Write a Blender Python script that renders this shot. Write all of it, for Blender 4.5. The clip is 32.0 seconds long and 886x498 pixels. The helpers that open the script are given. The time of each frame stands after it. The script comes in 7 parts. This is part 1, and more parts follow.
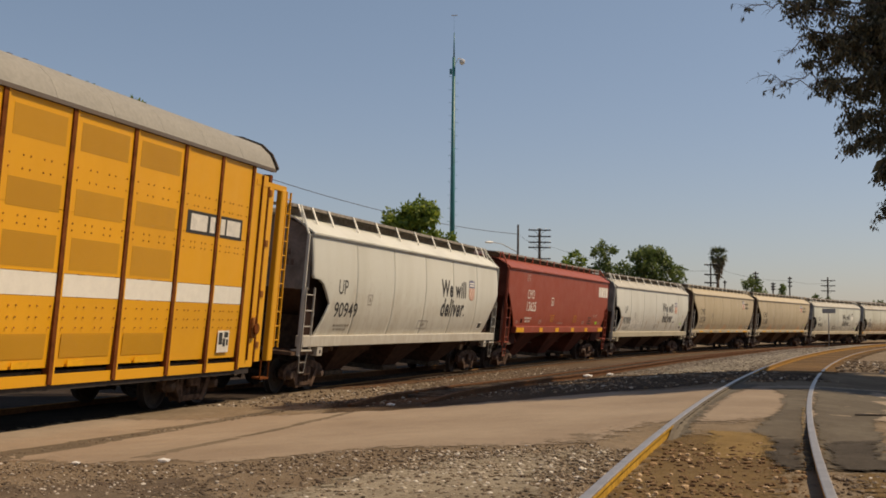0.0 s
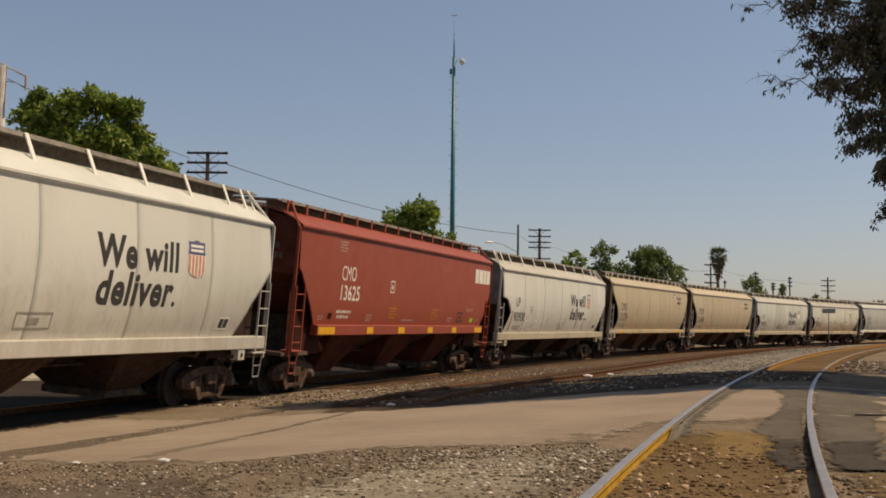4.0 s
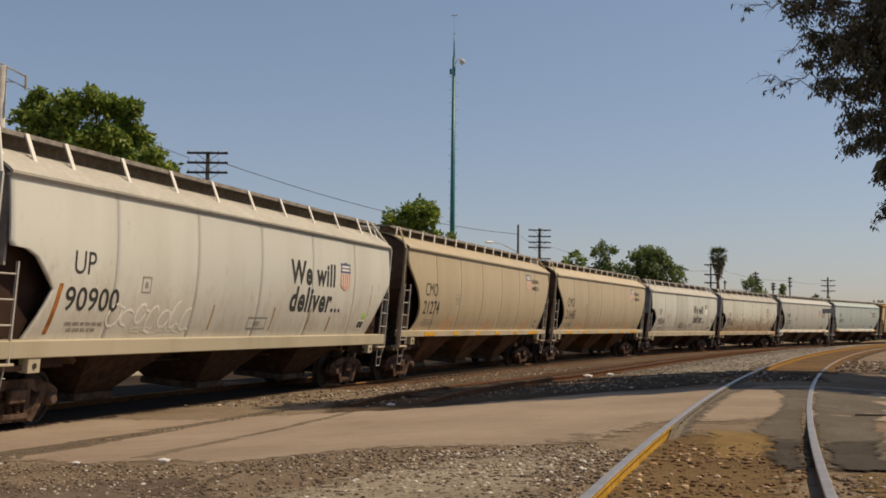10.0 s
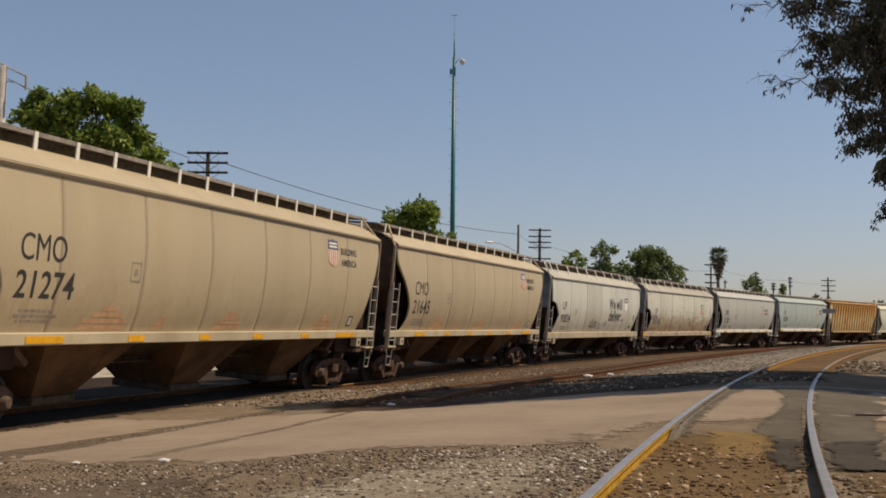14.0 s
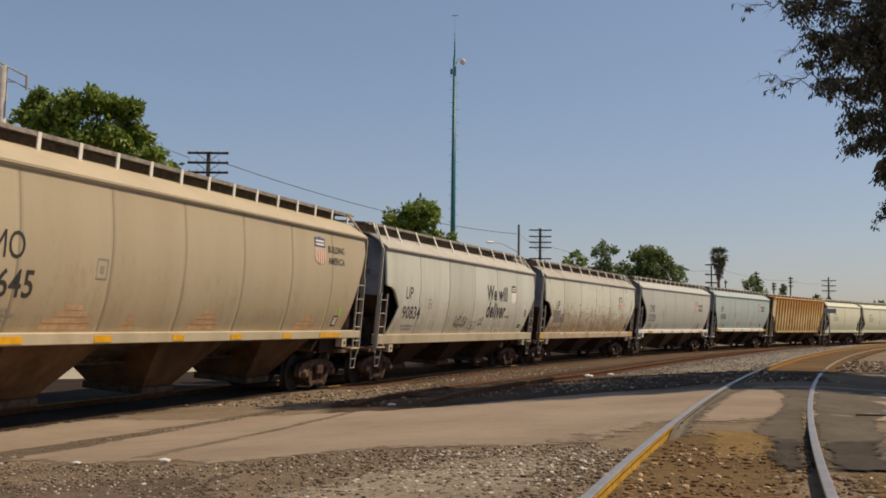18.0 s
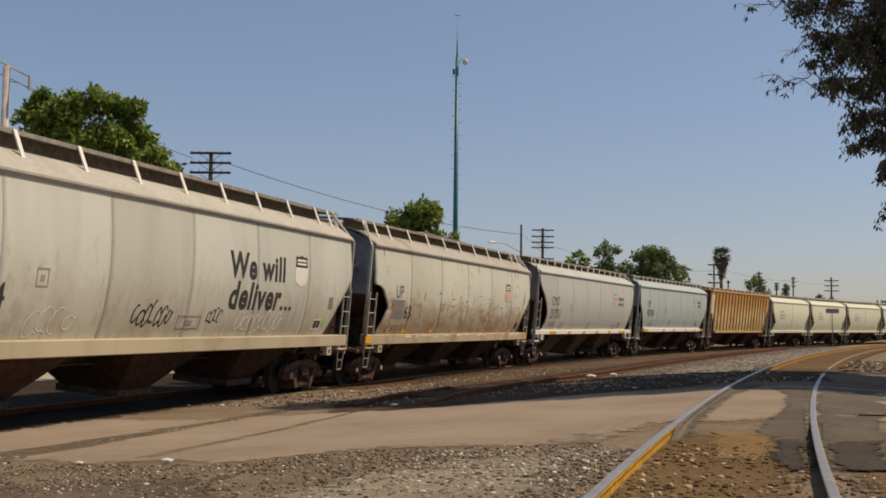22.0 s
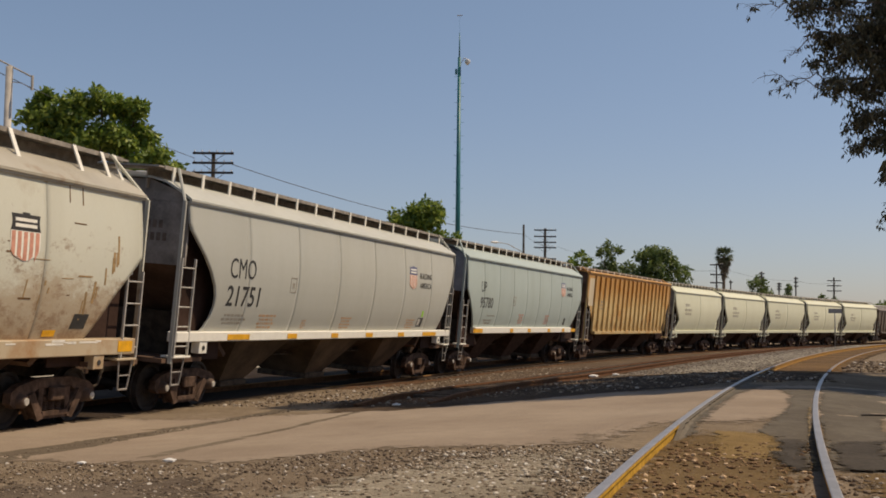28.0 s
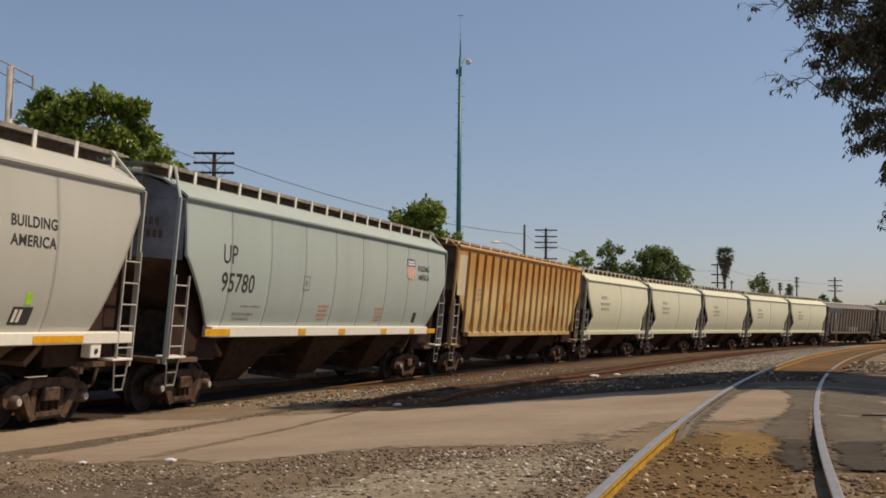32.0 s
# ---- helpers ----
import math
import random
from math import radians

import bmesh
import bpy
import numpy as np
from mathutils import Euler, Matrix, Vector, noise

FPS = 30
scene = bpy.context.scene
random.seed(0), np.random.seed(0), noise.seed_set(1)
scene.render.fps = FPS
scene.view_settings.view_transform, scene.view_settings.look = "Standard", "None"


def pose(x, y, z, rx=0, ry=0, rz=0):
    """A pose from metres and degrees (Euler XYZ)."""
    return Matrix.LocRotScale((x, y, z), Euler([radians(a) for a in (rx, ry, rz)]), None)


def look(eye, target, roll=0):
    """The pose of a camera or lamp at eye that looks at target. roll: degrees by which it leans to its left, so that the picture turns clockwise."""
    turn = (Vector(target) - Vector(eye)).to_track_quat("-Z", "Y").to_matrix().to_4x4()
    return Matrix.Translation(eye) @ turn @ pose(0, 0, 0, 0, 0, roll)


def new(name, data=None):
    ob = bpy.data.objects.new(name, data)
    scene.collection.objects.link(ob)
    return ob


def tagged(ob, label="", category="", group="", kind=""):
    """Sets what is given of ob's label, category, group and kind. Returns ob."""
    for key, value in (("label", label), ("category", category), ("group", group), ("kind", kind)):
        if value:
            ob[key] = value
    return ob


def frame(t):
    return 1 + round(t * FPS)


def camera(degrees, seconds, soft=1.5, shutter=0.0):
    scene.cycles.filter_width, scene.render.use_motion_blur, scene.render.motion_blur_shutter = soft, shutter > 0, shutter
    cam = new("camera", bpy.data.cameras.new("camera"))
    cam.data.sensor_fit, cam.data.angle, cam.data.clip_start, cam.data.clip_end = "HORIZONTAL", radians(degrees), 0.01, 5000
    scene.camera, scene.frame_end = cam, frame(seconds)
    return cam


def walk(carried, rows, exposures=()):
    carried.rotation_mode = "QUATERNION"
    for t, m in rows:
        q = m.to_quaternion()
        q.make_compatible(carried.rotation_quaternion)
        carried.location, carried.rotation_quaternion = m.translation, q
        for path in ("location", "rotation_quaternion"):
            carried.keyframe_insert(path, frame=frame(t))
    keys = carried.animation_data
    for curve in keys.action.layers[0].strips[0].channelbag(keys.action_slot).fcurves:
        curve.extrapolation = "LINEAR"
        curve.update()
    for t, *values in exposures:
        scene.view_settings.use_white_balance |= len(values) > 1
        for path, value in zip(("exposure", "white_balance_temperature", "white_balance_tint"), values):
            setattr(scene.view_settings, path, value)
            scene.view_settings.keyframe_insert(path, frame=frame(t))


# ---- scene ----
# ---- camera ----
cam = camera(42.452, 32.0, soft=1.75)
EYE = Vector((0.0, 0.0, 1.586))
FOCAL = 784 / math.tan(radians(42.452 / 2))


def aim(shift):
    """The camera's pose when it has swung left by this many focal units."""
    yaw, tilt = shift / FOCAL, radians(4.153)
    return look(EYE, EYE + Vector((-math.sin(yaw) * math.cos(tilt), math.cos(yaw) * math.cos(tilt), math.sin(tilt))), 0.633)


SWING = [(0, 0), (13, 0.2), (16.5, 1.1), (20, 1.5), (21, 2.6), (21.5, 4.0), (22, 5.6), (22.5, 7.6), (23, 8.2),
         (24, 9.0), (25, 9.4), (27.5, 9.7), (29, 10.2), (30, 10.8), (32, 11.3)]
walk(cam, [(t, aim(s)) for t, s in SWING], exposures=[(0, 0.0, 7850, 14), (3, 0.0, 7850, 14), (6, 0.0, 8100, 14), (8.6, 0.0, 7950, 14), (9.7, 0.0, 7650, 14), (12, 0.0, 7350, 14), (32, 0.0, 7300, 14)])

# ---- world and sun ----
SUN_AZ, SUN_EL = radians(4), radians(54)
world = bpy.data.worlds.new("world")
scene.world = world
world.use_nodes = True
wn = world.node_tree.nodes
sky = wn.new("ShaderNodeTexSky")
sky.sky_type, sky.sun_disc = "NISHITA", False
sky.sun_elevation, sky.sun_rotation = SUN_EL, math.pi / 2 - SUN_AZ
sky.air_density, sky.dust_density, sky.ozone_density = 1.0, 0.7, 2.5
wn["Background"].inputs["Strength"].default_value = 0.104
# lilac haze towards the horizon
_tc, _sep, _rp, _mx = wn.new("ShaderNodeTexCoord"), wn.new("ShaderNodeSeparateXYZ"), wn.new("ShaderNodeValToRGB"), wn.new("ShaderNodeMix")
_mx.data_type, _mx.blend_type = "RGBA", "MULTIPLY"
_mx.inputs["Factor"].default_value = 1.0
_rp.color_ramp.elements[0].position, _rp.color_ramp.elements[0].color = 0.0, (0.77, 0.76, 0.91, 1)
_rp.color_ramp.elements[1].position, _rp.color_ramp.elements[1].color = 0.30, (1, 1, 1, 1)
for a, b in ((_tc.outputs["Generated"], _sep.inputs[0]), (_sep.outputs["Z"], _rp.inputs["Fac"]), (sky.outputs[0], _mx.inputs["A"]),
             (_rp.outputs["Color"], _mx.inputs["B"]), (_mx.outputs["Result"], wn["Background"].inputs["Color"])):
    world.node_tree.links.new(a, b)
sun = new("sun", bpy.data.lights.new("sun", "SUN"))
sun.data.energy, sun.data.angle, sun.data.color = 3.8, radians(0.5), (1.0, 0.88, 0.69)
sun.matrix_world = look((0, 0, 60), Vector((0, 0, 60)) - Vector((math.cos(SUN_EL) * math.cos(SUN_AZ), math.cos(SUN_EL) * math.sin(SUN_AZ), math.sin(SUN_EL))))

# ---- the tracks in plan ----
BEND_S = [-40, 0, 40, 80, 120, 160]
BEND_K = [0.0002, -0.00072, -0.00375, -0.00287, -0.00295, -0.00297]
LINE_S = np.arange(-300.0, 420.0, 0.5)
_k = np.interp(LINE_S, BEND_S, BEND_K)
_p = np.concatenate([[0], np.cumsum((_k[1:] + _k[:-1]) / 2 * 0.5)])
_i = int(np.argmin(abs(LINE_S)))
LINE_P = _p - _p[_i] + radians(74.88)
LINE_X = np.concatenate([[0], np.cumsum((np.cos(LINE_P)[1:] + np.cos(LINE_P)[:-1]) / 4)])
LINE_Y = np.concatenate([[0], np.cumsum((np.sin(LINE_P)[1:] + np.sin(LINE_P)[:-1]) / 4)])
LINE_X, LINE_Y = LINE_X - LINE_X[_i] - 10.350, LINE_Y - LINE_Y[_i] + 8.089
GRADE = 0.00663


def rise(s):
    return GRADE * np.clip(s, -60, 190)


def bank(s):
    return np.clip(4.46 + 0.01725 * s, 3.4, 6.8)


def main_at(s):
    return float(np.interp(s, LINE_S, LINE_X)), float(np.interp(s, LINE_S, LINE_Y)), float(np.interp(s, LINE_S, LINE_P))


def near_x(y):
    return -0.2525 + 0.2494 * y + 0.2652e-2 * y ** 2 - 0.2311e-4 * y ** 3 + 0.1957e-6 * y ** 4


def near_z(y):
    y = np.clip(y, 0, 95)
    return 0.5225 + 0.003976 * y + 0.4931e-4 * y ** 2


NEAR_Y = np.arange(-40.0, 100.0, 1.0)
NEAR_X = near_x(NEAR_Y)
MID = [(-12.00, -22.00), (-6.35, 1.00), (-3.69, 11.68), (-2.02, 18.11), (-0.94, 22.01), (2.57, 31.17), (8.83, 46.03), (17.35, 64.24), (34.51, 104.08), (31.37, 81.89)]


def ground_z(x, y):
    """Height of the ground: low along the main line, higher along the nearest track."""
    x, y = np.atleast_1d(np.asarray(x, float)), np.atleast_1d(np.asarray(y, float))
    z = np.empty(x.shape)
    sx, sy, sp, ss = LINE_X[::4], LINE_Y[::4], LINE_P[::4], LINE_S[::4]
    for a in range(0, len(x), 4000):
        px, py = x[a:a + 4000, None], y[a:a + 4000, None]
        d = (px - sx) ** 2 + (py - sy) ** 2
        i = d.argmin(1)
        u = (px[:, 0] - sx[i]) * np.sin(sp[i]) - (py[:, 0] - sy[i]) * np.cos(sp[i])
        flat = np.clip((27 - ss[i]) / 5, 0, 1)
        zt = rise(ss[i]) - 0.17 + 0.10 * flat
        dn = np.sqrt(((px - NEAR_X) ** 2 + (py - NEAR_Y) ** 2).min(1))
        right = px[:, 0] > near_x(np.clip(py[:, 0], -40, 99))
        uu, dd = np.maximum(u - 2.0, 0), np.where(right, 0, np.maximum(dn - 1.0, 0))
        w = uu / (uu + dd + 1e-6)
        w = w * w * (3 - 2 * w)
        zn = near_z(py[:, 0]) - 0.12
        zz = zt + (zn - zt) * w
        # the road is brought up flush to the rails at the crossing
        yy = py[:, 0]
        zz += 0.085 * np.clip((yy - 12.4) / 1.2, 0, 1) * np.clip((32 - yy) / 2, 0, 1) * np.clip((2.0 - dn) / 1.1, 0, 1)
        far = np.clip((np.hypot(px[:, 0], py[:, 0]) - 170) / 150, 0, 1)
        z[a:a + 4000] = zz * (1 - far) + 0.9 * far
    return z


def gz(x, y):
    return float(ground_z(x, y)[0])


# ---- mesh helpers ----
def part(name, bm, mat, parent=None, label="", m=None):
    """Links a bmesh as one mesh object, under a thing or part if one is given."""
    for e in bm.edges:
        if len(e.link_faces) == 2 and e.calc_face_angle(0) > 0.6:
            e.smooth = False
    me = bpy.data.meshes.new(name)
    bm.to_mesh(me)
    bm.free()
    me.materials.append(mat)
    ob = new(name, me)
    if parent:
        ob.parent = parent
    if m:
        ob.matrix_basis = m
    if label:
        ob["label"] = label
    return ob


def again(ob, parent, m=None):
    """Another part on the same mesh."""
    o = new(ob.name.split(".")[0], ob.data)
    o.parent = parent
    if m:
        o.matrix_basis = m
    return o


def box(bm, x0, x1, y0, y1, z0, z1, bev=0.0):
    vs = [bm.verts.new((x, y, z)) for z in (z0, z1) for y in (y0, y1) for x in (x0, x1)]
    fs = [bm.faces.new([vs[i] for i in f]) for f in ((0, 2, 3, 1), (4, 5, 7, 6), (0, 1, 5, 4), (2, 6, 7, 3), (0, 4, 6, 2), (1, 3, 7, 5))]
    if bev:
        es = list({e for f in fs for e in f.edges})
        bmesh.ops.bevel(bm, geom=es, offset=bev, segments=1, affect="EDGES")
    return bm


def prism(bm, pts, y0, y1):
    """A prism with the outline pts in x and z, from y0 to y1."""
    a, b = [bm.verts.new((x, y0, z)) for x, z in pts], [bm.verts.new((x, y1, z)) for x, z in pts]
    n = len(pts)
    bm.faces.new(a)
    bm.faces.new(b[::-1])
    for i in range(n):
        bm.faces.new((a[i], b[i], b[(i + 1) % n], a[(i + 1) % n]))
    return bm


def rod(bm, p, q, r, n=6, r2=None):
    p, q = Vector(p), Vector(q)
    ax = (q - p).normalized()
    u = ax.orthogonal().normalized()
    v = ax.cross(u)
    r2 = r if r2 is None else r2
    rings = []
    for c, rr in ((p, r), (q, r2)):
        rings.append([bm.verts.new(c + (u * math.cos(k * math.tau / n) + v * math.sin(k * math.tau / n)) * rr) for k in range(n)])
    for k in range(n):
        f = bm.faces.new((rings[0][k], rings[0][(k + 1) % n], rings[1][(k + 1) % n], rings[1][k]))
        f.smooth = n > 6
    bm.faces.new(rings[0][::-1])
    bm.faces.new(rings[1])
    return bm


def lathe(bm, prof, axis="y", n=20):
    """A turned solid: prof is a list of (along, radius)."""
    rings = []
    for a, r in prof:
        ring = []
        for k in range(n):
            c, s = math.cos(k * math.tau / n) * r, math.sin(k * math.tau / n) * r
            ring.append(bm.verts.new((c, a, s) if axis == "y" else (c, s, a) if axis == "z" else (a, c, s)))
        rings.append(ring)
    for p, q in zip(rings, rings[1:]):
        for k in range(n):
            bm.faces.new((p[k], p[(k + 1) % n], q[(k + 1) % n], q[k])).smooth = True
    bm.faces.new(rings[0][::-1])
    bm.faces.new(rings[-1])
    bmesh.ops.recalc_face_normals(bm, faces=bm.faces)
    return bm


def B():
    return bmesh.new()


# ---- materials ----
def nodes(name, rough=0.6, metal=0.0):
    m = bpy.data.materials.new(name)
    m.use_nodes = True
    nt = m.node_tree
    b = nt.nodes["Principled BSDF"]
    b.inputs["Roughness"].default_value, b.inputs["Metallic"].default_value = rough, metal
    return m, nt, b


def tex(nt, kind, scale, stretch=(1, 1, 1), detail=4.0, coord="Object", rough=0.6):
    tc, mp = nt.nodes.new("ShaderNodeTexCoord"), nt.nodes.new("ShaderNodeMapping")
    mp.inputs["Scale"].default_value = stretch
    if coord == "Object":
        inf, mul = nt.nodes.new("ShaderNodeObjectInfo"), nt.nodes.new("ShaderNodeVectorMath")
        mul.operation = "MULTIPLY_ADD"
        nt.links.new(inf.outputs["Random"], mul.inputs[0])
        mul.inputs[1].default_value = (37.0, 11.0, 0.0)
        nt.links.new(tc.outputs[coord], mul.inputs[2])
        nt.links.new(mul.outputs[0], mp.inputs["Vector"])
    else:
        nt.links.new(tc.outputs[coord], mp.inputs["Vector"])
    t = nt.nodes.new("ShaderNodeTex" + kind)
    t.inputs["Scale"].default_value = scale
    if kind == "Noise":
        t.inputs["Detail"].default_value, t.inputs["Roughness"].default_value = detail, rough
    nt.links.new(mp.outputs[0], t.inputs["Vector"])
    return t.outputs["Fac"] if kind == "Noise" else t.outputs["Distance"]


def ramp(nt, fac, stops):
    r = nt.nodes.new("ShaderNodeValToRGB")
    while len(r.color_ramp.elements) < len(stops):
        r.color_ramp.elements.new(0.5)
    for e, (p, c) in zip(r.color_ramp.elements, stops):
        e.position, e.color = p, (*c, 1) if len(c) == 3 else c
    nt.links.new(fac, r.inputs["Fac"])
    return r.outputs["Color"]


def mix(nt, fac, a, b, mode="MIX"):
    n = nt.nodes.new("ShaderNodeMix")
    n.data_type, n.blend_type = "RGBA", mode
    for sock, v in ((n.inputs["Factor"], fac), (n.inputs["A"], a), (n.inputs["B"], b)):
        if isinstance(v, (int, float)):
            sock.default_value = v
        elif isinstance(v, tuple):
            sock.default_value = (*v, 1)
        else:
            nt.links.new(v, sock)
    return n.outputs["Result"]


def bump(nt, bsdf, height, strength=0.3, distance=0.02):
    b = nt.nodes.new("ShaderNodeBump")
    b.inputs["Strength"].default_value, b.inputs["Distance"].default_value = strength, distance
    nt.links.new(height, b.inputs["Height"])
    nt.links.new(b.outputs[0], bsdf.inputs["Normal"])


def plain(name, c, rough=0.6, metal=0.0, var=0.25, scale=6.0):
    """A surface of one colour with grain and broad wear."""
    m, nt, b = nodes(name, rough, metal)
    if rough >= 0.8:
        b.inputs["Specular IOR Level"].default_value = 0.08
    n1 = tex(nt, "Noise", scale)
    n2 = tex(nt, "Noise", scale * 12, detail=2)
    dark = tuple(v * (1 - var) for v in c)
    lite = tuple(min(1, v * (1 + var * 0.6)) for v in c)
    col = mix(nt, ramp(nt, n1, [(0.35, (0, 0, 0)), (0.65, (1, 1, 1))]), dark, lite)
    col = mix(nt, 0.25, col, ramp(nt, n2, [(0.3, (0.35, 0.35, 0.35)), (0.7, (0.75, 0.75, 0.75))]), "OVERLAY")
    nt.links.new(col, b.inputs["Base Color"])
    bump(nt, b, n2, 0.15, 0.01)
    return m


def paint(name, c, rust=0.3, dirt=0.4, rust_c=(0.21, 0.10, 0.05), low=None, top=None):
    """Weathered paint on steel: streaks that run down, blotches of rust and dust."""
    m, nt, b = nodes(name, 0.55)
    rnd = nt.nodes.new("ShaderNodeObjectInfo").outputs["Random"]
    tone = ramp(nt, rnd, [(0.0, (0.90, 0.90, 0.90)), (1.0, (1.0, 1.0, 1.0))])
    streak = tex(nt, "Noise", 0.8, (1.0, 1.0, 0.13), 2.5)
    blot = tex(nt, "Noise", 0.9, (1, 1, 1), 8, rough=0.7)
    fine = tex(nt, "Noise", 30, (1, 1, 0.5), 3)
    col = mix(nt, 1.0, tuple(c), tone, "MULTIPLY")
    col = mix(nt, ramp(nt, streak, [(0.45, (0, 0, 0)), (0.75, (dirt, dirt, dirt))]), col, tuple(v * 0.62 * w for v, w in zip(c, (1.0, 0.95, 0.85))))
    k = ramp(nt, blot, [(0.62 - 0.12 * rust, (0, 0, 0)), (0.80 - 0.12 * rust, (rust, rust, rust))])
    col = mix(nt, k, col, rust_c)
    if low:
        # brown stains that climb unevenly from the sill and run down from the eaves
        tc, sep = nt.nodes.new("ShaderNodeTexCoord"), nt.nodes.new("ShaderNodeSeparateXYZ")
        nt.links.new(tc.outputs["Object"], sep.inputs[0])
        hgt = nt.nodes.new("ShaderNodeMath")
        hgt.operation = "MULTIPLY_ADD"
        nt.links.new(sep.outputs["Z"], hgt.inputs[0])
        hgt.inputs[1].default_value, hgt.inputs[2].default_value = -0.35, 0.90
        tall = tex(nt, "Noise", 1.5, (0.55, 1.0, 0.85) if low > 0.5 else (1.0, 1.0, 0.62), 9, rough=0.8)
        add = nt.nodes.new("ShaderNodeMath")
        nt.links.new(hgt.outputs[0], add.inputs[0])
        nt.links.new(tall, add.inputs[1])
        k = ramp(nt, add.outputs[0], [(0.50, (0, 0, 0)), (0.62, (low * 0.55, low * 0.55, low * 0.55)), (1.0, (low, low, low))])
        col = mix(nt, k, col, (0.29, 0.175, 0.08))
        spot = tex(nt, "Noise", 3.4, (0.55, 1.0, 0.8) if low > 0.5 else (1.2, 1.0, 0.5), 9, rough=0.8)
        lean = nt.nodes.new("ShaderNodeMath")
        lean.operation = "MULTIPLY_ADD"
        nt.links.new(hgt.outputs[0], lean.inputs[0])
        lean.inputs[1].default_value = 0.22
        nt.links.new(spot, lean.inputs[2])
        col = mix(nt, ramp(nt, lean.outputs[0], [(0.545, (0, 0, 0)), (0.62, (low * 0.75, low * 0.75, low * 0.75))]), col, (0.22, 0.13, 0.07))
    if top:
        # rust that runs down from the eaves in uneven streaks
        tc, sep = nt.nodes.new("ShaderNodeTexCoord"), nt.nodes.new("ShaderNodeSeparateXYZ")
        nt.links.new(tc.outputs["Object"], sep.inputs[0])
        hgt = nt.nodes.new("ShaderNodeMath")
        hgt.operation = "MULTIPLY_ADD"
        nt.links.new(sep.outputs["Z"], hgt.inputs[0])
        hgt.inputs[1].default_value, hgt.inputs[2].default_value = 0.42, -1.28
        tall = tex(nt, "Noise", 2.0, (1.6, 1.0, 0.16), 7, rough=0.7)
        add = nt.nodes.new("ShaderNodeMath")
        nt.links.new(hgt.outputs[0], add.inputs[0])
        nt.links.new(tall, add.inputs[1])
        col = mix(nt, ramp(nt, add.outputs[0], [(0.35, (0, 0, 0)), (0.80, (top, top, top))]), col, rust_c)
    col = mix(nt, 0.06, col, ramp(nt, fine, [(0.3, (0.35, 0.35, 0.35)), (0.7, (0.7, 0.7, 0.7))]), "OVERLAY")
    nt.links.new(col, b.inputs["Base Color"])
    r = ramp(nt, blot, [(0.3, (0.42, 0.42, 0.42)), (0.75, (0.75, 0.75, 0.75))])
    nt.links.new(r, b.inputs["Roughness"])
    bump(nt, b, blot, 0.10, 0.02)
    return m


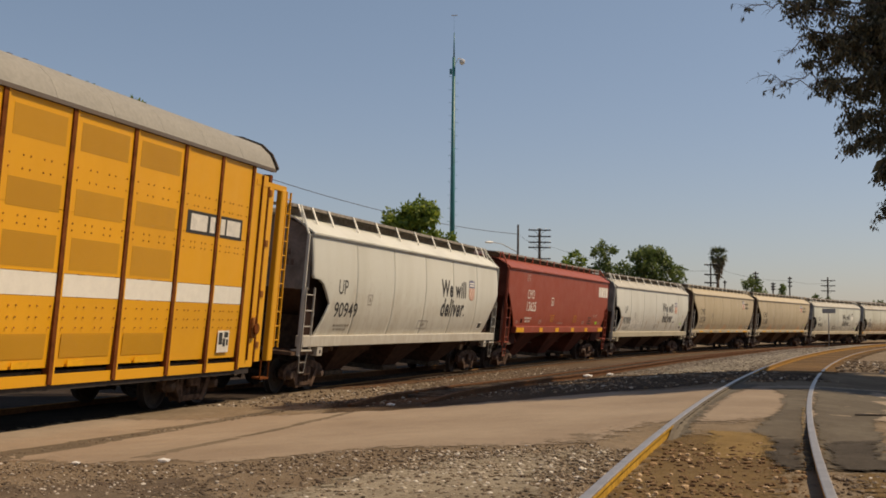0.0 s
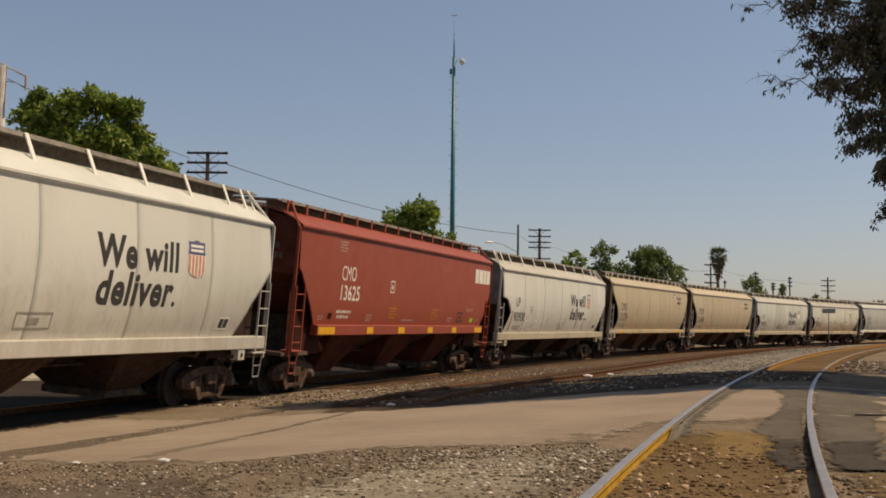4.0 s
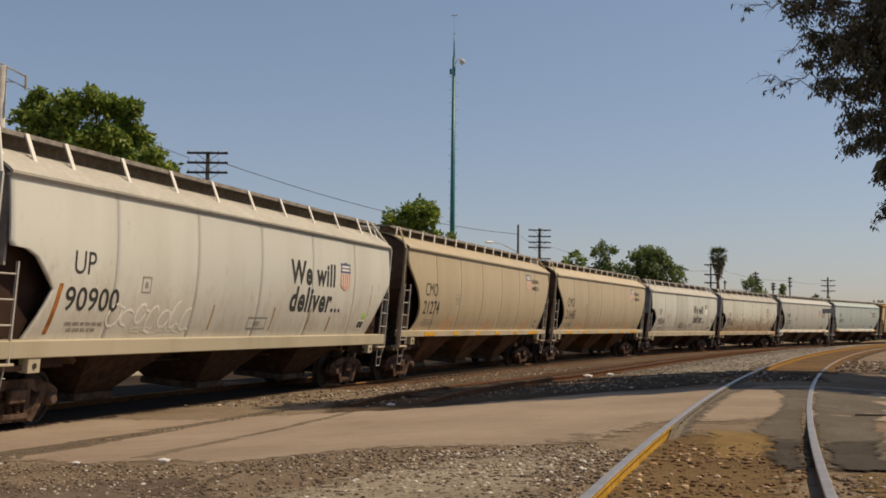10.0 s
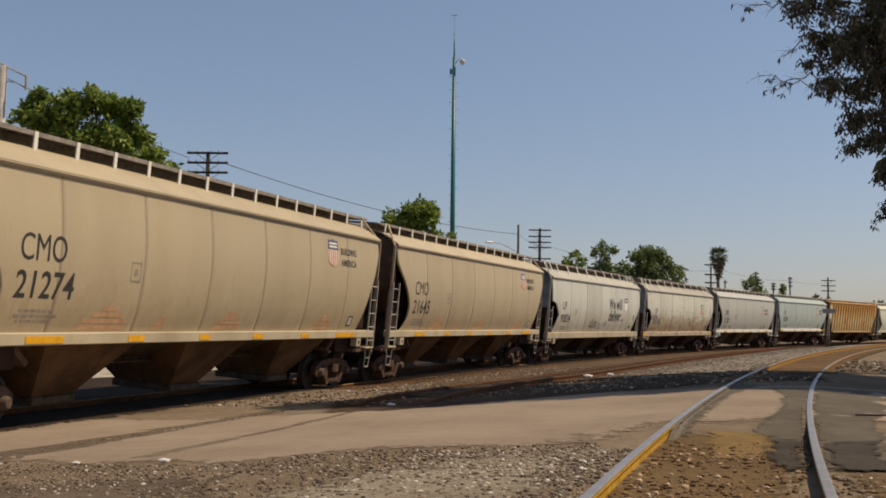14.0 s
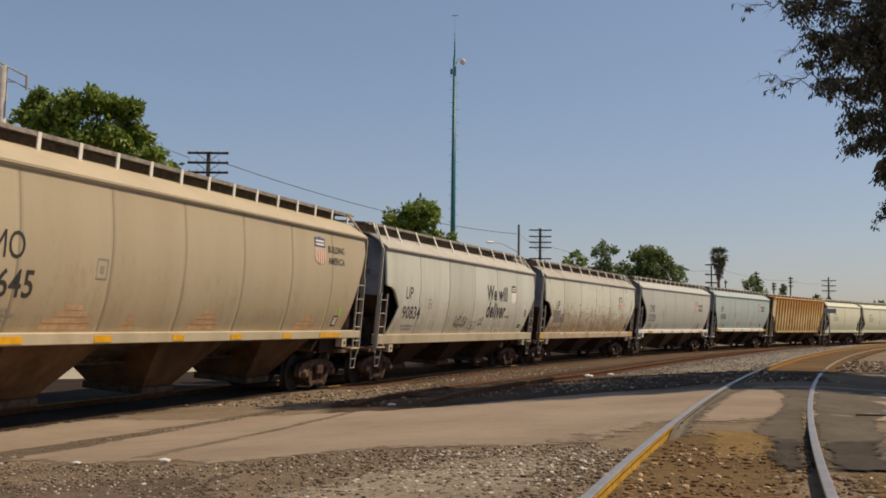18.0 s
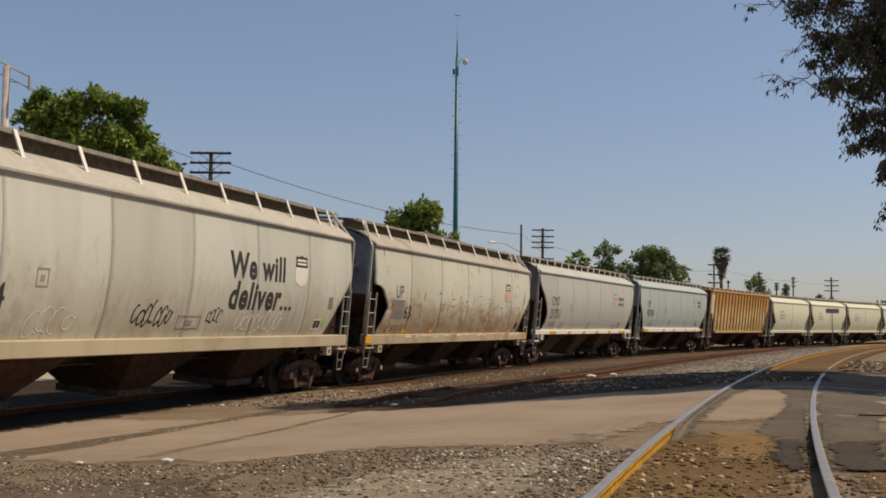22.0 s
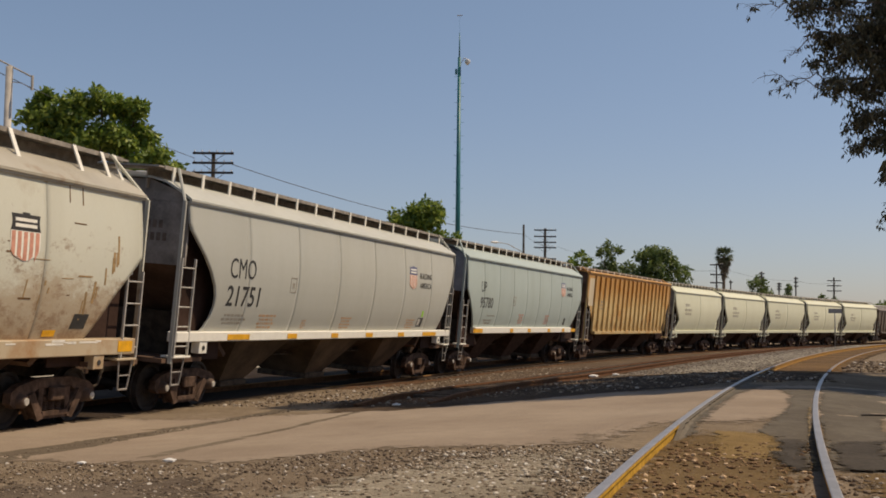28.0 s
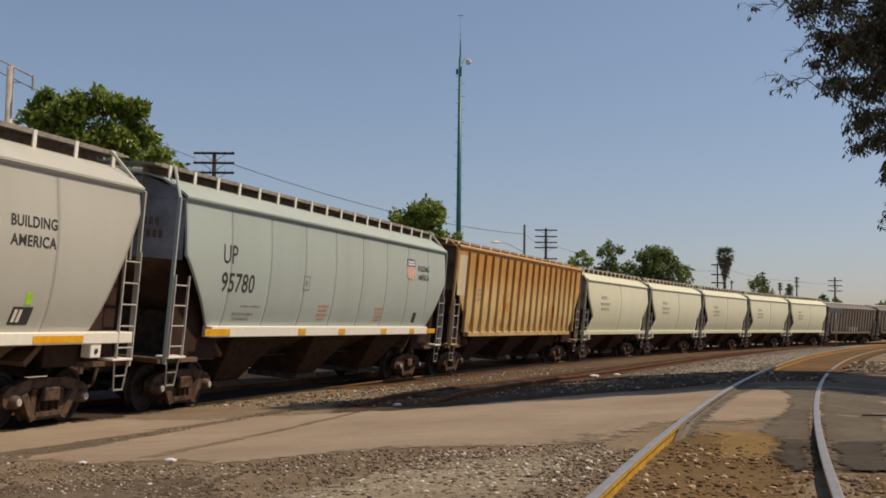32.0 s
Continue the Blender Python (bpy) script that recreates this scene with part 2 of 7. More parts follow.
M = {
    "grey_white": paint("grey_white_paint", (0.605, 0.605, 0.54), 0.10, 0.4, low=0.24),
    "grey_stain": paint("stained_grey_paint", (0.56, 0.57, 0.495), 0.14, 0.6, low=0.35),
    "dirty": paint("dirty_grey_paint", (0.60, 0.595, 0.495), 0.42, 0.5, (0.25, 0.15, 0.075), low=0.9),
    "red": paint("oxide_red_paint", (0.305, 0.055, 0.024), 0.12, 0.2, (0.22, 0.06, 0.035)),
    "tan": paint("tan_paint", (0.46, 0.378, 0.246), 0.12, 0.3, (0.34, 0.21, 0.10), low=0.2),
    "tan2": paint("light_tan_paint", (0.478, 0.395, 0.262), 0.12, 0.3, (0.36, 0.22, 0.10), low=0.25),
    "grey": paint("warm_grey_paint", (0.445, 0.445, 0.395), 0.08, 0.22),
    "green_grey": paint("green_grey_paint", (0.385, 0.45, 0.42), 0.08, 0.22),
    "rust": paint("bare_cream_paint", (0.66, 0.56, 0.40), 0.35, 0.5, (0.45, 0.24, 0.08)),
    "rust_panel": paint("rust_orange_paint", (0.68, 0.50, 0.23), 1.0, 0.6, (0.46, 0.205, 0.035), low=0.2, top=0.8),
    "cream": paint("cream_paint", (0.62, 0.615, 0.455), 0.05, 0.15),
    "dark_grey": paint("dark_grey_paint", (0.15, 0.118, 0.092), 0.3, 0.5),
    "yellow": paint("yellow_paint", (0.76, 0.36, 0.012), 0.10, 0.16, (0.50, 0.19, 0.02)),
    "mesh_yellow": paint("perforated_yellow_paint", (0.55, 0.27, 0.012), 0.08, 0.2),
    "white": plain("white_paint", (0.76, 0.73, 0.64), 0.5, 0, 0.05),
    "galv": plain("galvanised_steel", (0.50, 0.47, 0.42), 0.5, 0.3, 0.15),
    # hoppers: grime, with the body paint also darkened for shade underneath
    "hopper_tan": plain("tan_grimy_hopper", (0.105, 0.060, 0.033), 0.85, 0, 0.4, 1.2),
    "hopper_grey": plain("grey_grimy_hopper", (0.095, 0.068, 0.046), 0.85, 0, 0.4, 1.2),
    "dingy_sill": paint("dingy_cream_sill_paint", (0.47, 0.41, 0.29), 0.35, 0.75, (0.26, 0.16, 0.08)),
    "tan_sill": paint("tan_sill_paint", (0.52, 0.44, 0.30), 0.55, 0.8, (0.30, 0.18, 0.085)),
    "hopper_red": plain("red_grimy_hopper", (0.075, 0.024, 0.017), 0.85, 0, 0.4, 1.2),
    "faint_red": plain("faint_red_stencil", (0.52, 0.31, 0.17), 0.7, 0, 0.2),
    "rusty_sill": paint("rusty_sill_paint", (0.46, 0.37, 0.25), 0.95, 0.6, (0.33, 0.18, 0.075)),
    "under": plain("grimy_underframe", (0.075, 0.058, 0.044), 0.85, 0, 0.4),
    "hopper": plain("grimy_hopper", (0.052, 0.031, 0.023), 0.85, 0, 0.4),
    "truck": plain("rusty_cast_steel", (0.100, 0.064, 0.047), 0.8, 0, 0.5),
    "wheel": plain("dark_wheel_steel", (0.032, 0.023, 0.018), 0.75, 0.1, 0.4),
    "cap": plain("bearing_cap", (0.095, 0.058, 0.04), 0.75, 0.0, 0.3),
    "board": plain("running_board_steel", (0.30, 0.265, 0.225), 0.7, 0.2, 0.3),
    "black": plain("black_lettering", (0.03, 0.028, 0.026), 0.7, 0, 0.2),
    "faded": plain("faded_lettering", (0.29, 0.26, 0.215), 0.7, 0, 0.2),
    "letter_white": plain("white_lettering", (0.72, 0.68, 0.60), 0.6, 0, 0.15),
    "reflector": plain("orange_reflector", (0.74, 0.36, 0.012), 0.4, 0, 0.15),
    "blue": plain("blue_emblem", (0.09, 0.10, 0.20), 0.6, 0, 0.2),
    "emblem_red": plain("red_emblem", (0.57, 0.26, 0.18), 0.6, 0, 0.2),
    "tan_streak": plain("brown_streak", (0.33, 0.22, 0.11), 0.8, 0, 0.3),
    "amber": plain("amber_stencil", (0.52, 0.20, 0.02), 0.6, 0, 0.2),
    "pale_red": plain("worn_white_stencil", (0.46, 0.29, 0.24), 0.7, 0, 0.2),
    "lime": plain("lime_sticker", (0.30, 0.62, 0.03), 0.5, 0, 0.15),
    "roof_grey": plain("grey_roof_sheet", (0.255, 0.24, 0.205), 0.7, 0.0, 0.06, 1.0),
    # end colours hold grime plus shade; the blue one carries skylight
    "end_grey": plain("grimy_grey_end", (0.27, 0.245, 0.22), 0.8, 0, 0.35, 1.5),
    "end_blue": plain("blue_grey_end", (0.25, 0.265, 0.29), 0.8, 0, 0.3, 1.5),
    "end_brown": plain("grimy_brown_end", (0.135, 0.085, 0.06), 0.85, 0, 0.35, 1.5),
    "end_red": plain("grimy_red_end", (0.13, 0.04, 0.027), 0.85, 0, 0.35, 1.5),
    # shade of the end recesses as colour; the red also paints a patch
    "recess_brown": plain("maroon_brown_web", (0.046, 0.027, 0.021), 0.85, 0, 0.3, 1.5),
    "deep_red": plain("grimy_red_web", (0.05, 0.017, 0.013), 0.85, 0, 0.3, 1.5),
    "rusty_roof": paint("rust_stained_roof", (0.42, 0.385, 0.31), 0.75, 0.6, (0.20, 0.115, 0.06)),
    # roof grey kept darker than the side paint, offsetting strong sun on top
    "roof_toned": plain("dusty_grey_roof", (0.41, 0.385, 0.325), 0.75, 0, 0.10, 0.8),
    "post_brown": plain("dark_rust_post", (0.16, 0.048, 0.013), 0.8, 0, 0.4, 4.0),
    "end_letter": plain("grimy_end_lettering", (0.17, 0.135, 0.11), 0.8, 0, 0.3),
    "stain": plain("brown_stain", (0.16, 0.095, 0.05), 0.85, 0, 0.4),
    "patch_grey": plain("dull_grey_patch", (0.25, 0.22, 0.195), 0.8, 0, 0.2),
    "orange_rust": plain("rust_stain", (0.36, 0.14, 0.04), 0.8, 0, 0.4),
}

# ---- rolling stock ----
def side_y(z, c):
    """Half width of a car's side at height z: the sheets bow outwards."""
    a = (z - c["zb"]) / (c["ze"] - c["zb"])
    return 1.505 + c.get("bow", 0.05) * math.sin(math.pi * min(max(a, 0), 1)) - 0.05 * max(0.0, 1 - a / 0.25) ** 2


def sheet(bm, xa, xb, zs, c, sgn, thick=0.02, lift=0.0, dent=0.0):
    """A closed bowed sheet between the edges xa(z) and xb(z); a dent draws its seams in."""
    if dent:
        us = [0.0, 0.05, 0.16, 0.34, 0.5, 0.66, 0.84, 0.95, 1.0]
        fall = [1.0, 0.72, 0.30, 0.05, 0.0, 0.05, 0.30, 0.72, 1.0]
        front, back = [], []
        for z in zs:
            y, a, b = side_y(z, c) + lift, xa(z), xb(z)
            front.append([bm.verts.new((a + (b - a) * u, sgn * (y - dent * f), z)) for u, f in zip(us, fall)])
            back.append([bm.verts.new((x, sgn * (y - thick - dent), z)) for x in (a, b)])
        made = []
        for k in range(len(zs) - 1):
            for j in range(len(us) - 1):
                f = bm.faces.new((front[k][j], front[k][j + 1], front[k + 1][j + 1], front[k + 1][j]))
                f.smooth = True
                made.append(f)
            made += [bm.faces.new((front[k][0], front[k + 1][0], back[k + 1][0], back[k][0])), bm.faces.new((front[k + 1][-1], front[k][-1], back[k][1], back[k + 1][1]))]
        if sgn > 0:
            bmesh.ops.reverse_faces(bm, faces=made)
        return bm
    o, i, ro, ri = [], [], [], []
    for z in zs:
        y = side_y(z, c) + lift
        for lst, yy in ((o, y), (ro, y), (i, y - thick), (ri, y - thick)):
            lst.append((bm.verts.new((xa(z), sgn * yy, z)), bm.verts.new((xb(z), sgn * yy, z))))
    made = []
    for k in range(len(zs) - 1):
        f = bm.faces.new((o[k][0], o[k][1], o[k + 1][1], o[k + 1][0]))
        f.smooth = True
        made += [f, bm.faces.new((i[k][1], i[k][0], i[k + 1][0], i[k + 1][1])),
                 bm.faces.new((ro[k][0], ro[k + 1][0], ri[k + 1][0], ri[k][0])),
                 bm.faces.new((ro[k + 1][1], ro[k][1], ri[k][1], ri[k + 1][1]))]
    made.append(bm.faces.new((ro[0][1], ro[0][0], ri[0][0], ri[0][1])))
    made.append(bm.faces.new((ro[-1][0], ro[-1][1], ri[-1][1], ri[-1][0])))
    if sgn > 0:
        bmesh.ops.reverse_faces(bm, faces=made)
    return bm


def lettering(parent, text, x, z, size, mat, c, narrow=0.8, slant=0.0, name="lettering", bold=0.012, width=None):
    """Writing on the side that faces the camera, laid on the bowed sheet."""
    cu = bpy.data.curves.new("text", "FONT")
    cu.body, cu.size, cu.offset = text, size, size * bold
    cu.resolution_u, cu.space_character = 3, 1.0 + 3 * bold
    ob = bpy.data.objects.new("text", cu)
    scene.collection.objects.link(ob)
    me = bpy.data.meshes.new_from_object(ob.evaluated_get(bpy.context.evaluated_depsgraph_get()))
    bpy.data.objects.remove(ob)
    bm = B()
    bm.from_mesh(me)
    bpy.data.meshes.remove(me)
    bmesh.ops.subdivide_edges(bm, edges=[e for e in bm.edges if e.calc_length() > size * 0.5], cuts=1)
    if width:
        xs = [v.co.x for v in bm.verts]
        x -= min(xs) * width / (max(xs) - min(xs))
        narrow = width / (max(xs) - min(xs))
    for v in bm.verts:
        px, pz = x + v.co.x * narrow + slant * v.co.y, z + v.co.y
        v.co = (px, -side_y(pz, c) - c.get("skin", 0.0) - 0.004, pz)
    return part(name, bm, mat, parent)


def patch(parent, x0, x1, z0, z1, mat, c, name, label="", slope=0.0):
    """A thin painted patch or plate on the side sheet."""
    bm = B()
    sheet(bm, lambda z: x0 + slope * (z - z0), lambda z: x1 + slope * (z - z0), [z0, (z0 + z1) / 2, z1], c, -1, 0.004, 0.004 + c.get("skin", 0.0))
    return part(name, bm, mat, parent, label)


def bars(parent, x, z, w, h, rows, mat, c, name="small_lettering"):
    """Rows of small writing that cannot be read: short strokes in word-like runs."""
    bm = B()
    r = random.Random(int(1000 * abs(x) + 77 * z))
    st = h / rows
    cw = max(0.035, min(0.34 * st, 0.09))
    lift = 0.003 + c.get("skin", 0.0)
    for k in range(rows):
        zz, xx = z + k * st, x + (0.0 if k % 2 else 0.08 * w)
        end = x + w * (1.0 if k % 2 else 0.88)
        while xx < end:
            for _ in range(r.choice((2, 3, 4, 5))):
                if xx >= end:
                    break
                sheet(bm, lambda q: xx, lambda q: xx + cw * 0.72, [zz, zz + st * 0.58], c, -1, 0.002, lift)
                xx += cw
            xx += cw * 0.9
    return tagged(part(name, bm, mat, parent), kind="stuff")


def faded_stencil(parent, x, z, w, h, mat, c):
    """A worn warning stencil: centred lines of writing, shorter towards the top."""
    bm = B()
    for k, f in enumerate((1.0, 0.94, 0.66, 0.34)):
        lo = z + h * k / 4
        mid = x + w / 2 + 0.04 * (k - 1.5)
        sheet(bm, lambda q: mid - f * w / 2, lambda q: mid + f * w / 2, [lo, lo + h * 0.19], c, -1, 0.002, 0.003 + c.get("skin", 0.0))
    return part("warning_stencil", bm, mat, parent)


def outline(parent, x0, x1, z0, z1, mat, c, name="stencil_frame", t=0.025):
    """An outlined stencil box with a short stroke in it."""
    bm = B()
    lift = 0.005 + c.get("skin", 0.0)
    for a, b, lo, hi in ((x0, x1, z0, z0 + t), (x0, x1, z1 - t, z1), (x0, x0 + t, z0, z1), (x1 - t, x1, z0, z1), (x0 + (x1 - x0) * 0.35, x0 + (x1 - x0) * 0.65, z0 + (z1 - z0) * 0.3, z0 + (z1 - z0) * 0.65)):
        sheet(bm, lambda q: a, lambda q: b, [lo, hi], c, -1, 0.003, lift)
    return part(name, bm, mat, parent)


def scrawl(parent, x0, x1, z, amp, loops, mat, c, seed, name="spray_scrawl", w=0.03, label=""):
    """A loose sprayed line that winds along the sheet; it spells nothing."""
    r = random.Random(seed)
    lift = 0.004 + c.get("skin", 0.0)
    step = (x1 - x0) / loops
    for k in range(loops):
        # one leaning turn of the spray can, of its own height, opening and lead-out
        tall, wide, turn, start = amp * r.uniform(0.55, 1.15), step * r.uniform(0.38, 0.62), r.uniform(3.6, 6.6), r.uniform(0.3, 1.6)
        cx, cz = x0 + step * (k + 0.5), z + 0.25 * amp * r.uniform(-1, 1)
        pts = []
        for i in range(15):
            a = start + turn * i / 14
            zz = tall * math.sin(a)
            pts.append(Vector((cx + wide * math.cos(a) * 0.9 + 0.35 * zz, cz + zz)))
        pts.append(pts[-1] + Vector((step * 0.3, -0.15 * amp)))
        bm, vs = B(), []
        for i, p in enumerate(pts):
            d = (pts[min(i + 1, len(pts) - 1)] - pts[max(i - 1, 0)]).normalized()
            o = Vector((-d.y, d.x)) * w * r.uniform(0.35, 0.55)
            vs.append([bm.verts.new((q.x, -side_y(q.y, c) - lift, q.y)) for q in (p - o, p + o)])
        for p, q in zip(vs, vs[1:]):
            bm.faces.new((p[0], q[0], q[1], p[1]))
        part(name, bm, mat, parent, label)


def shield(parent, x, z, w, h, c, faded=False, striped=None):
    """A shield emblem as plain shapes: a dark notched cap over a striped or white field."""
    e = tagged(new("emblem"), label="faded white shield emblem" if faded else "shield emblem in blue, white and red")
    e.parent = parent
    sk, m = c.get("skin", 0.0), x + w / 2

    def blade(name, x0, x1, zl, zh, mat, lift=0.006, n=6):
        def half(zz):
            f = (zz - z) / h
            return w * 0.5 * (math.sqrt(max(0.02, 1 - (1 - f / 0.28) ** 2)) if f < 0.28 else 1.0 - 0.10 * math.sin(math.pi * (f - 0.62) / 0.38) * (f > 0.62))
        zs = [zl + (zh - zl) * k / n for k in range(n + 1)]
        part(name, sheet(B(), lambda q: max(x0, m - half(q)), lambda q: max(min(x1, m + half(q)), max(x0, m - half(q)) + 0.002), zs, c, -1, 0.004, lift + sk), mat, e)
    cap = M["black"] if faded else M["blue"]
    blade("emblem_cap", x, x + w, z + h * 0.62, z + h * 0.96, cap)
    blade("emblem_point", x + w * 0.38, x + w * 0.62, z + h * 0.96, z + h, cap, n=2)
    for lo, hi in ((0.69, 0.76), (0.81, 0.88)):
        blade("emblem_bar", x + w * 0.14, x + w * 0.86, z + h * lo, z + h * hi, M["white"], 0.010, 2)
    blade("emblem_field", x, x + w, z, z + h * 0.61, M["white"])
    if striped if striped is not None else not faded:
        for k in range(5):
            blade("emblem_stripe", x + w * (0.03 + 0.2 * k), x + w * (0.15 + 0.2 * k), z, z + h * 0.60, M["emblem_red"], 0.010)


TRUCK = {}


def wheel_mesh():
    bm = B()
    for sg in (-1, 1):
        lathe(bm, [(sg * 0.68, 0.03), (sg * 0.68, 0.19), (sg * 0.70, 0.36), (sg * 0.665, 0.40), (sg * 0.665, 0.485), (sg * 0.69, 0.485), (sg * 0.705, 0.46), (sg * 0.80, 0.450), (sg * 0.80, 0.40), (sg * 0.755, 0.375), (sg * 0.755, 0.16), (sg * 0.80, 0.13), (sg * 0.80, 0.03)], n=24)
    rod(bm, (0, -0.98, 0), (0, 0.98, 0), 0.08, 10)
    for sg in (-1, 1):
        # marks that show the turning: lightening holes in the plate
        for k in range(3):
            a = k * math.tau / 3
            rod(bm, (0.27 * math.cos(a), sg * 0.752, 0.27 * math.sin(a)), (0.27 * math.cos(a), sg * 0.764, 0.27 * math.sin(a)), 0.03, 6)
    return bm


def frame_mesh():
    """A cast side frame with arch, window for the springs and tension member."""
    bm = B()
    for a, b in ((-0.07, 0.07),):
        prism(bm, [(-1.12, 0.60), (-1.12, 0.43), (-1.02, 0.36), (-0.76, 0.36), (-0.70, 0.52), (-0.44, 0.64), (0.44, 0.64), (0.70, 0.52), (0.76, 0.36), (1.02, 0.36), (1.12, 0.43), (1.12, 0.60), (0.95, 0.70), (0.45, 0.80), (-0.45, 0.80), (-0.95, 0.70)], a, b)
        prism(bm, [(-0.72, 0.50), (-0.58, 0.58), (-0.30, 0.24), (0.30, 0.24), (0.58, 0.58), (0.72, 0.50), (0.42, 0.15), (-0.42, 0.15)], a * 1.25, b * 1.25)
        for sg in (-1, 1):
            prism(bm, [(sg * 0.30, 0.22), (sg * 0.42, 0.22), (sg * 0.42, 0.66), (sg * 0.30, 0.66)], a, b)
    box(bm, -0.34, 0.34, -0.12, 0.12, 0.20, 0.27)
    for sg in (-1, 1):
        box(bm, -0.20, 0.20, min(sg * 0.07, sg * 0.17), max(sg * 0.07, sg * 0.17), 0.44, 0.66, 0.02)
        for s2 in (-1, 1):
            prism(bm, [(s2 * 0.60, 0.60), (s2 * 0.74, 0.54), (s2 * 0.46, 0.13), (s2 * 0.32, 0.17)], min(sg * 0.07, sg * 0.12), max(sg * 0.07, sg * 0.12))
    bmesh.ops.recalc_face_normals(bm, faces=bm.faces)
    return bm


def spring_mesh():
    bm = B()
    return lathe(bm, [(0.27 + k * 0.0175, 0.078 if k % 2 else 0.052) for k in range(14)], "z", 10)


def cap_mesh():
    return lathe(B(), [(-0.13, 0.03), (-0.13, 0.075), (-0.10, 0.10), (0.0, 0.115), (0.07, 0.13), (0.07, 0.03)], n=12)


def truck(car, x, pale_caps=False):
    """A two-axle truck: bolster, side frames with springs and bearing caps, wheelsets."""
    bm = B()
    box(bm, -0.22, 0.22, -1.02, 1.02, 0.50, 0.74, 0.03)
    lathe(bm, [(0.74, 0.26), (0.86, 0.24)], "z", 14)
    t = part("truck", bm, M["truck"], car, "rusty two-axle freight truck", pose(x, 0, 0))
    if not TRUCK:
        TRUCK["frame"] = part("side_frame", frame_mesh(), M["truck"], t)
        TRUCK["wheel"] = part("wheelset", wheel_mesh(), M["wheel"], t)
        TRUCK["spring"] = part("spring", spring_mesh(), M["truck"], t)
        TRUCK["cap"] = part("bearing_cap", cap_mesh(), M["cap"], t)
        first = True
    else:
        first = False
    sets = []
    for i, sg in enumerate((-1, 1)):
        f = TRUCK["frame"] if first and not i else again(TRUCK["frame"], t)
        f.matrix_basis = pose(0, sg * 1.0, 0)
        for j, ax in enumerate((-0.89, 0.89)):
            b = TRUCK["cap"] if first and not i and not j else again(TRUCK["cap"], t)
            b.matrix_basis = pose(ax, sg * 1.06, 0.47, 0, 0, 0 if sg < 0 else 180)
            if pale_caps and sg < 0:
                part("bearing_end", lathe(B(), [(-0.145, 0.02), (-0.145, 0.055), (-0.13, 0.062), (-0.12, 0.02)], n=10), M["galv"], t, "pale bearing end plate", pose(ax, -1.06, 0.47))
        for j, ax in enumerate((-0.18, 0.0, 0.18)):
            b = TRUCK["spring"] if first and not i and not j else again(TRUCK["spring"], t)
            b.matrix_basis = pose(ax, sg * 1.0, 0)
        w = TRUCK["wheel"] if first and not i else again(TRUCK["wheel"], t)
        w.matrix_basis = pose(sg * 0.89, 0, 0.45)
        sets.append((w, sg * 0.89))
    return sets


SPIN = []
CARS = []


def ladder_mesh(x0, x1, z0, z1, y, n, sgn):
    bm = B()
    for x in (x0, x1):
        box(bm, x - 0.016, x + 0.016, sgn * y - 0.02, sgn * y + 0.02, z0, z1)
    for k in range(n):
        z = z0 + (z1 - z0) * (k + 0.5) / n
        rod(bm, (x0, sgn * y, z), (x1, sgn * y, z), 0.014, 6)
    return bm


def couplers(car, L, mat):
    for sg in (-1, 1):
        bm = B()
        box(bm, sg * (L / 2 - 0.95), sg * (L / 2 - 0.12), -0.09, 0.09, 0.74, 0.92) if sg > 0 else box(bm, -(L / 2 - 0.12), -(L / 2 - 0.95), -0.09, 0.09, 0.74, 0.92)
        prism(bm, [(sg * (L / 2 - 0.22), 0.68), (sg * (L / 2 + 0.06), 0.68), (sg * (L / 2 + 0.06), 0.98), (sg * (L / 2 - 0.22), 0.98)], -0.14, 0.12)
        bmesh.ops.recalc_face_normals(bm, faces=bm.faces)
        part("coupler", bm, M["truck"], car)
        bm = B()
        p = [Vector((sg * (L / 2 - 0.35), -0.35, 0.80)), Vector((sg * (L / 2 - 0.2), -0.37, 0.50)), Vector((sg * (L / 2 + 0.0), -0.30, 0.42))]
        rod(bm, p[0], p[1], 0.03)
        rod(bm, p[1], p[2], 0.03)
        part("air_hose", bm, M["under"], car)


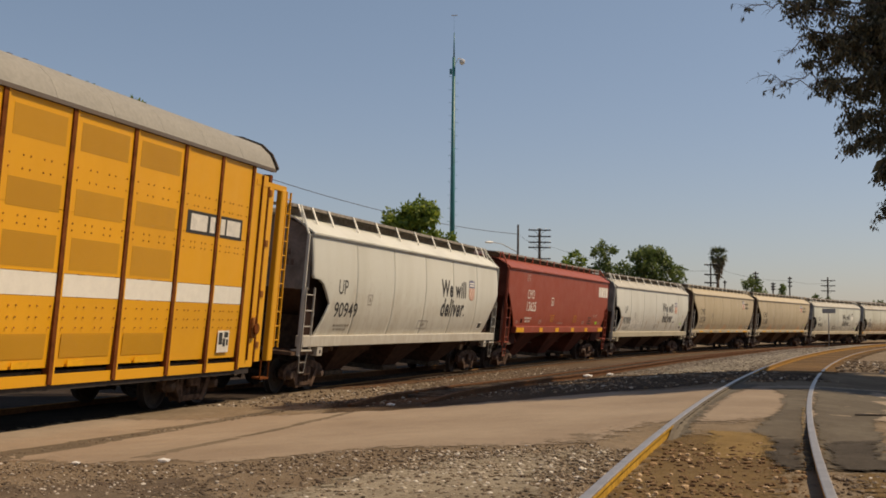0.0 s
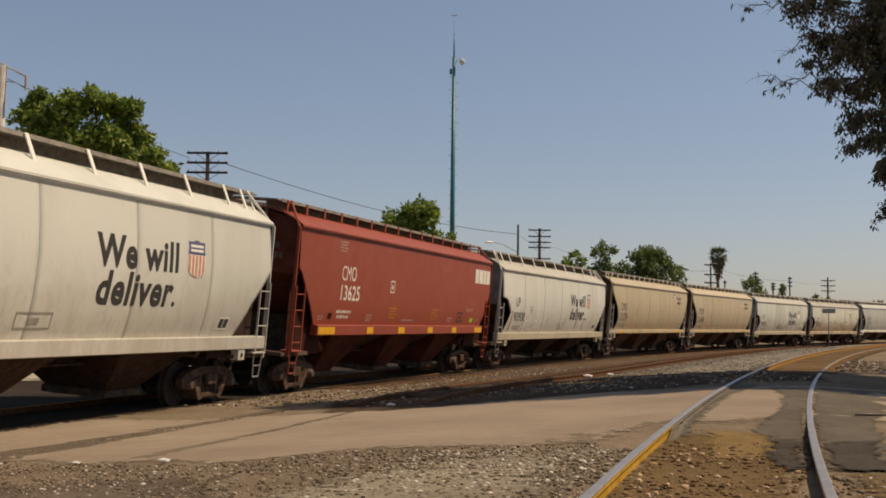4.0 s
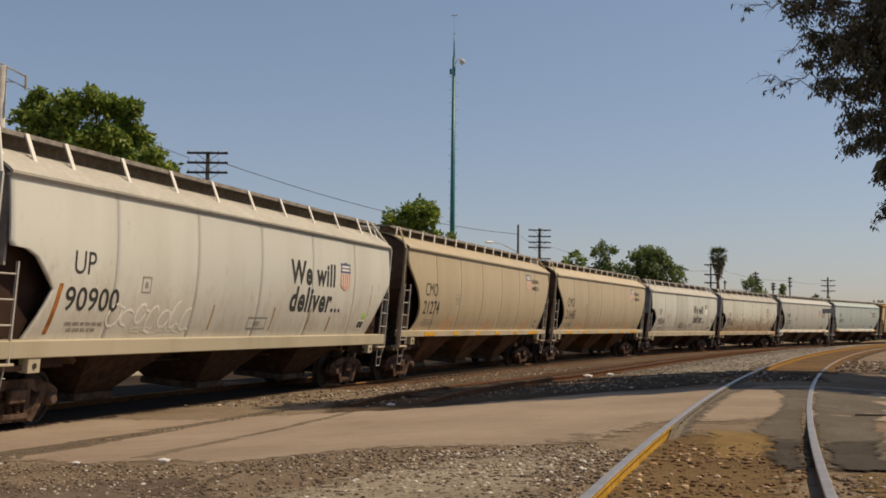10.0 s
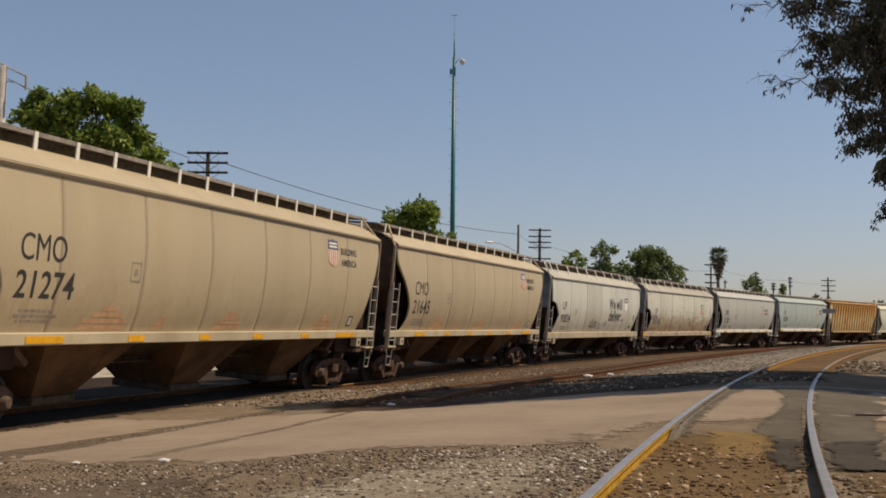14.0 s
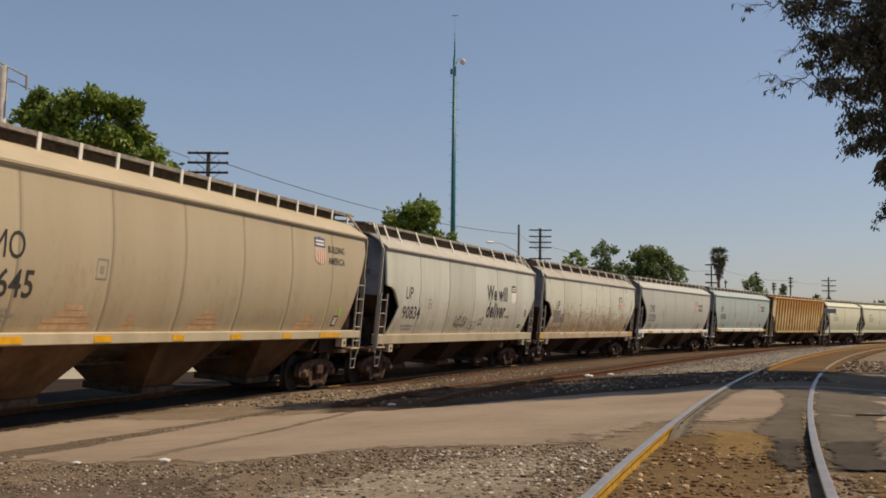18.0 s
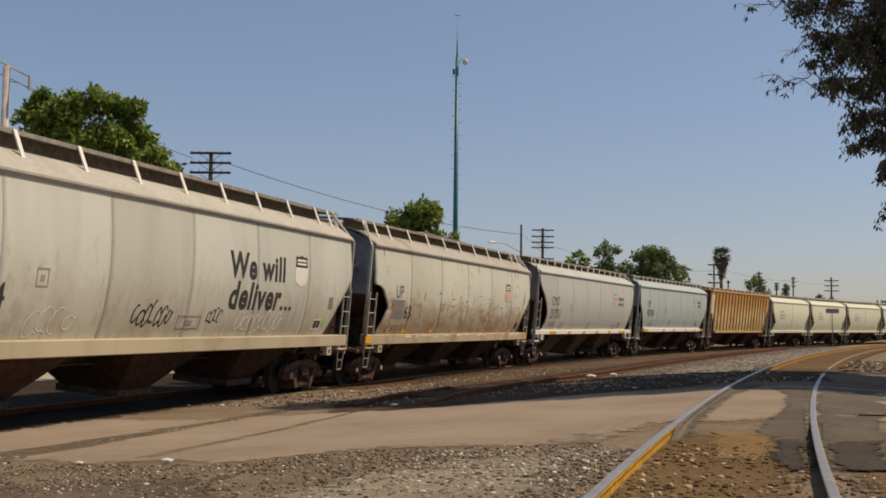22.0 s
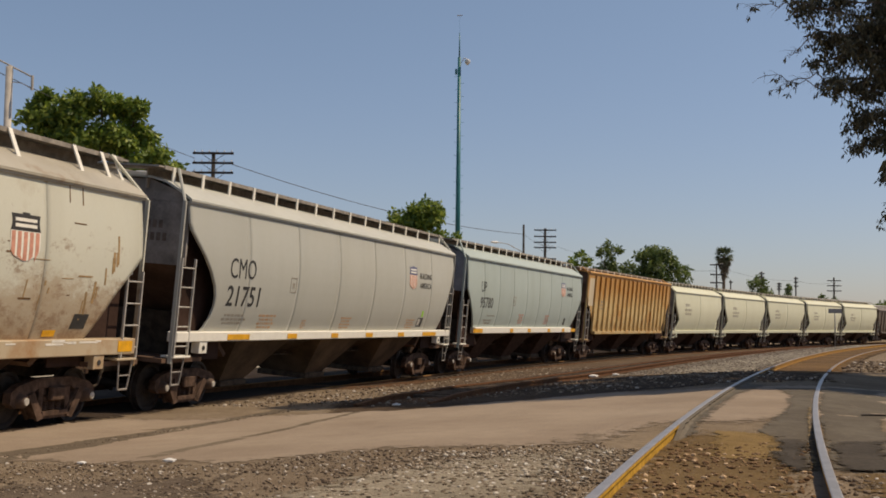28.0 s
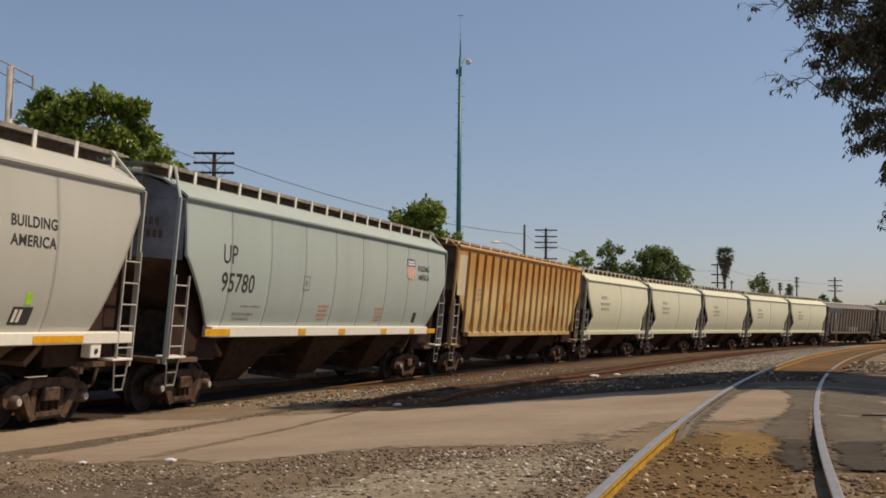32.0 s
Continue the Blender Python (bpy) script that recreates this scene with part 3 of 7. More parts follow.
def hopper_car(c):
    """A covered hopper: bowed panels, roof, running boards, hoppers, ladders, trucks."""
    L, ze, zb = c["L"], c["ze"], c["zb"]
    car = tagged(new("hopper_car"), c["label"], "freight car", "hopper cars of the train")
    body = M[c["paint"]]
    h = L / 2 - c["inset"]
    cut = c["cut"]
    cz, ci = [q[0] for q in cut], [q[1] for q in cut]

    cr = c.get("cut_r", cut)
    rz, ri = [q[0] for q in cr], [q[1] for q in cr]

    def inset(z):
        return float(np.interp(z, cz, ci))

    def inset_r(z):
        return float(np.interp(z, rz, ri))
    top = ze + 0.025
    zs = sorted({zb, top, *[q[0] for q in list(cut) + list(cr) if zb < q[0] < top], *np.linspace(zb, top, 14)})
    # side panels, each a sheet of its own with a narrow seam
    n = c["panels"]
    dent = c.get("dent", 0.003) if n > 1 else 0.0
    edge = [-h + 2 * h * k / n for k in range(n + 1)]
    if c.get("ribs"):
        c["skin"] = 0.0
    for sgn in (-1, 1):
        shared = None
        for k in range(n):
            a, b, gap = edge[k], edge[k + 1], c.get("gap", 0.003)
            first, last = k == 0, k == n - 1
            if first or last:
                fa = (lambda z: -h + inset(z)) if first else (lambda z, a=a: a + gap)
                fb = (lambda z: h - inset_r(z)) if last else (lambda z, b=b: b - gap)
                part("side_panel", sheet(B(), fa, fb, zs, c, sgn, dent=dent), body, car)
            elif shared is None:
                w = b - a
                shared = part("side_panel", sheet(B(), lambda z: gap, lambda z: w - gap, zs, c, sgn, dent=dent), body, car, "", pose(a, 0, 0))
            else:
                again(shared, car, pose(a, 0, 0))
        bm = B()
        sheet(bm, lambda z: -h + inset(z) + 0.02, lambda z: h - inset_r(z) - 0.02, zs, c, sgn, 0.03, -0.021 - dent)
        part("side_lining", bm, body, car)
        if c.get("ribs"):
            rib = None
            for k in range(c["ribs"] + 1):
                x = -h + 1.0 + (2 * h - 2.0) * k / c["ribs"]
                if rib is None:
                    bm = B()
                    box(bm, -0.035, 0.035, min(sgn * 1.50, sgn * 1.60), max(sgn * 1.50, sgn * 1.60), zb, ze - 0.06)
                    rib = part("rib", bm, body, car, "", pose(x, 0, 0))
                else:
                    again(rib, car, pose(x, 0, 0))
    # roof with a lip at the eaves
    rt = c["rise"]
    half = [(1.48, ze + 0.03), (1.568, ze + 0.035), (1.568, ze + 0.075), (1.50, ze + 0.125), (1.25, ze + 0.04 + rt * 0.52), (1.0, ze + 0.04 + rt * 0.80), (0.65, ze + 0.04 + rt * 0.97), (0.0, ze + 0.04 + rt)]
    prof = [(-y, z) for y, z in half] + [(y, z) for y, z in half[-2::-1]]
    bm = B()
    hr = h + 0.04
    o = [[bm.verts.new((x, y, z)) for y, z in prof] for x in (-hr, hr)]
    i = [[bm.verts.new((x, y * 0.985, z - 0.04)) for y, z in prof] for x in (-hr, hr)]
    for k in range(len(prof) - 1):
        bm.faces.new((o[0][k], o[1][k], o[1][k + 1], o[0][k + 1])).smooth = True
        bm.faces.new((i[1][k], i[0][k], i[0][k + 1], i[1][k + 1]))
        for e in (0, 1):
            bm.faces.new((o[e][k], o[e][k + 1], i[e][k + 1], i[e][k]))
    for k in (0, -1):
        bm.faces.new((o[0][k], i[0][k], i[1][k], o[1][k]))
    bmesh.ops.recalc_face_normals(bm, faces=bm.faces)
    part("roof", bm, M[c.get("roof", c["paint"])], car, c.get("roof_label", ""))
    # hatch trough and covers along the roof's middle
    zt = ze + rt + 0.04
    bm = B()
    box(bm, -h + 0.5, h - 0.5, -0.32, 0.32, zt - 0.03, zt + 0.10)
    part("hatch_trough", bm, M["galv"], car)
    cover = None
    nc = c.get("covers", 9)
    for k in range(nc):
        x = -h + 0.9 + (2 * h - 1.8) * (k + 0.5) / nc
        if cover is None:
            w = (2 * h - 1.8) / nc / 2 - 0.04
            bm = box(B(), -w, w, -0.36, 0.36, zt + 0.09, zt + 0.17, 0.03)
            cover = part("hatch_cover", bm, M["galv"], car, "", pose(x, 0, 0))
        else:
            again(cover, car, pose(x, 0, 0))
    # running boards on stanchions
    zr, yr = c["board_z"], c.get("board_y", 0.98)
    for sgn in (-1, 1):
        bm = B()
        box(bm, -hr - 0.12, hr + 0.12, min(sgn * yr, sgn * (yr - 0.50)), max(sgn * yr, sgn * (yr - 0.50)), zr - 0.035, zr)
        box(bm, -hr - 0.12, hr + 0.12, sgn * yr - 0.012, sgn * yr + 0.012, zr - 0.06, zr + 0.012)
        part("running_board", bm, M["board"], car, "dark steel grating")
        bm = B()
        ys = sgn * (yr - 0.44)
        box(bm, -hr, hr, ys - 0.015, ys + 0.015, zt - 0.25, zr - 0.04)
        part("board_apron", bm, M["board"], car)
        st = None
        ns = c["stanchions"]
        lean = c.get("lean", 0.0)
        at = c.get("posts") or [-h + 0.15 + (2 * h - 0.3) * k / ns for k in range(ns + 1)]
        for x in at:
            if st is None:
                bm = B()
                ya = sgn * (yr + 0.02 + lean)
                yb = sgn * (yr + 0.02)
                za = float(np.interp(abs(ya), [0.65, 1.0, 1.25, 1.5], [ze + 0.04 + rt * 0.97, ze + 0.04 + rt * 0.80, ze + 0.04 + rt * 0.52, ze + 0.125])) - 0.03
                a = [bm.verts.new((dx, ya + dy, za)) for dx, dy in ((-0.045, -0.012), (0.045, -0.012), (0.045, 0.012), (-0.045, 0.012))]
                b = [bm.verts.new((dx, yb + dy, zr + 0.01)) for dx, dy in ((-0.045, -0.012), (0.045, -0.012), (0.045, 0.012), (-0.045, 0.012))]
                for q in range(4):
                    bm.faces.new((a[q], a[(q + 1) % 4], b[(q + 1) % 4], b[q]))
                bm.faces.new(a[::-1])
                bm.faces.new(b)
                st = part("stanchion", bm, M["white"] if c["paint"] != "red" else body, car, "", pose(x, 0, 0))
            else:
                again(st, car, pose(x, 0, 0))
    for sgn in (-1, 1):
        x = sgn * (hr + 0.02)
        part("end_platform_board", box(B(), x - 0.3, x + 0.3, -yr, yr, zr - 0.04, zr - 0.005), M["board"], car)
    # end sheets, slope sheets, posts, ladders
    zc = c.get("end_z", 2.55)
    for sgn in (-1, 1):
        bm = B()
        x = sgn * (h - 0.05)
        prism(bm, [(x, zc), (x, ze + 0.02), (x - sgn * 0.05, ze + 0.02), (x - sgn * 0.05, zc)], -1.49, 1.49)
        gable = [(-1.49, ze), (-1.2, ze + rt * 0.5), (-0.6, ze + rt * 0.93), (0.6, ze + rt * 0.93), (1.2, ze + rt * 0.5), (1.49, ze)]
        a = [bm.verts.new((x, y, z)) for y, z in gable]
        b = [bm.verts.new((x - sgn * 0.05, y, z)) for y, z in gable]
        bm.faces.new(a)
        bm.faces.new(b[::-1])
        for k in range(len(gable)):
            bm.faces.new((a[k], a[(k + 1) % len(a)], b[(k + 1) % len(a)], b[k]))
        bmesh.ops.recalc_face_normals(bm, faces=bm.faces)
        es = part("end_sheet", bm, M[c.get("end", "end_grey")], car, "grimy end sheet, darkened for the shade it stands in")
        bm = B()
        for zz, n_, y0 in ((ze - 0.50, 4, -0.95), (ze - 0.74, 6, -1.05)):
            for k in range(n_):
                ya, xa = y0 + 0.13 * k, x + sgn * 0.004
                box(bm, min(x, xa), max(x, xa), ya, ya + 0.085, zz, zz + 0.15)
        tagged(part("small_lettering", bm, M["end_letter"], es), kind="stuff")
        bm = prism(B(), [(x - sgn * 0.02, zc), (x - sgn * 2.3, 1.02), (x - sgn * 2.38, 1.09), (x - sgn * 0.08, zc + 0.02)], -1.26, 1.26)
        bmesh.ops.recalc_face_normals(bm, faces=bm.faces)
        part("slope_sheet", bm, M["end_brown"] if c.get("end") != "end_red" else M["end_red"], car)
        for sy in (-1, 1):
            xp = sgn * (h + c.get("post_out", 0.10))
            bm = box(B(), xp - 0.02, xp + 0.02, sy * 1.50 - 0.035, sy * 1.50 + 0.035, 0.98, ze + 0.02)
            rod(bm, (xp, sy * 1.50, ze + 0.01), (sgn * (h - 0.28), sy * (c.get("board_y", 0.98) + 0.04), c["board_z"]), 0.03, 6)
            part("corner_post", bm, body, car)
        # dark plates back the end openings and stand for their shade
        for sy in (-1, 1):
            xs = sgn * (h - 0.1)
            bm = prism(B(), [(xs, 1.0), (xs, zc + 0.7), (xs - sgn * 1.9, zc + 0.7), (xs - sgn * 1.9, 1.0)], min(sy * 1.28, sy * 1.31), max(sy * 1.28, sy * 1.31))
            bmesh.ops.recalc_face_normals(bm, faces=bm.faces)
            part("bolster_web", bm, M["deep_red"] if c["paint"] == "red" else M["recess_brown"], car)
        xl = sgn * (h + c.get("post_out", 0.10))
        for sy in (-1, 1):
            bm = ladder_mesh(xl - sgn * 0.02, xl - sgn * 0.50, 1.12, c.get("ladder_top", 2.62), 1.555, c.get("rungs", 4), sy)
            part("side_ladder", bm, M["galv"] if c["paint"] != "red" else body, car)
            # a stirrup step hangs under the ladder
            bm = B()
            foot = [(xl - sgn * 0.12, sy * 1.50, 0.58), (xl - sgn * 0.40, sy * 1.50, 0.58)]
            for xx, f in ((xl - sgn * 0.04, foot[0]), (xl - sgn * 0.48, foot[1])):
                rod(bm, (xx, sy * 1.52, 1.10), f, 0.017, 6)
            rod(bm, *foot, 0.02, 6)
            rod(bm, (xl - sgn * 0.09, sy * 1.51, 0.82), (xl - sgn * 0.43, sy * 1.51, 0.82), 0.014, 6)
            part("stirrup_step", bm, M["end_grey"] if c["paint"] != "red" else body, car)
            part("sill_step", box(B(), min(xl, xl - sgn * 0.62), max(xl, xl - sgn * 0.62), min(sy * 1.30, sy * 1.58), max(sy * 1.30, sy * 1.58), 1.085, 1.125, 0.008), M[c.get("sill_paint", c["paint"])], car)
        # end platform, stub sill and bolster webs
        bm = B()
        x0, x1 = sorted((sgn * (h - 1.1), sgn * (L / 2 - 0.45)))
        box(bm, x0, x1, -1.45, 1.45, 0.99, 1.07)
        part("end_platform", bm, M["end_brown"], car)
        bm = B()
        x0, x1 = sorted((sgn * (h - 3.0), sgn * (L / 2 - 0.42)))
        box(bm, x0, x1, -0.22, 0.22, 0.70, 1.02, 0.02)
        for xw in (1.35, 1.75):
            xx = sgn * (L / 2 - 0.3 - xw)
            box(bm, xx - 0.03, xx + 0.03, -1.3, 1.3, 0.98, 1.9)
        part("stub_sill", bm, M["under"], car)
    bm = lathe(B(), [(-0.02, 0.02), (-0.02, 0.27), (0.02, 0.27), (0.02, 0.02)], "x", 18)
    part("brake_wheel", bm, M["under"], car, "", pose(-(h + 0.25), 0.45, 1.9))
    bm = lathe(B(), [(-0.45, 0.05), (-0.45, 0.16), (0.45, 0.16), (0.45, 0.05)], "y", 14)
    part("air_tank", bm, M["under"], car, "", pose(h - 0.9, 0.0, 1.28))
    # side sills
    hs = h + c.get("sill_out", 0.0)
    for sy in (-1, 1):
        z0, z1 = c["sill"]
        bm = B()
        ya, yb = sorted((sy * 1.36, sy * 1.572))
        ss = c.get("sill_shift", 0.0)
        box(bm, -hs + ss, hs + ss, ya, yb, z0, z1, 0.015)
        part("side_sill", bm, M[c.get("sill_paint", c["paint"])], car, c.get("sill_label", ""))
        if c["full_sill"]:
            for sg in (-1, 1):
                bm = B()
                x = sg * (hs - 1.05)
                box(bm, x - 0.15, x + 0.15, ya + 0.02, yb - 0.01, z0 - 0.23, z0 + 0.01, 0.01)
                pad = part("jacking_pad", bm, M[c.get("sill_paint", c["paint"])], car)
                part("pad_hole", rod(B(), (x, sy * 1.55, z0 - 0.12), (x, sy * 1.567, z0 - 0.12), 0.045, 10), M["black"], pad)
    # hoppers
    nb = c.get("bays", 3)
    span = 2 * h - 3.6
    bay = None
    for k in range(nb):
        x = -span / 2 + span * (k + 0.5) / nb
        if bay is None:
            w = span / nb / 2 - (0.80 if nb > 2 else 0.35)
            bm = B()
            zz = c["sill"][0] + 0.12
            lo, hi = [(-0.55, -0.62), (0.55, -0.62), (0.55, 0.62), (-0.55, 0.62)], [(-w, -1.44), (w, -1.44), (w, 1.44), (-w, 1.44)]
            a, b = [bm.verts.new((p, q, 0.42)) for p, q in lo], [bm.verts.new((p, q, zz)) for p, q in hi]
            for q in range(4):
                bm.faces.new((a[q], a[(q + 1) % 4], b[(q + 1) % 4], b[q]))
            bm.faces.new(a[::-1])
            bm.faces.new(b)
            # its colour carries belly shade as well as grime
            bay = part("hopper", bm, M["hopper_red"] if c["paint"] == "red" else M[c.get("hopper", "hopper")], car, "grimy sloped outlet hopper, belly shade put in its colour", pose(x, 0, 0))
            g = part("outlet_gate", box(B(), -0.60, 0.60, -0.68, 0.68, 0.28, 0.42, 0.02), M["under"], car, "", pose(x, 0, 0))
        else:
            again(bay, car, pose(x, 0, 0))
            again(g, car, pose(x, 0, 0))
    # sheets between the bays slope to a ridge; an added box fills in shade
    bm = B()
    for sy in (-1, 1):
        v = [bm.verts.new(q) for q in ((-span / 2, sy * 0.30, 0.98), (span / 2, sy * 0.30, 0.98), (span / 2, sy * 1.42, c["sill"][0] + 0.10), (-span / 2, sy * 1.42, c["sill"][0] + 0.10),
                                       (-span / 2, sy * 0.30, 1.45), (span / 2, sy * 0.30, 1.45), (span / 2, sy * 1.42, c["sill"][0] + 0.14), (-span / 2, sy * 1.42, c["sill"][0] + 0.14))]
        for f in ((0, 1, 2, 3), (7, 6, 5, 4), (0, 4, 5, 1), (1, 5, 6, 2), (2, 6, 7, 3), (3, 7, 4, 0)):
            bm.faces.new([v[q] for q in f])
    bmesh.ops.recalc_face_normals(bm, faces=bm.faces)
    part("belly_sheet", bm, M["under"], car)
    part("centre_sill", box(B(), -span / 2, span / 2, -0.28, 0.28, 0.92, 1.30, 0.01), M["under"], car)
    part("brake_pipe", rod(B(), (-span / 2, -0.42, 0.90), (span / 2, -0.42, 0.90), 0.025, 6), M["under"], car)
    couplers(car, L, body)
    for sg in (-1, 1):
        SPIN.extend((w, a, car) for w, a in truck(car, sg * (L / 2 - 2.15), c["paint"] in ("grey", "green_grey", "dirty")))
    for (x, w) in c.get("reflectors", ()):
        z0, z1 = c["sill"]
        part("reflector", box(B(), x - w / 2, x + w / 2, -1.580, -1.568, z0 + 0.03, z1 - 0.05), M["reflector"], car)
    if c.get("shift"):
        for o in car.children:
            if o.name.split(".")[0] not in ("truck", "coupler", "air_hose", "reflector"):
                o.matrix_basis = pose(c["shift"], 0, 0) @ o.matrix_basis
    CARS.append((car, L))
    return car


TWO_W = dict(L=18.323, ze=3.85, zb=1.44, inset=0.90, shift=0.10, rise=0.46, panels=6, cut=[(1.44, 0.66), (2.25, 1.12), (2.72, 0.62), (2.82, 0.36), (2.84, 0.04), (2.9, 0.0), (4.2, 0.0)], cut_r=[(1.44, 1.30), (2.15, 0.75), (2.78, 0.06), (2.84, 0.0), (4.2, 0.0)], sill=(1.19, 1.46),
             full_sill=True, sill_out=0.12, board_z=4.57, board_y=0.95, stanchions=11, posts=[-8.1, -7.3] + [-6.30 + 1.65 * k for k in range(9)] + [7.7, 8.1], roof="roof_toned", roof_label="grey roof sheet toned down for strong sun", lean=0.22, bow=0.12, post_out=0.20)
TYPE_T = dict(end="end_brown", L=18.50, ze=3.98, zb=1.54, inset=0.80, shift=0.08, rise=0.44, panels=7, cut=[(1.54, 0.86), (1.64, 0.98), (1.85, 1.09), (2.05, 1.14), (2.25, 1.13), (2.46, 1.04), (2.75, 0.82), (3.05, 0.52), (3.27, 0.26), (3.46, 0.06), (3.6, 0.0), (4.3, 0.0)], cut_r=[(1.54, 1.12), (2.5, 0.66), (3.1, 0.32), (3.6, 0.02), (4.3, 0.0)], sill=(1.38, 1.57),
              full_sill=True, sill_out=0.10, sill_paint="white", sill_label="pale side sill", board_z=4.63, board_y=1.0, stanchions=15, bow=0.14, dent=0.0025, gap=0.0006, ladder_top=2.95, rungs=5, end_z=2.8, post_out=0.16,
              reflectors=[(-6.04, 0.95), (-3.46, 0.5), (-0.99, 0.42), (1.37, 0.5), (3.9, 0.5), (6.5, 1.3)])
TYPE_R = dict(end="end_red", L=18.019, ze=3.97, zb=1.72, inset=0.80, shift=0.12, sill_shift=0.29, rise=0.42, panels=1, cut=[(1.72, 1.25), (2.95, 0.20), (3.05, 0.04), (4.3, 0.0)], cut_r=[(1.72, 0.72), (2.75, 0.05), (2.9, 0.0), (4.3, 0.0)], sill=(1.46, 1.72),
              full_sill=False, sill_out=-0.99, board_z=4.60, board_y=1.0, stanchions=15, bow=0.03, end_z=2.9,
              reflectors=[(-6.27, 1.0), (-3.36, 0.46), (-0.88, 0.53), (1.74, 0.5), (4.24, 0.5), (7.07, 0.9)])
TYPE_G = dict(end="end_blue", L=17.724, ze=4.02, zb=1.66, inset=0.80, shift=0.10, rise=0.44, panels=9, cut=[(1.66, 1.28), (2.90, 0.16), (3.0, 0.04), (4.3, 0.0)], sill=(1.46, 1.68),
              full_sill=False, sill_out=-1.32, sill_paint="white", sill_label="pale side sill", board_z=4.65, board_y=1.0, stanchions=17, bow=0.10, end_z=2.9, post_out=0.2,
              reflectors=[(-6.4, 1.0), (-2.4, 0.4), (0.0, 0.4), (3.0, 0.4), (5.4, 0.4), (7.2, 0.8)])
TYPE_O = dict(end="end_brown", L=18.507, ze=4.31, zb=1.50, inset=0.80, rise=0.10, panels=1, ribs=17, cut=[(1.50, 1.55), (3.10, 0.1), (3.3, 0.0), (4.4, 0.0)], sill=(1.36, 1.52),
              full_sill=False, sill_out=-1.5, board_z=4.60, board_y=0.95, stanchions=14, bow=0.0, end_z=2.9, post_out=0.15)
TYPE_C = dict(L=12.957, ze=3.93, zb=1.50, inset=0.55, rise=0.42, panels=2, dent=0.002, gap=0.0006, cut=[(1.50, 0.55), (1.6, 0.62), (2.2, 0.95), (2.75, 0.30), (3.1, 0.0), (4.3, 0.0)], sill=(1.34, 1.53),
              full_sill=True, sill_out=0.1, board_z=4.56, board_y=0.95, stanchions=14, bow=0.15, bays=2, covers=6, post_out=0.12)
TYPE_D = dict(end="end_brown", L=18.30, ze=3.75, zb=1.42, inset=0.65, rise=0.30, panels=1, ribs=15, cut=[(1.42, 1.5), (2.9, 0.1), (3.1, 0.0), (4.3, 0.0)], sill=(1.25, 1.44),
              full_sill=False, sill_out=-1.4, board_z=4.10, board_y=0.95, stanchions=12, bow=0.0, end_z=2.6)


def slogan(car, c, faded=False, dots=True, dx=0.0):
    m = M["black"]
    lettering(car, "We will", 1.77 + dx, 2.68, 0.74, m, c, bold=0.032, width=2.68)
    lettering(car, "deliver", 1.86 + dx, 2.05, 0.78, m, c, slant=0.14, bold=0.032, width=2.46)
    lettering(car, "..." if dots else ".", 4.36 + dx, 2.05, 0.62, m, c, bold=0.02, width=0.62 if dots else 0.11)
    shield(car, 4.76 + dx + (0.24 if faded else 0.03), 2.60, 0.68, 0.70, c, faded)


def marks(car, c, a, b, x, z, mat, gap=0.58, size=0.53, off=0.2, wide=1.5, head=1.12):
    lettering(car, a, x - 0.07, z + gap, size, mat, c, bold=0.0, name="reporting_mark", width=0.58 if len(a) == 2 else head)
    lettering(car, b, x - off, z, size, mat, c, name="car_number", width=wide)


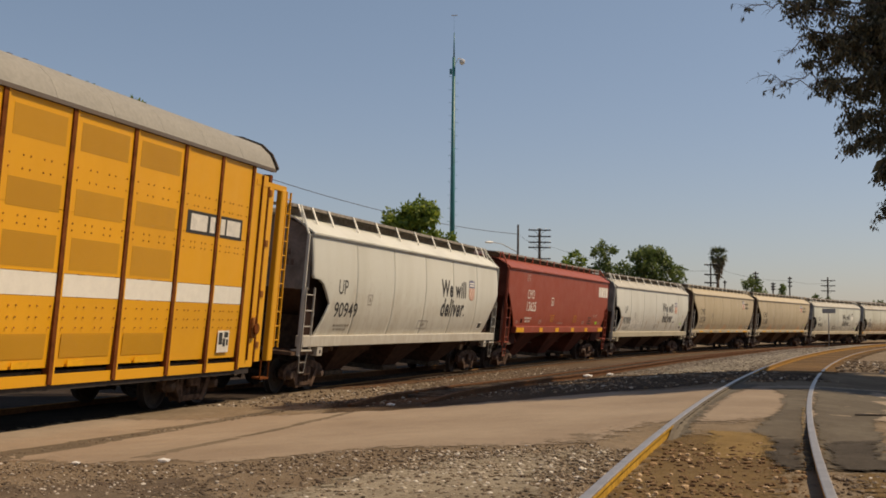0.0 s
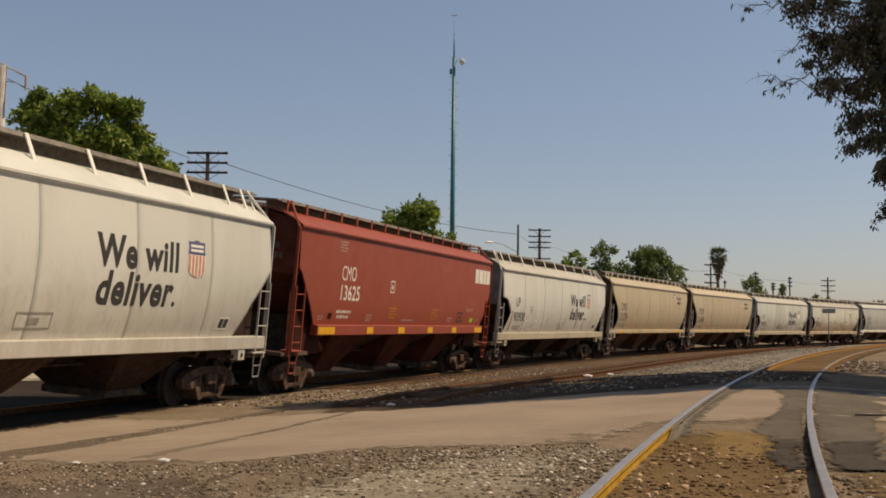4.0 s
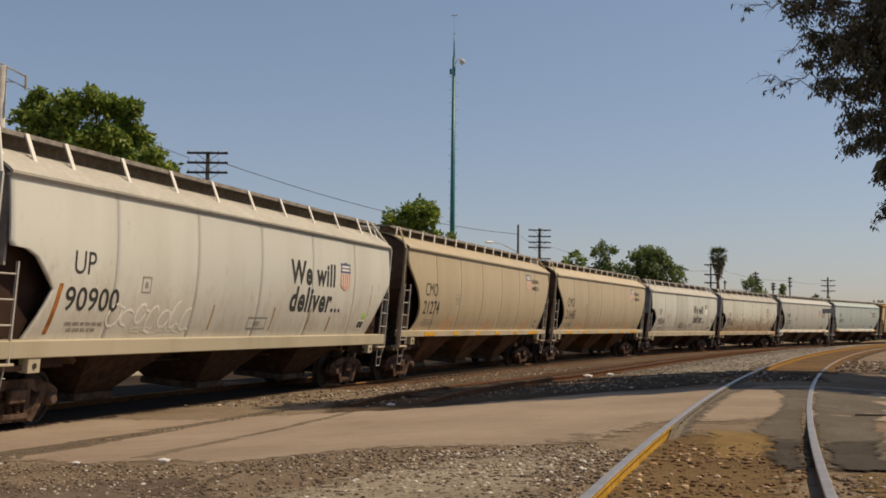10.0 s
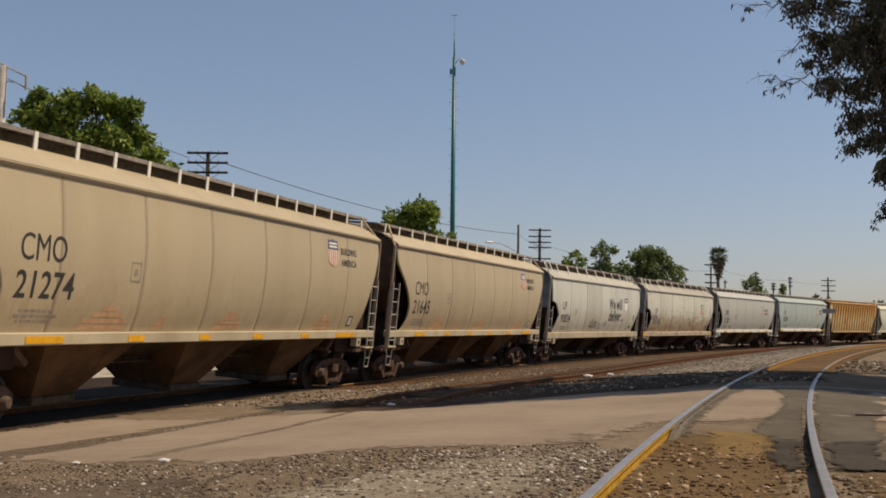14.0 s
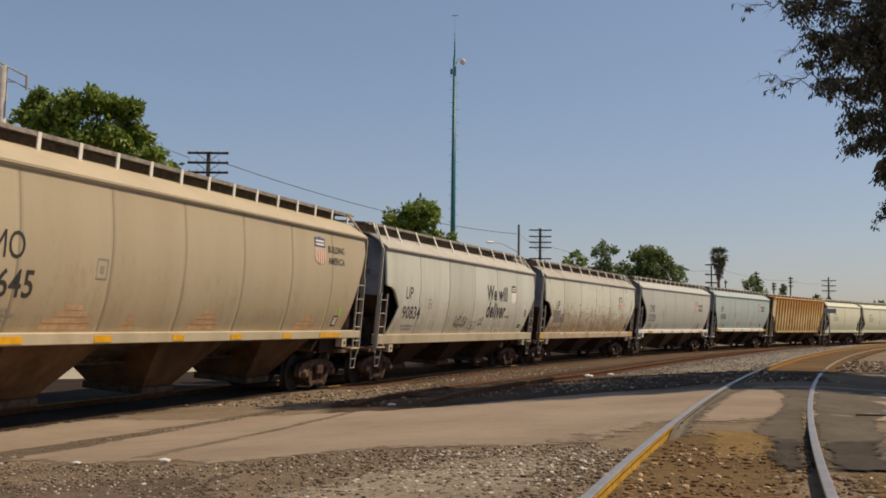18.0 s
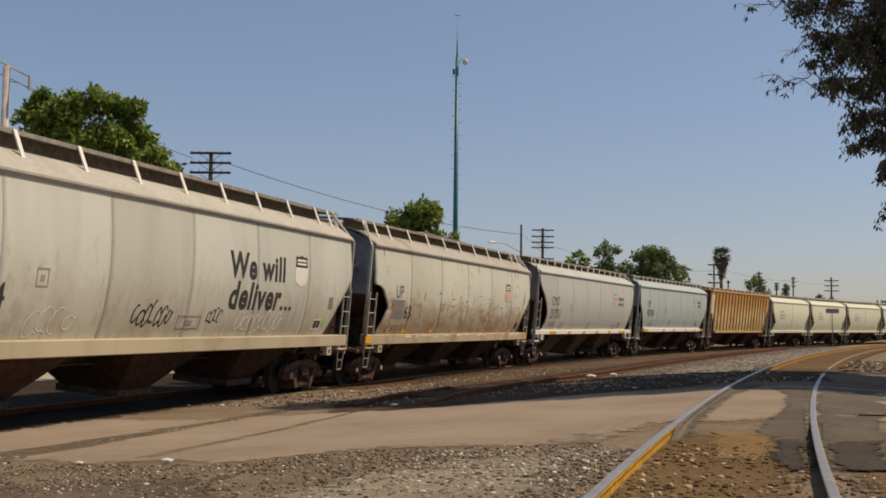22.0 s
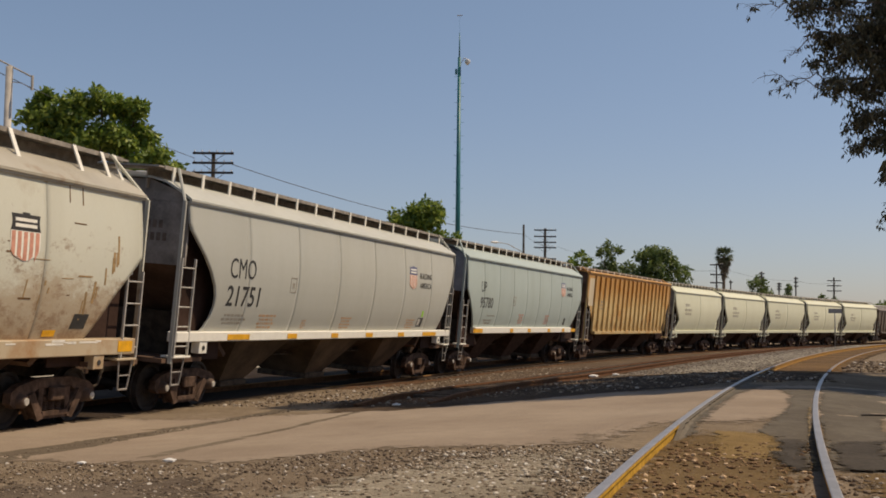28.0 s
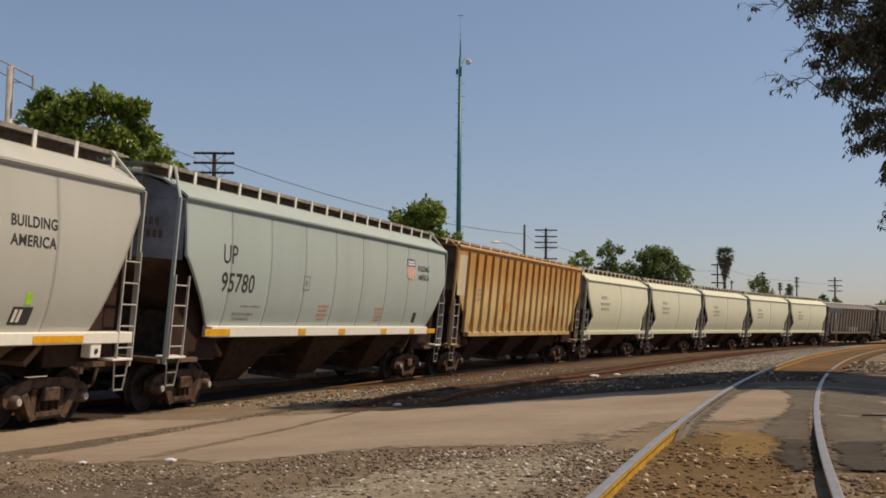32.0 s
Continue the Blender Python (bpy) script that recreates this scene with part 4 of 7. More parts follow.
def car_old(paint, number, label, faded=False, dots=True, dirty=False):
    c = dict(TWO_W, paint=paint, label=label)
    if dirty:
        c["sill_paint"], c["roof"], c["roof_label"] = "rusty_sill", "rusty_roof", "rust-stained grey roof sheet"
        c["end"] = "end_blue"
    if faded:
        c["sill_paint"], c["end"] = "tan_sill", "end_blue"
    if number == "90949":
        c["roof"], c["roof_label"] = paint, ""
    if number == "90900":
        c["sill_paint"] = "dingy_sill"
    car = hopper_car(c)
    marks(car, c, "UP", number, -6.50, 1.93, M["black"])
    bars(car, -6.55, 1.58, 1.0, 0.20, 2, M["faded"], c)
    if dirty:
        shield(car, 4.76, 2.62, 0.70, 0.70, c, True, True)
        rs = random.Random(12)
        for k in range(26):
            x, z, h = rs.uniform(-4.5, 6.6), rs.uniform(1.85, 2.7), rs.uniform(0.05, 0.28)
            patch(car, x, x + rs.uniform(0.012, 0.04), z, z + h, M["tan_streak"], c, "rust_streak", slope=rs.uniform(-0.1, 0.25))
        for k in range(7):
            # rust that has run down from the eaves
            x, h = rs.uniform(-7.8, 7.8), rs.uniform(0.06, 0.3)
            patch(car, x, x + rs.uniform(0.012, 0.035), 3.86 - h, 3.86, M["stain"] if k % 3 else M["tan_streak"], c, "rust_streak", slope=rs.uniform(-0.02, 0.02))
        for k in range(34):
            x, z = rs.uniform(-4.0, 6.8), rs.gauss(2.55, 0.32)
            patch(car, x, x + rs.uniform(0.06, 0.45), z, z + rs.uniform(0.012, 0.03), M["stain"] if k % 2 else M["tan_streak"], c, "scrape_mark", slope=rs.uniform(-3, 3))
        part("bent_running_board", prism(B(), [(-2.4, 4.59), (-1.9, 4.68), (2.2, 4.65), (2.7, 4.59), (2.2, 4.62), (-1.9, 4.65)], -0.62, -0.28), M["board"], car, "lifted length of roof grating")
        for k in range(9):
            # rust along the slanted edge at the end of the side
            f = rs.uniform(0, 1)
            x, z = 6.95 + 0.9 * f, 1.75 + 0.95 * f
            patch(car, x - 0.25, x - 0.25 + rs.uniform(0.02, 0.06), z, z + rs.uniform(0.15, 0.5), M["tan_streak"], c, "rust_streak", slope=rs.uniform(-0.1, 0.1))
        for x in (-8.2, 8.15):
            part("reflector", box(B(), x - 0.22, x + 0.22, -1.581, -1.568, 1.24, 1.42), M["reflector"], car)
        for x in (-5.6, -3.2, 2.5, 4.2, 5.9):
            patch(car, x, x + 0.32, 1.50, 1.60, M["reflector"], c, "reflector")
        patch(car, 6.55, 6.95, 1.62, 1.86, M["black"], c, "stencil_plate", slope=0.2)
        patch(car, -6.76, -5.80, 1.92, 2.46, M["patch_grey"], c, "paint_patch", "dark grey paint patch").location.y = -0.004
        for k in range(3):
            x = -6.70 + 0.31 * k
            outline(car, x, x + 0.22, 2.0, 2.38, M["end_grey"], dict(c, skin=c.get("skin", 0.0) + 0.009))
        for k in range(30):
            # pale flaked paint along the sill's upper edge
            x, z = rs.uniform(-7.6, 7.4), rs.uniform(1.37, 1.43)
            part("flaked_paint", box(B(), x, x + rs.uniform(0.08, 0.55), -1.576, -1.568, z, z + rs.uniform(0.015, 0.05)), M["letter_white"], car, "pale flake of old paint")
        for x, z, w, h in ((-7.05, 1.62, 0.30, 0.55), (-6.9, 2.1, 0.22, 0.30), (-7.0, 1.5, 0.5, 0.16)):
            for k in range(5):
                x1, z1 = x + rs.uniform(0, w), z + rs.uniform(0, h)
                patch(car, x1, x1 + rs.uniform(0.04, 0.12), z1, z1 + rs.uniform(0.08, 0.2), M["tan_streak"] if k % 2 else M["orange_rust"], c, "rust_streak", slope=rs.uniform(-0.6, 0.6))
    else:
        slogan(car, c, faded, dots, {"90900": -0.17, "90834": -0.20}.get(number, -0.15))
        patch(car, 6.22, 6.66, 1.60, 1.86, M["letter_white"], c, "stencil_plate", slope=0.2)
        for q in (6.26, 6.46):
            patch(car, q, q + 0.17, 1.64, 1.82, M["black"], dict(c, skin=c.get("skin", 0.0) + 0.004), "stencil_code", slope=0.2)
        outline(car, -4.55, -4.25, 2.26, 2.55, M["faded"], c)
        outline(car, -0.20, 0.70, 1.62, 1.88, M["faded"], c)
    if faded:
        patch(car, 6.76, 6.92, 1.72, 1.88, M["lime"], c, "lime_sticker")
        patch(car, 6.96, 7.24, 2.10, 2.40, M["patch_grey"], c, "paint_patch", "faded grey paint patch")
        scrawl(car, -1.75, -0.45, 1.88, 0.22, 7, M["black"], c, 3, w=0.04, label="dark sprayed scrawl")
        scrawl(car, 0.9, 1.5, 1.90, 0.14, 4, M["black"], c, 4, w=0.03)
        scrawl(car, 2.2, 4.3, 1.78, 0.20, 8, M["letter_white"], c, 5, w=0.035)
        scrawl(car, -4.6, -3.4, 1.75, 0.2, 4, M["letter_white"], c, 6, w=0.02)
    if number == "90900":
        scrawl(car, -5.45, -2.60, 1.86, 0.23, 7, M["letter_white"], c, 11, w=0.055, label="white sprayed scrawl")
        for k in range(4):
            patch(car, -7.05 + 0.04 * k, -6.95 + 0.04 * k, 1.54 + 0.2 * k, 1.74 + 0.2 * k, M["orange_rust"], c, "rust_streak", "orange rust run along the panel's edge", slope=0.20)
        scrawl(car, -4.6, -2.9, 1.62, 0.06, 6, M["letter_white"], c, 8, w=0.02)
        patch(car, 6.5, 6.68, 1.88, 2.02, M["lime"], c, "lime_sticker")
        patch(car, 4.15, 4.24, 1.56, 1.92, M["tan_streak"], c, "rust_streak", slope=0.2)
        patch(car, 6.86, 6.90, 1.95, 2.80, M["tan_streak"], c, "rust_streak", slope=0.12)
    for k, x in enumerate((-1.9, 0.9, 2.9) if number == "90900" else ()):
        patch(car, x, x + 0.055, 1.6, 2.1, M["tan_streak"], c, "rust_streak", slope=0.14)
    return car


def car_round(paint, number, label, low=False):
    c = dict(TYPE_T, paint=paint, label=label, hopper="hopper_grey" if low else "hopper_tan", end="end_grey" if low else "end_brown")
    if not low:
        c["sill_paint"] = "tan_sill"
    car = hopper_car(c)
    dx = 0.13 if low else 0.0
    marks(car, c, "CMO", number, -6.85 + dx, 2.10, M["black"], 0.56, 0.58, 0.09, 1.44)
    zz, xx = (2.80, 4.06) if low else (3.17, 4.64)
    xx -= 0.2 if number == "21274" else 0.0
    shield(car, xx + (0.0 if low else 0.36), zz, 0.68, 0.66, c)
    xw, ww = (0.94, 1.10) if low else (1.22, 1.08)
    lettering(car, "BUILDING", xx + xw, zz + 0.32, 0.23, M["black"], c, width=ww, bold=0.02)
    lettering(car, "AMERICA", xx + xw, zz + 0.04, 0.23, M["black"], c, width=ww, bold=0.02)
    bars(car, -6.8, 1.72, 1.0, 0.24, 3, M["faded"], c)
    outline(car, -3.94, -3.62, 2.44, 2.78, M["faded"], c)
    patch(car, *((5.28, 5.75) if low else (6.6, 6.9)), 1.68, 1.95, M["black"], c, "stencil_plate", slope=0.15)
    px = 5.28 if low else 6.6
    for q in (0.06, 0.17):
        patch(car, px + q, px + q + 0.07, 1.72, 1.91, M["letter_white"], dict(c, skin=0.004), "stencil_code", slope=0.15)
    for x, w, hh in ((-5.2, 1.35, 0.34), (-2.95, 0.4, 0.22), (-0.65, 1.15, 0.32), (4.3, 1.2, 0.30)):
        if low:
            bars(car, x, 1.63, w * 0.6, hh, 4, M["faint_red"], c, "warning_stencil")
        else:
            faded_stencil(car, x + 0.12, 1.61, w, hh + 0.08, M["faint_red"], c)
    if low:
        patch(car, 5.56, 5.70, 1.98, 2.16, M["lime"], c, "lime_sticker")
    if number == "21645":
        patch(car, 6.9, 7.02, 1.95, 2.15, M["lime"], c, "lime_sticker")
    return car


def car_red():
    c = dict(TYPE_R, paint="red", label="oxide red covered hopper car with white lettering, on the rails")
    car = hopper_car(c)
    marks(car, c, "CMO", "13625", -5.45, 2.36, M["letter_white"], 0.50, 0.54, 0.05, 1.25, 0.94)
    for k, (x0, x1) in enumerate(((6.40, 6.84), (6.90, 7.34), (7.40, 7.76), (7.82, 8.24))):
        patch(car, x0, x1, 3.23, 3.72, M["letter_white"], c, "emblem_block", "pale block of the owner's emblem")
    bars(car, -5.75, 3.58, 0.5, 0.30, 4, M["pale_red"], c)
    bars(car, -5.63, 1.89, 0.95, 0.26, 2, M["letter_white"], c)
    bars(car, -6.72, 1.84, 0.34, 0.14, 2, M["pale_red"], c)
    patch(car, -6.12, -5.88, 1.86, 2.02, M["deep_red"], c, "paint_patch")
    outline(car, -1.98, -1.64, 2.64, 2.98, M["letter_white"], c, t=0.035)
    bars(car, -3.6, 1.82, 0.45, 0.22, 3, M["pale_red"], c)
    bars(car, -1.92, 1.92, 0.66, 0.34, 4, M["amber"], c, "warning_stencil")
    bars(car, 1.86, 1.90, 0.66, 0.38, 4, M["amber"], c, "warning_stencil")
    bars(car, -0.8, 1.84, 1.2, 0.10, 1, M["pale_red"], c)
    bars(car, 3.6, 1.84, 0.5, 0.18, 2, M["pale_red"], c)
    bars(car, 5.6, 2.2, 0.8, 0.14, 2, M["pale_red"], c)
    outline(car, 4.62, 5.28, 1.84, 2.18, M["black"], c, "stencil_plate", 0.05)
    patch(car, 6.2, 6.55, 1.84, 1.98, M["lime"], c, "lime_sticker")
    bars(car, 6.75, 1.86, 0.5, 0.12, 2, M["pale_red"], c)
    return car


def car_green():
    c = dict(TYPE_G, paint="green_grey", label="pale green-grey covered hopper car with black lettering")
    car = hopper_car(c)
    marks(car, c, "UP", "95780", -6.42, 2.38, M["black"], 0.56, 0.54, 0.07, 1.42)
    shield(car, 4.44, 3.05, 0.76, 0.62, c)
    lettering(car, "BUILDING", 5.45, 3.34, 0.23, M["black"], c, width=1.02, bold=0.02)
    lettering(car, "AMERICA", 5.45, 3.08, 0.23, M["black"], c, width=1.02, bold=0.02)
    bars(car, -5.6, 2.08, 1.1, 0.06, 1, M["faded"], c)
    bars(car, -5.8, 1.80, 0.9, 0.20, 2, M["faded"], c)
    outline(car, -2.62, -2.28, 2.52, 2.86, M["faded"], c)
    for x in (-1.6, 2.2):
        bars(car, x, 1.82, 0.6, 0.42, 4, M["emblem_red"], c, "warning_stencil")
    patch(car, 5.4, 5.7, 1.8, 2.1, M["black"], c, "stencil_plate")
    return car


def car_rust():
    c = dict(TYPE_O, paint="rust_panel", label="rust-orange ribbed covered hopper car with flaking paint")
    car = hopper_car(c)
    for a, b in ((-8.30, -7.44),):
        patch(car, a, b, 2.75, 4.10, M["rust"], c, "bare_panel", "faded cream end panel")
    bars(car, -6.2, 2.6, 0.8, 0.5, 3, M["faded"], c)
    return car


def car_cream():
    c = dict(TYPE_C, paint="cream", label="clean cream two-bay covered hopper car")
    car = hopper_car(c)
    bars(car, -3.8, 3.1, 1.3, 0.30, 1, M["faded"], c)
    bars(car, -3.8, 2.55, 1.7, 0.50, 2, M["faded"], c)
    return car


def car_dark():
    c = dict(TYPE_D, paint="dark_grey", label="dark weathered ribbed hopper car with pale streaks")
    car = hopper_car(c)
    for k in range(6):
        bars(car, -2.5 + 0.85 * k, 1.5, 0.35, 0.9 - 0.1 * (k % 3), 1, M["letter_white"], dict(c, skin=0.02), "pale_stencil")
    return car


def autorack():
    """A long enclosed rack car for automobiles: perforated panels between posts, a curved grey roof, end doors."""
    L, zb, ze = 28.3, 0.85, 5.08
    c = dict(ze=ze, zb=zb, bow=0.0)
    car = tagged(new("autorack_car"), "yellow enclosed automobile rack car with a grey roof", "freight car")
    posts = [-13.0, -11.2, -9.4, -7.6, -5.6, -3.8, -2.0, -0.2, 1.6, 3.5, 5.2, 7.0, 8.78, 10.28, 11.70]
    Y, Wh = M["yellow"], M["white"]
    for sgn in (-1, 1):
        for a, b in zip(posts, posts[1:]):
            a, b = a + 0.06, b - 0.06
            short = b - a < 1.55
            for z0, z1, mat in ((1.02, 2.12, Y), (2.12, 2.48, Wh), (2.48, 3.45, Y), (3.45, 5.03, Y)):
                part("side_panel", sheet(B(), lambda z: a, lambda z: b, [z0 + 0.004, z1 - 0.004], c, sgn, 0.025), mat, car, "white painted band" if mat is Wh else "")
            if not short and sgn < 0:
                for z0, z1 in ((1.17, 1.55), (2.54, 3.05), (3.40, 3.82), (4.42, 4.87)):
                    bm = B()
                    n = 18
                    for k in range(n):
                        zz = z0 + (z1 - z0) * k / n
                        sheet(bm, lambda z: a + 0.14, lambda z: b - 0.14, [zz, zz + (z1 - z0) / n * 0.9], c, sgn, 0.002, 0.003)
                    part("vent_screen", bm, M["mesh_yellow"], car, "perforated yellow screen")
            if sgn < 0:
                bm = B()
                for z in (1.64, 1.80, 1.97, 3.16, 3.27, 3.95, 4.15):
                    for k in range(6):
                        x = a + 0.12 + (b - a - 0.24) * (k + 0.3 * (k % 2)) / 5.3
                        rod(bm, (x, -1.505, z), (x, -1.515, z), 0.016, 5)
                tagged(part("riveting", bm, M["orange_rust"], car), kind="stuff")
            # kick panel below
            part("lower_panel", box(B(), a, b, min(sgn * 1.47, sgn * 1.50), max(sgn * 1.47, sgn * 1.50), 0.75, 0.92), Y, car)
        for x in posts:
            bm = B()
            y0, y1 = sorted((sgn * 1.40, sgn * 1.535))
            box(bm, x - 0.085, x + 0.015, y0, y1, 0.77, 5.05)
            part("side_post", bm, M["post_brown"], car, "dark rust-stained post")
            part("post_cap", box(B(), x + 0.017, x + 0.062, min(sgn * 1.40, sgn * 1.53), max(sgn * 1.40, sgn * 1.53), 0.77, 5.05), Y, car)
        part("side_sill", box(B(), -13.2, 12.4, min(sgn * 1.2, sgn * 1.46), max(sgn * 1.2, sgn * 1.44), 0.66, 0.86), M["wheel"], car)
        part("roof_rail", box(B(), -13.2, 12.7, min(sgn * 1.46, sgn * 1.56), max(sgn * 1.46, sgn * 1.555), 5.035, 5.10), M["dark_grey"], car)
        part("end_panel", box(B(), 11.78, 12.48, min(sgn * 1.44, sgn * 1.49), max(sgn * 1.44, sgn * 1.49), 0.80, 4.92), Y, car)
        part("end_strip", box(B(), 12.56, 12.82, min(sgn * 1.40, sgn * 1.50), max(sgn * 1.40, sgn * 1.50), 0.90, 4.70, 0.01), Y, car)
        part("end_column", box(B(), 13.20, 13.46, min(sgn * 1.38, sgn * 1.52), max(sgn * 1.38, sgn * 1.52), 0.90, 4.72, 0.02), Y, car)
        part("end_ladder", ladder_mesh(13.50, 13.72, 1.2, 4.7, 1.5, 11, sgn), Y, car)
        part("door_track", box(B(), 11.9, 13.46, min(sgn * 1.40, sgn * 1.50), max(sgn * 1.40, sgn * 1.50), 4.68, 4.80), Y, car)
    for sg in (-1, 1):
        x = sg * 12.95
        part("end_door", box(B(), x - 0.06, x + 0.06, -1.34, 1.34, 1.0, 5.0), M["post_brown"], car)
        for sy in (-1, 1):
            ya, yb = sorted((sy * 1.49, sy * 1.555))
            lx = x - sg * 0.62
            latch = part("door_latch", box(B(), lx - 0.10, lx + 0.10, ya, yb, 1.42, 1.86, 0.02), M["orange_rust"], car, "rusty door latch")
            part("latch_lever", rod(B(), (lx, sy * 1.57, 1.50), (lx + 0.03, sy * 1.57, 2.0), 0.022, 6), M["post_brown"], latch)
            part("latch_wheel", lathe(B(), [(-0.02, 0.02), (-0.02, 0.12), (0.02, 0.12), (0.02, 0.02)], "y", 12), M["post_brown"], latch, "", pose(lx + 0.02, sy * 1.585, 1.62))
            part("door_rod", rod(B(), (x - sg * 0.80, sy * 1.515, 0.95), (x - sg * 0.80, sy * 1.515, 4.9), 0.022, 6), M["post_brown"], car)
            part("door_edge", box(B(), min(x - sg * 0.46, x - sg * 0.40), max(x - sg * 0.46, x - sg * 0.40), min(sy * 1.36, sy * 1.51), max(sy * 1.36, sy * 1.51), 0.9, 4.7), M["post_brown"], car)
            for z in (1.2, 2.3, 3.4, 4.5):
                part("door_hinge", box(B(), x - 0.40, x - 0.28, min(sy * 1.48, sy * 1.53), max(sy * 1.48, sy * 1.53), z, z + 0.14, 0.01), M["orange_rust"], car)
            part("door_step", box(B(), min(x, x + sg * 0.45), max(x, x + sg * 0.45), min(sy * 1.3, sy * 1.5), max(sy * 1.3, sy * 1.5), 0.50, 0.54), M["post_brown"], car)
            for q in (0.02, 0.43):
                part("step_hanger", rod(B(), (x + sg * q, sy * 1.48, 0.54), (x + sg * q, sy * 1.48, 0.92), 0.018, 6), M["post_brown"], car)
    # roof
    half = [(1.55, 5.08), (1.51, 5.17), (1.38, 5.40), (1.12, 5.61), (0.65, 5.75), (0.0, 5.81)]
    prof = [(-y, z) for y, z in half] + [(y, z) for y, z in half[-2::-1]]
    edges = np.linspace(-13.1, 12.7, 17)
    for a, b in zip(edges, edges[1:]):
        bm = B()
        o = [[bm.verts.new((x, y, z)) for y, z in prof] for x in (a + 0.004, b - 0.004)]
        i = [[bm.verts.new((x, y * 0.98, z - 0.04)) for y, z in prof] for x in (a + 0.004, b - 0.004)]
        for k in range(len(prof) - 1):
            bm.faces.new((o[0][k], o[1][k], o[1][k + 1], o[0][k + 1])).smooth = True
            bm.faces.new((i[1][k], i[0][k], i[0][k + 1], i[1][k + 1]))
            for e in (0, 1):
                bm.faces.new((o[e][k], o[e][k + 1], i[e][k + 1], i[e][k]))
        for k in (0, -1):
            bm.faces.new((o[0][k], i[0][k], i[1][k], o[1][k]))
        bmesh.ops.recalc_face_normals(bm, faces=bm.faces)
        part("roof_sheet", bm, M["roof_grey"], car)
    for sg in (-1, 1):
        bm = B()
        ring = [[bm.verts.new((sg * 12.72 + dx, y * (1 + dz), z + dz * 1.2)) for y, z in prof] for dx, dz in ((-0.03, 0.0), (0.03, 0.0), (0.03, 0.03), (-0.03, 0.03))]
        for a in range(4):
            for k in range(len(prof) - 1):
                bm.faces.new((ring[a][k], ring[(a + 1) % 4][k], ring[(a + 1) % 4][k + 1], ring[a][k + 1]))
        for k in (0, -1):
            bm.faces.new([r[k] for r in ring])
        bmesh.ops.recalc_face_normals(bm, faces=bm.faces)
        part("roof_end_hoop", bm, M["under"], car)
    bm = B()
    for x in (4.5, 5.0, 5.4, 6.6):
        box(bm, x, x + 0.12, -0.3, 0.3, 5.76, 5.86)
    part("roof_fittings", bm, M["under"], car)
    # emblem plate with pale blocks, stencil, reflectors
    for x0, x1 in ((9.02, 10.18), (10.35, 11.36)):
        plate = part("emblem_plate", box(B(), x0, x1, -1.512, -1.506, 3.43, 3.86), M["black"], car, "black plate with pale emblem blocks")
        for p0, p1 in ((9.16, 9.82), (9.94, 10.14), (10.39, 10.58), (10.66, 11.26)):
            if x0 < p0 and p1 < x1:
                part("emblem_block", box(B(), p0, p1, -1.516, -1.512, 3.49, 3.80), M["letter_white"], plate)
    plate = part("stencil_plate", box(B(), 10.72, 11.22, -1.512, -1.506, 1.14, 1.58), M["letter_white"], car, "pale stencil plate")
    for p0, p1, q0, q1 in ((10.77, 10.92, 1.30, 1.54), (10.95, 11.06, 1.26, 1.42), (11.0, 11.17, 1.44, 1.55), (11.10, 11.18, 1.28, 1.40)):
        part("stencil_code", box(B(), p0, p1, -1.516, -1.512, q0, q1), M["black"], plate)
    for x in (4.2, 5.6, 7.6):
        part("reflector", box(B(), x, x + 0.45, -1.517, -1.508, 1.03, 1.13), M["reflector"], car)
    part("underframe", box(B(), -13.6, 13.6, -0.35, 0.35, 0.62, 1.02), M["under"], car)
    part("deck", box(B(), -13.2, 12.7, -1.4, 1.4, 0.86, 0.96), M["under"], car)
    couplers(car, L, Y)
    for sg in (-1, 1):
        SPIN.extend((w, a, car) for w, a in truck(car, sg * 10.6))
    return car, L


rack, rack_len = autorack()
car_old("grey_white", "90949", "grey-white covered hopper car with black slogan lettering", dots=False)
car_red()
car_old("grey_white", "90900", "grey-white covered hopper car with rust streaks and spray marks")
car_round("tan", "21274", "dusty tan round-sided covered hopper car with a pale sill")
car_round("tan2", "21645", "light tan round-sided covered hopper car with a pale sill")
car_old("grey_stain", "90834", "streaked grey covered hopper car with a faded emblem", faded=True)
car_old("dirty", "88663", "dirty grey covered hopper car with brown rust stains", dirty=True)
car_round("grey", "21751", "warm grey round-sided covered hopper car with a pale sill", low=True)
car_green()
car_rust()
for _k in range(5):
    car_cream()
for _k in range(2):
    car_dark()

# ---- ground ----
def graded(lo, hi, a, b, fine, grow=1.22):
    v, x, st = [], a, fine
    while x <= b:
        v.append(x)
        x += fine
    st = fine
    up = []
    while x < hi:
        up.append(x)
        st *= grow
        x += st
    dn, x, st = [], a, fine
    while x > lo:
        st *= grow
        x -= st
        dn.append(x)
    return np.array(dn[::-1] + v + up + [hi])


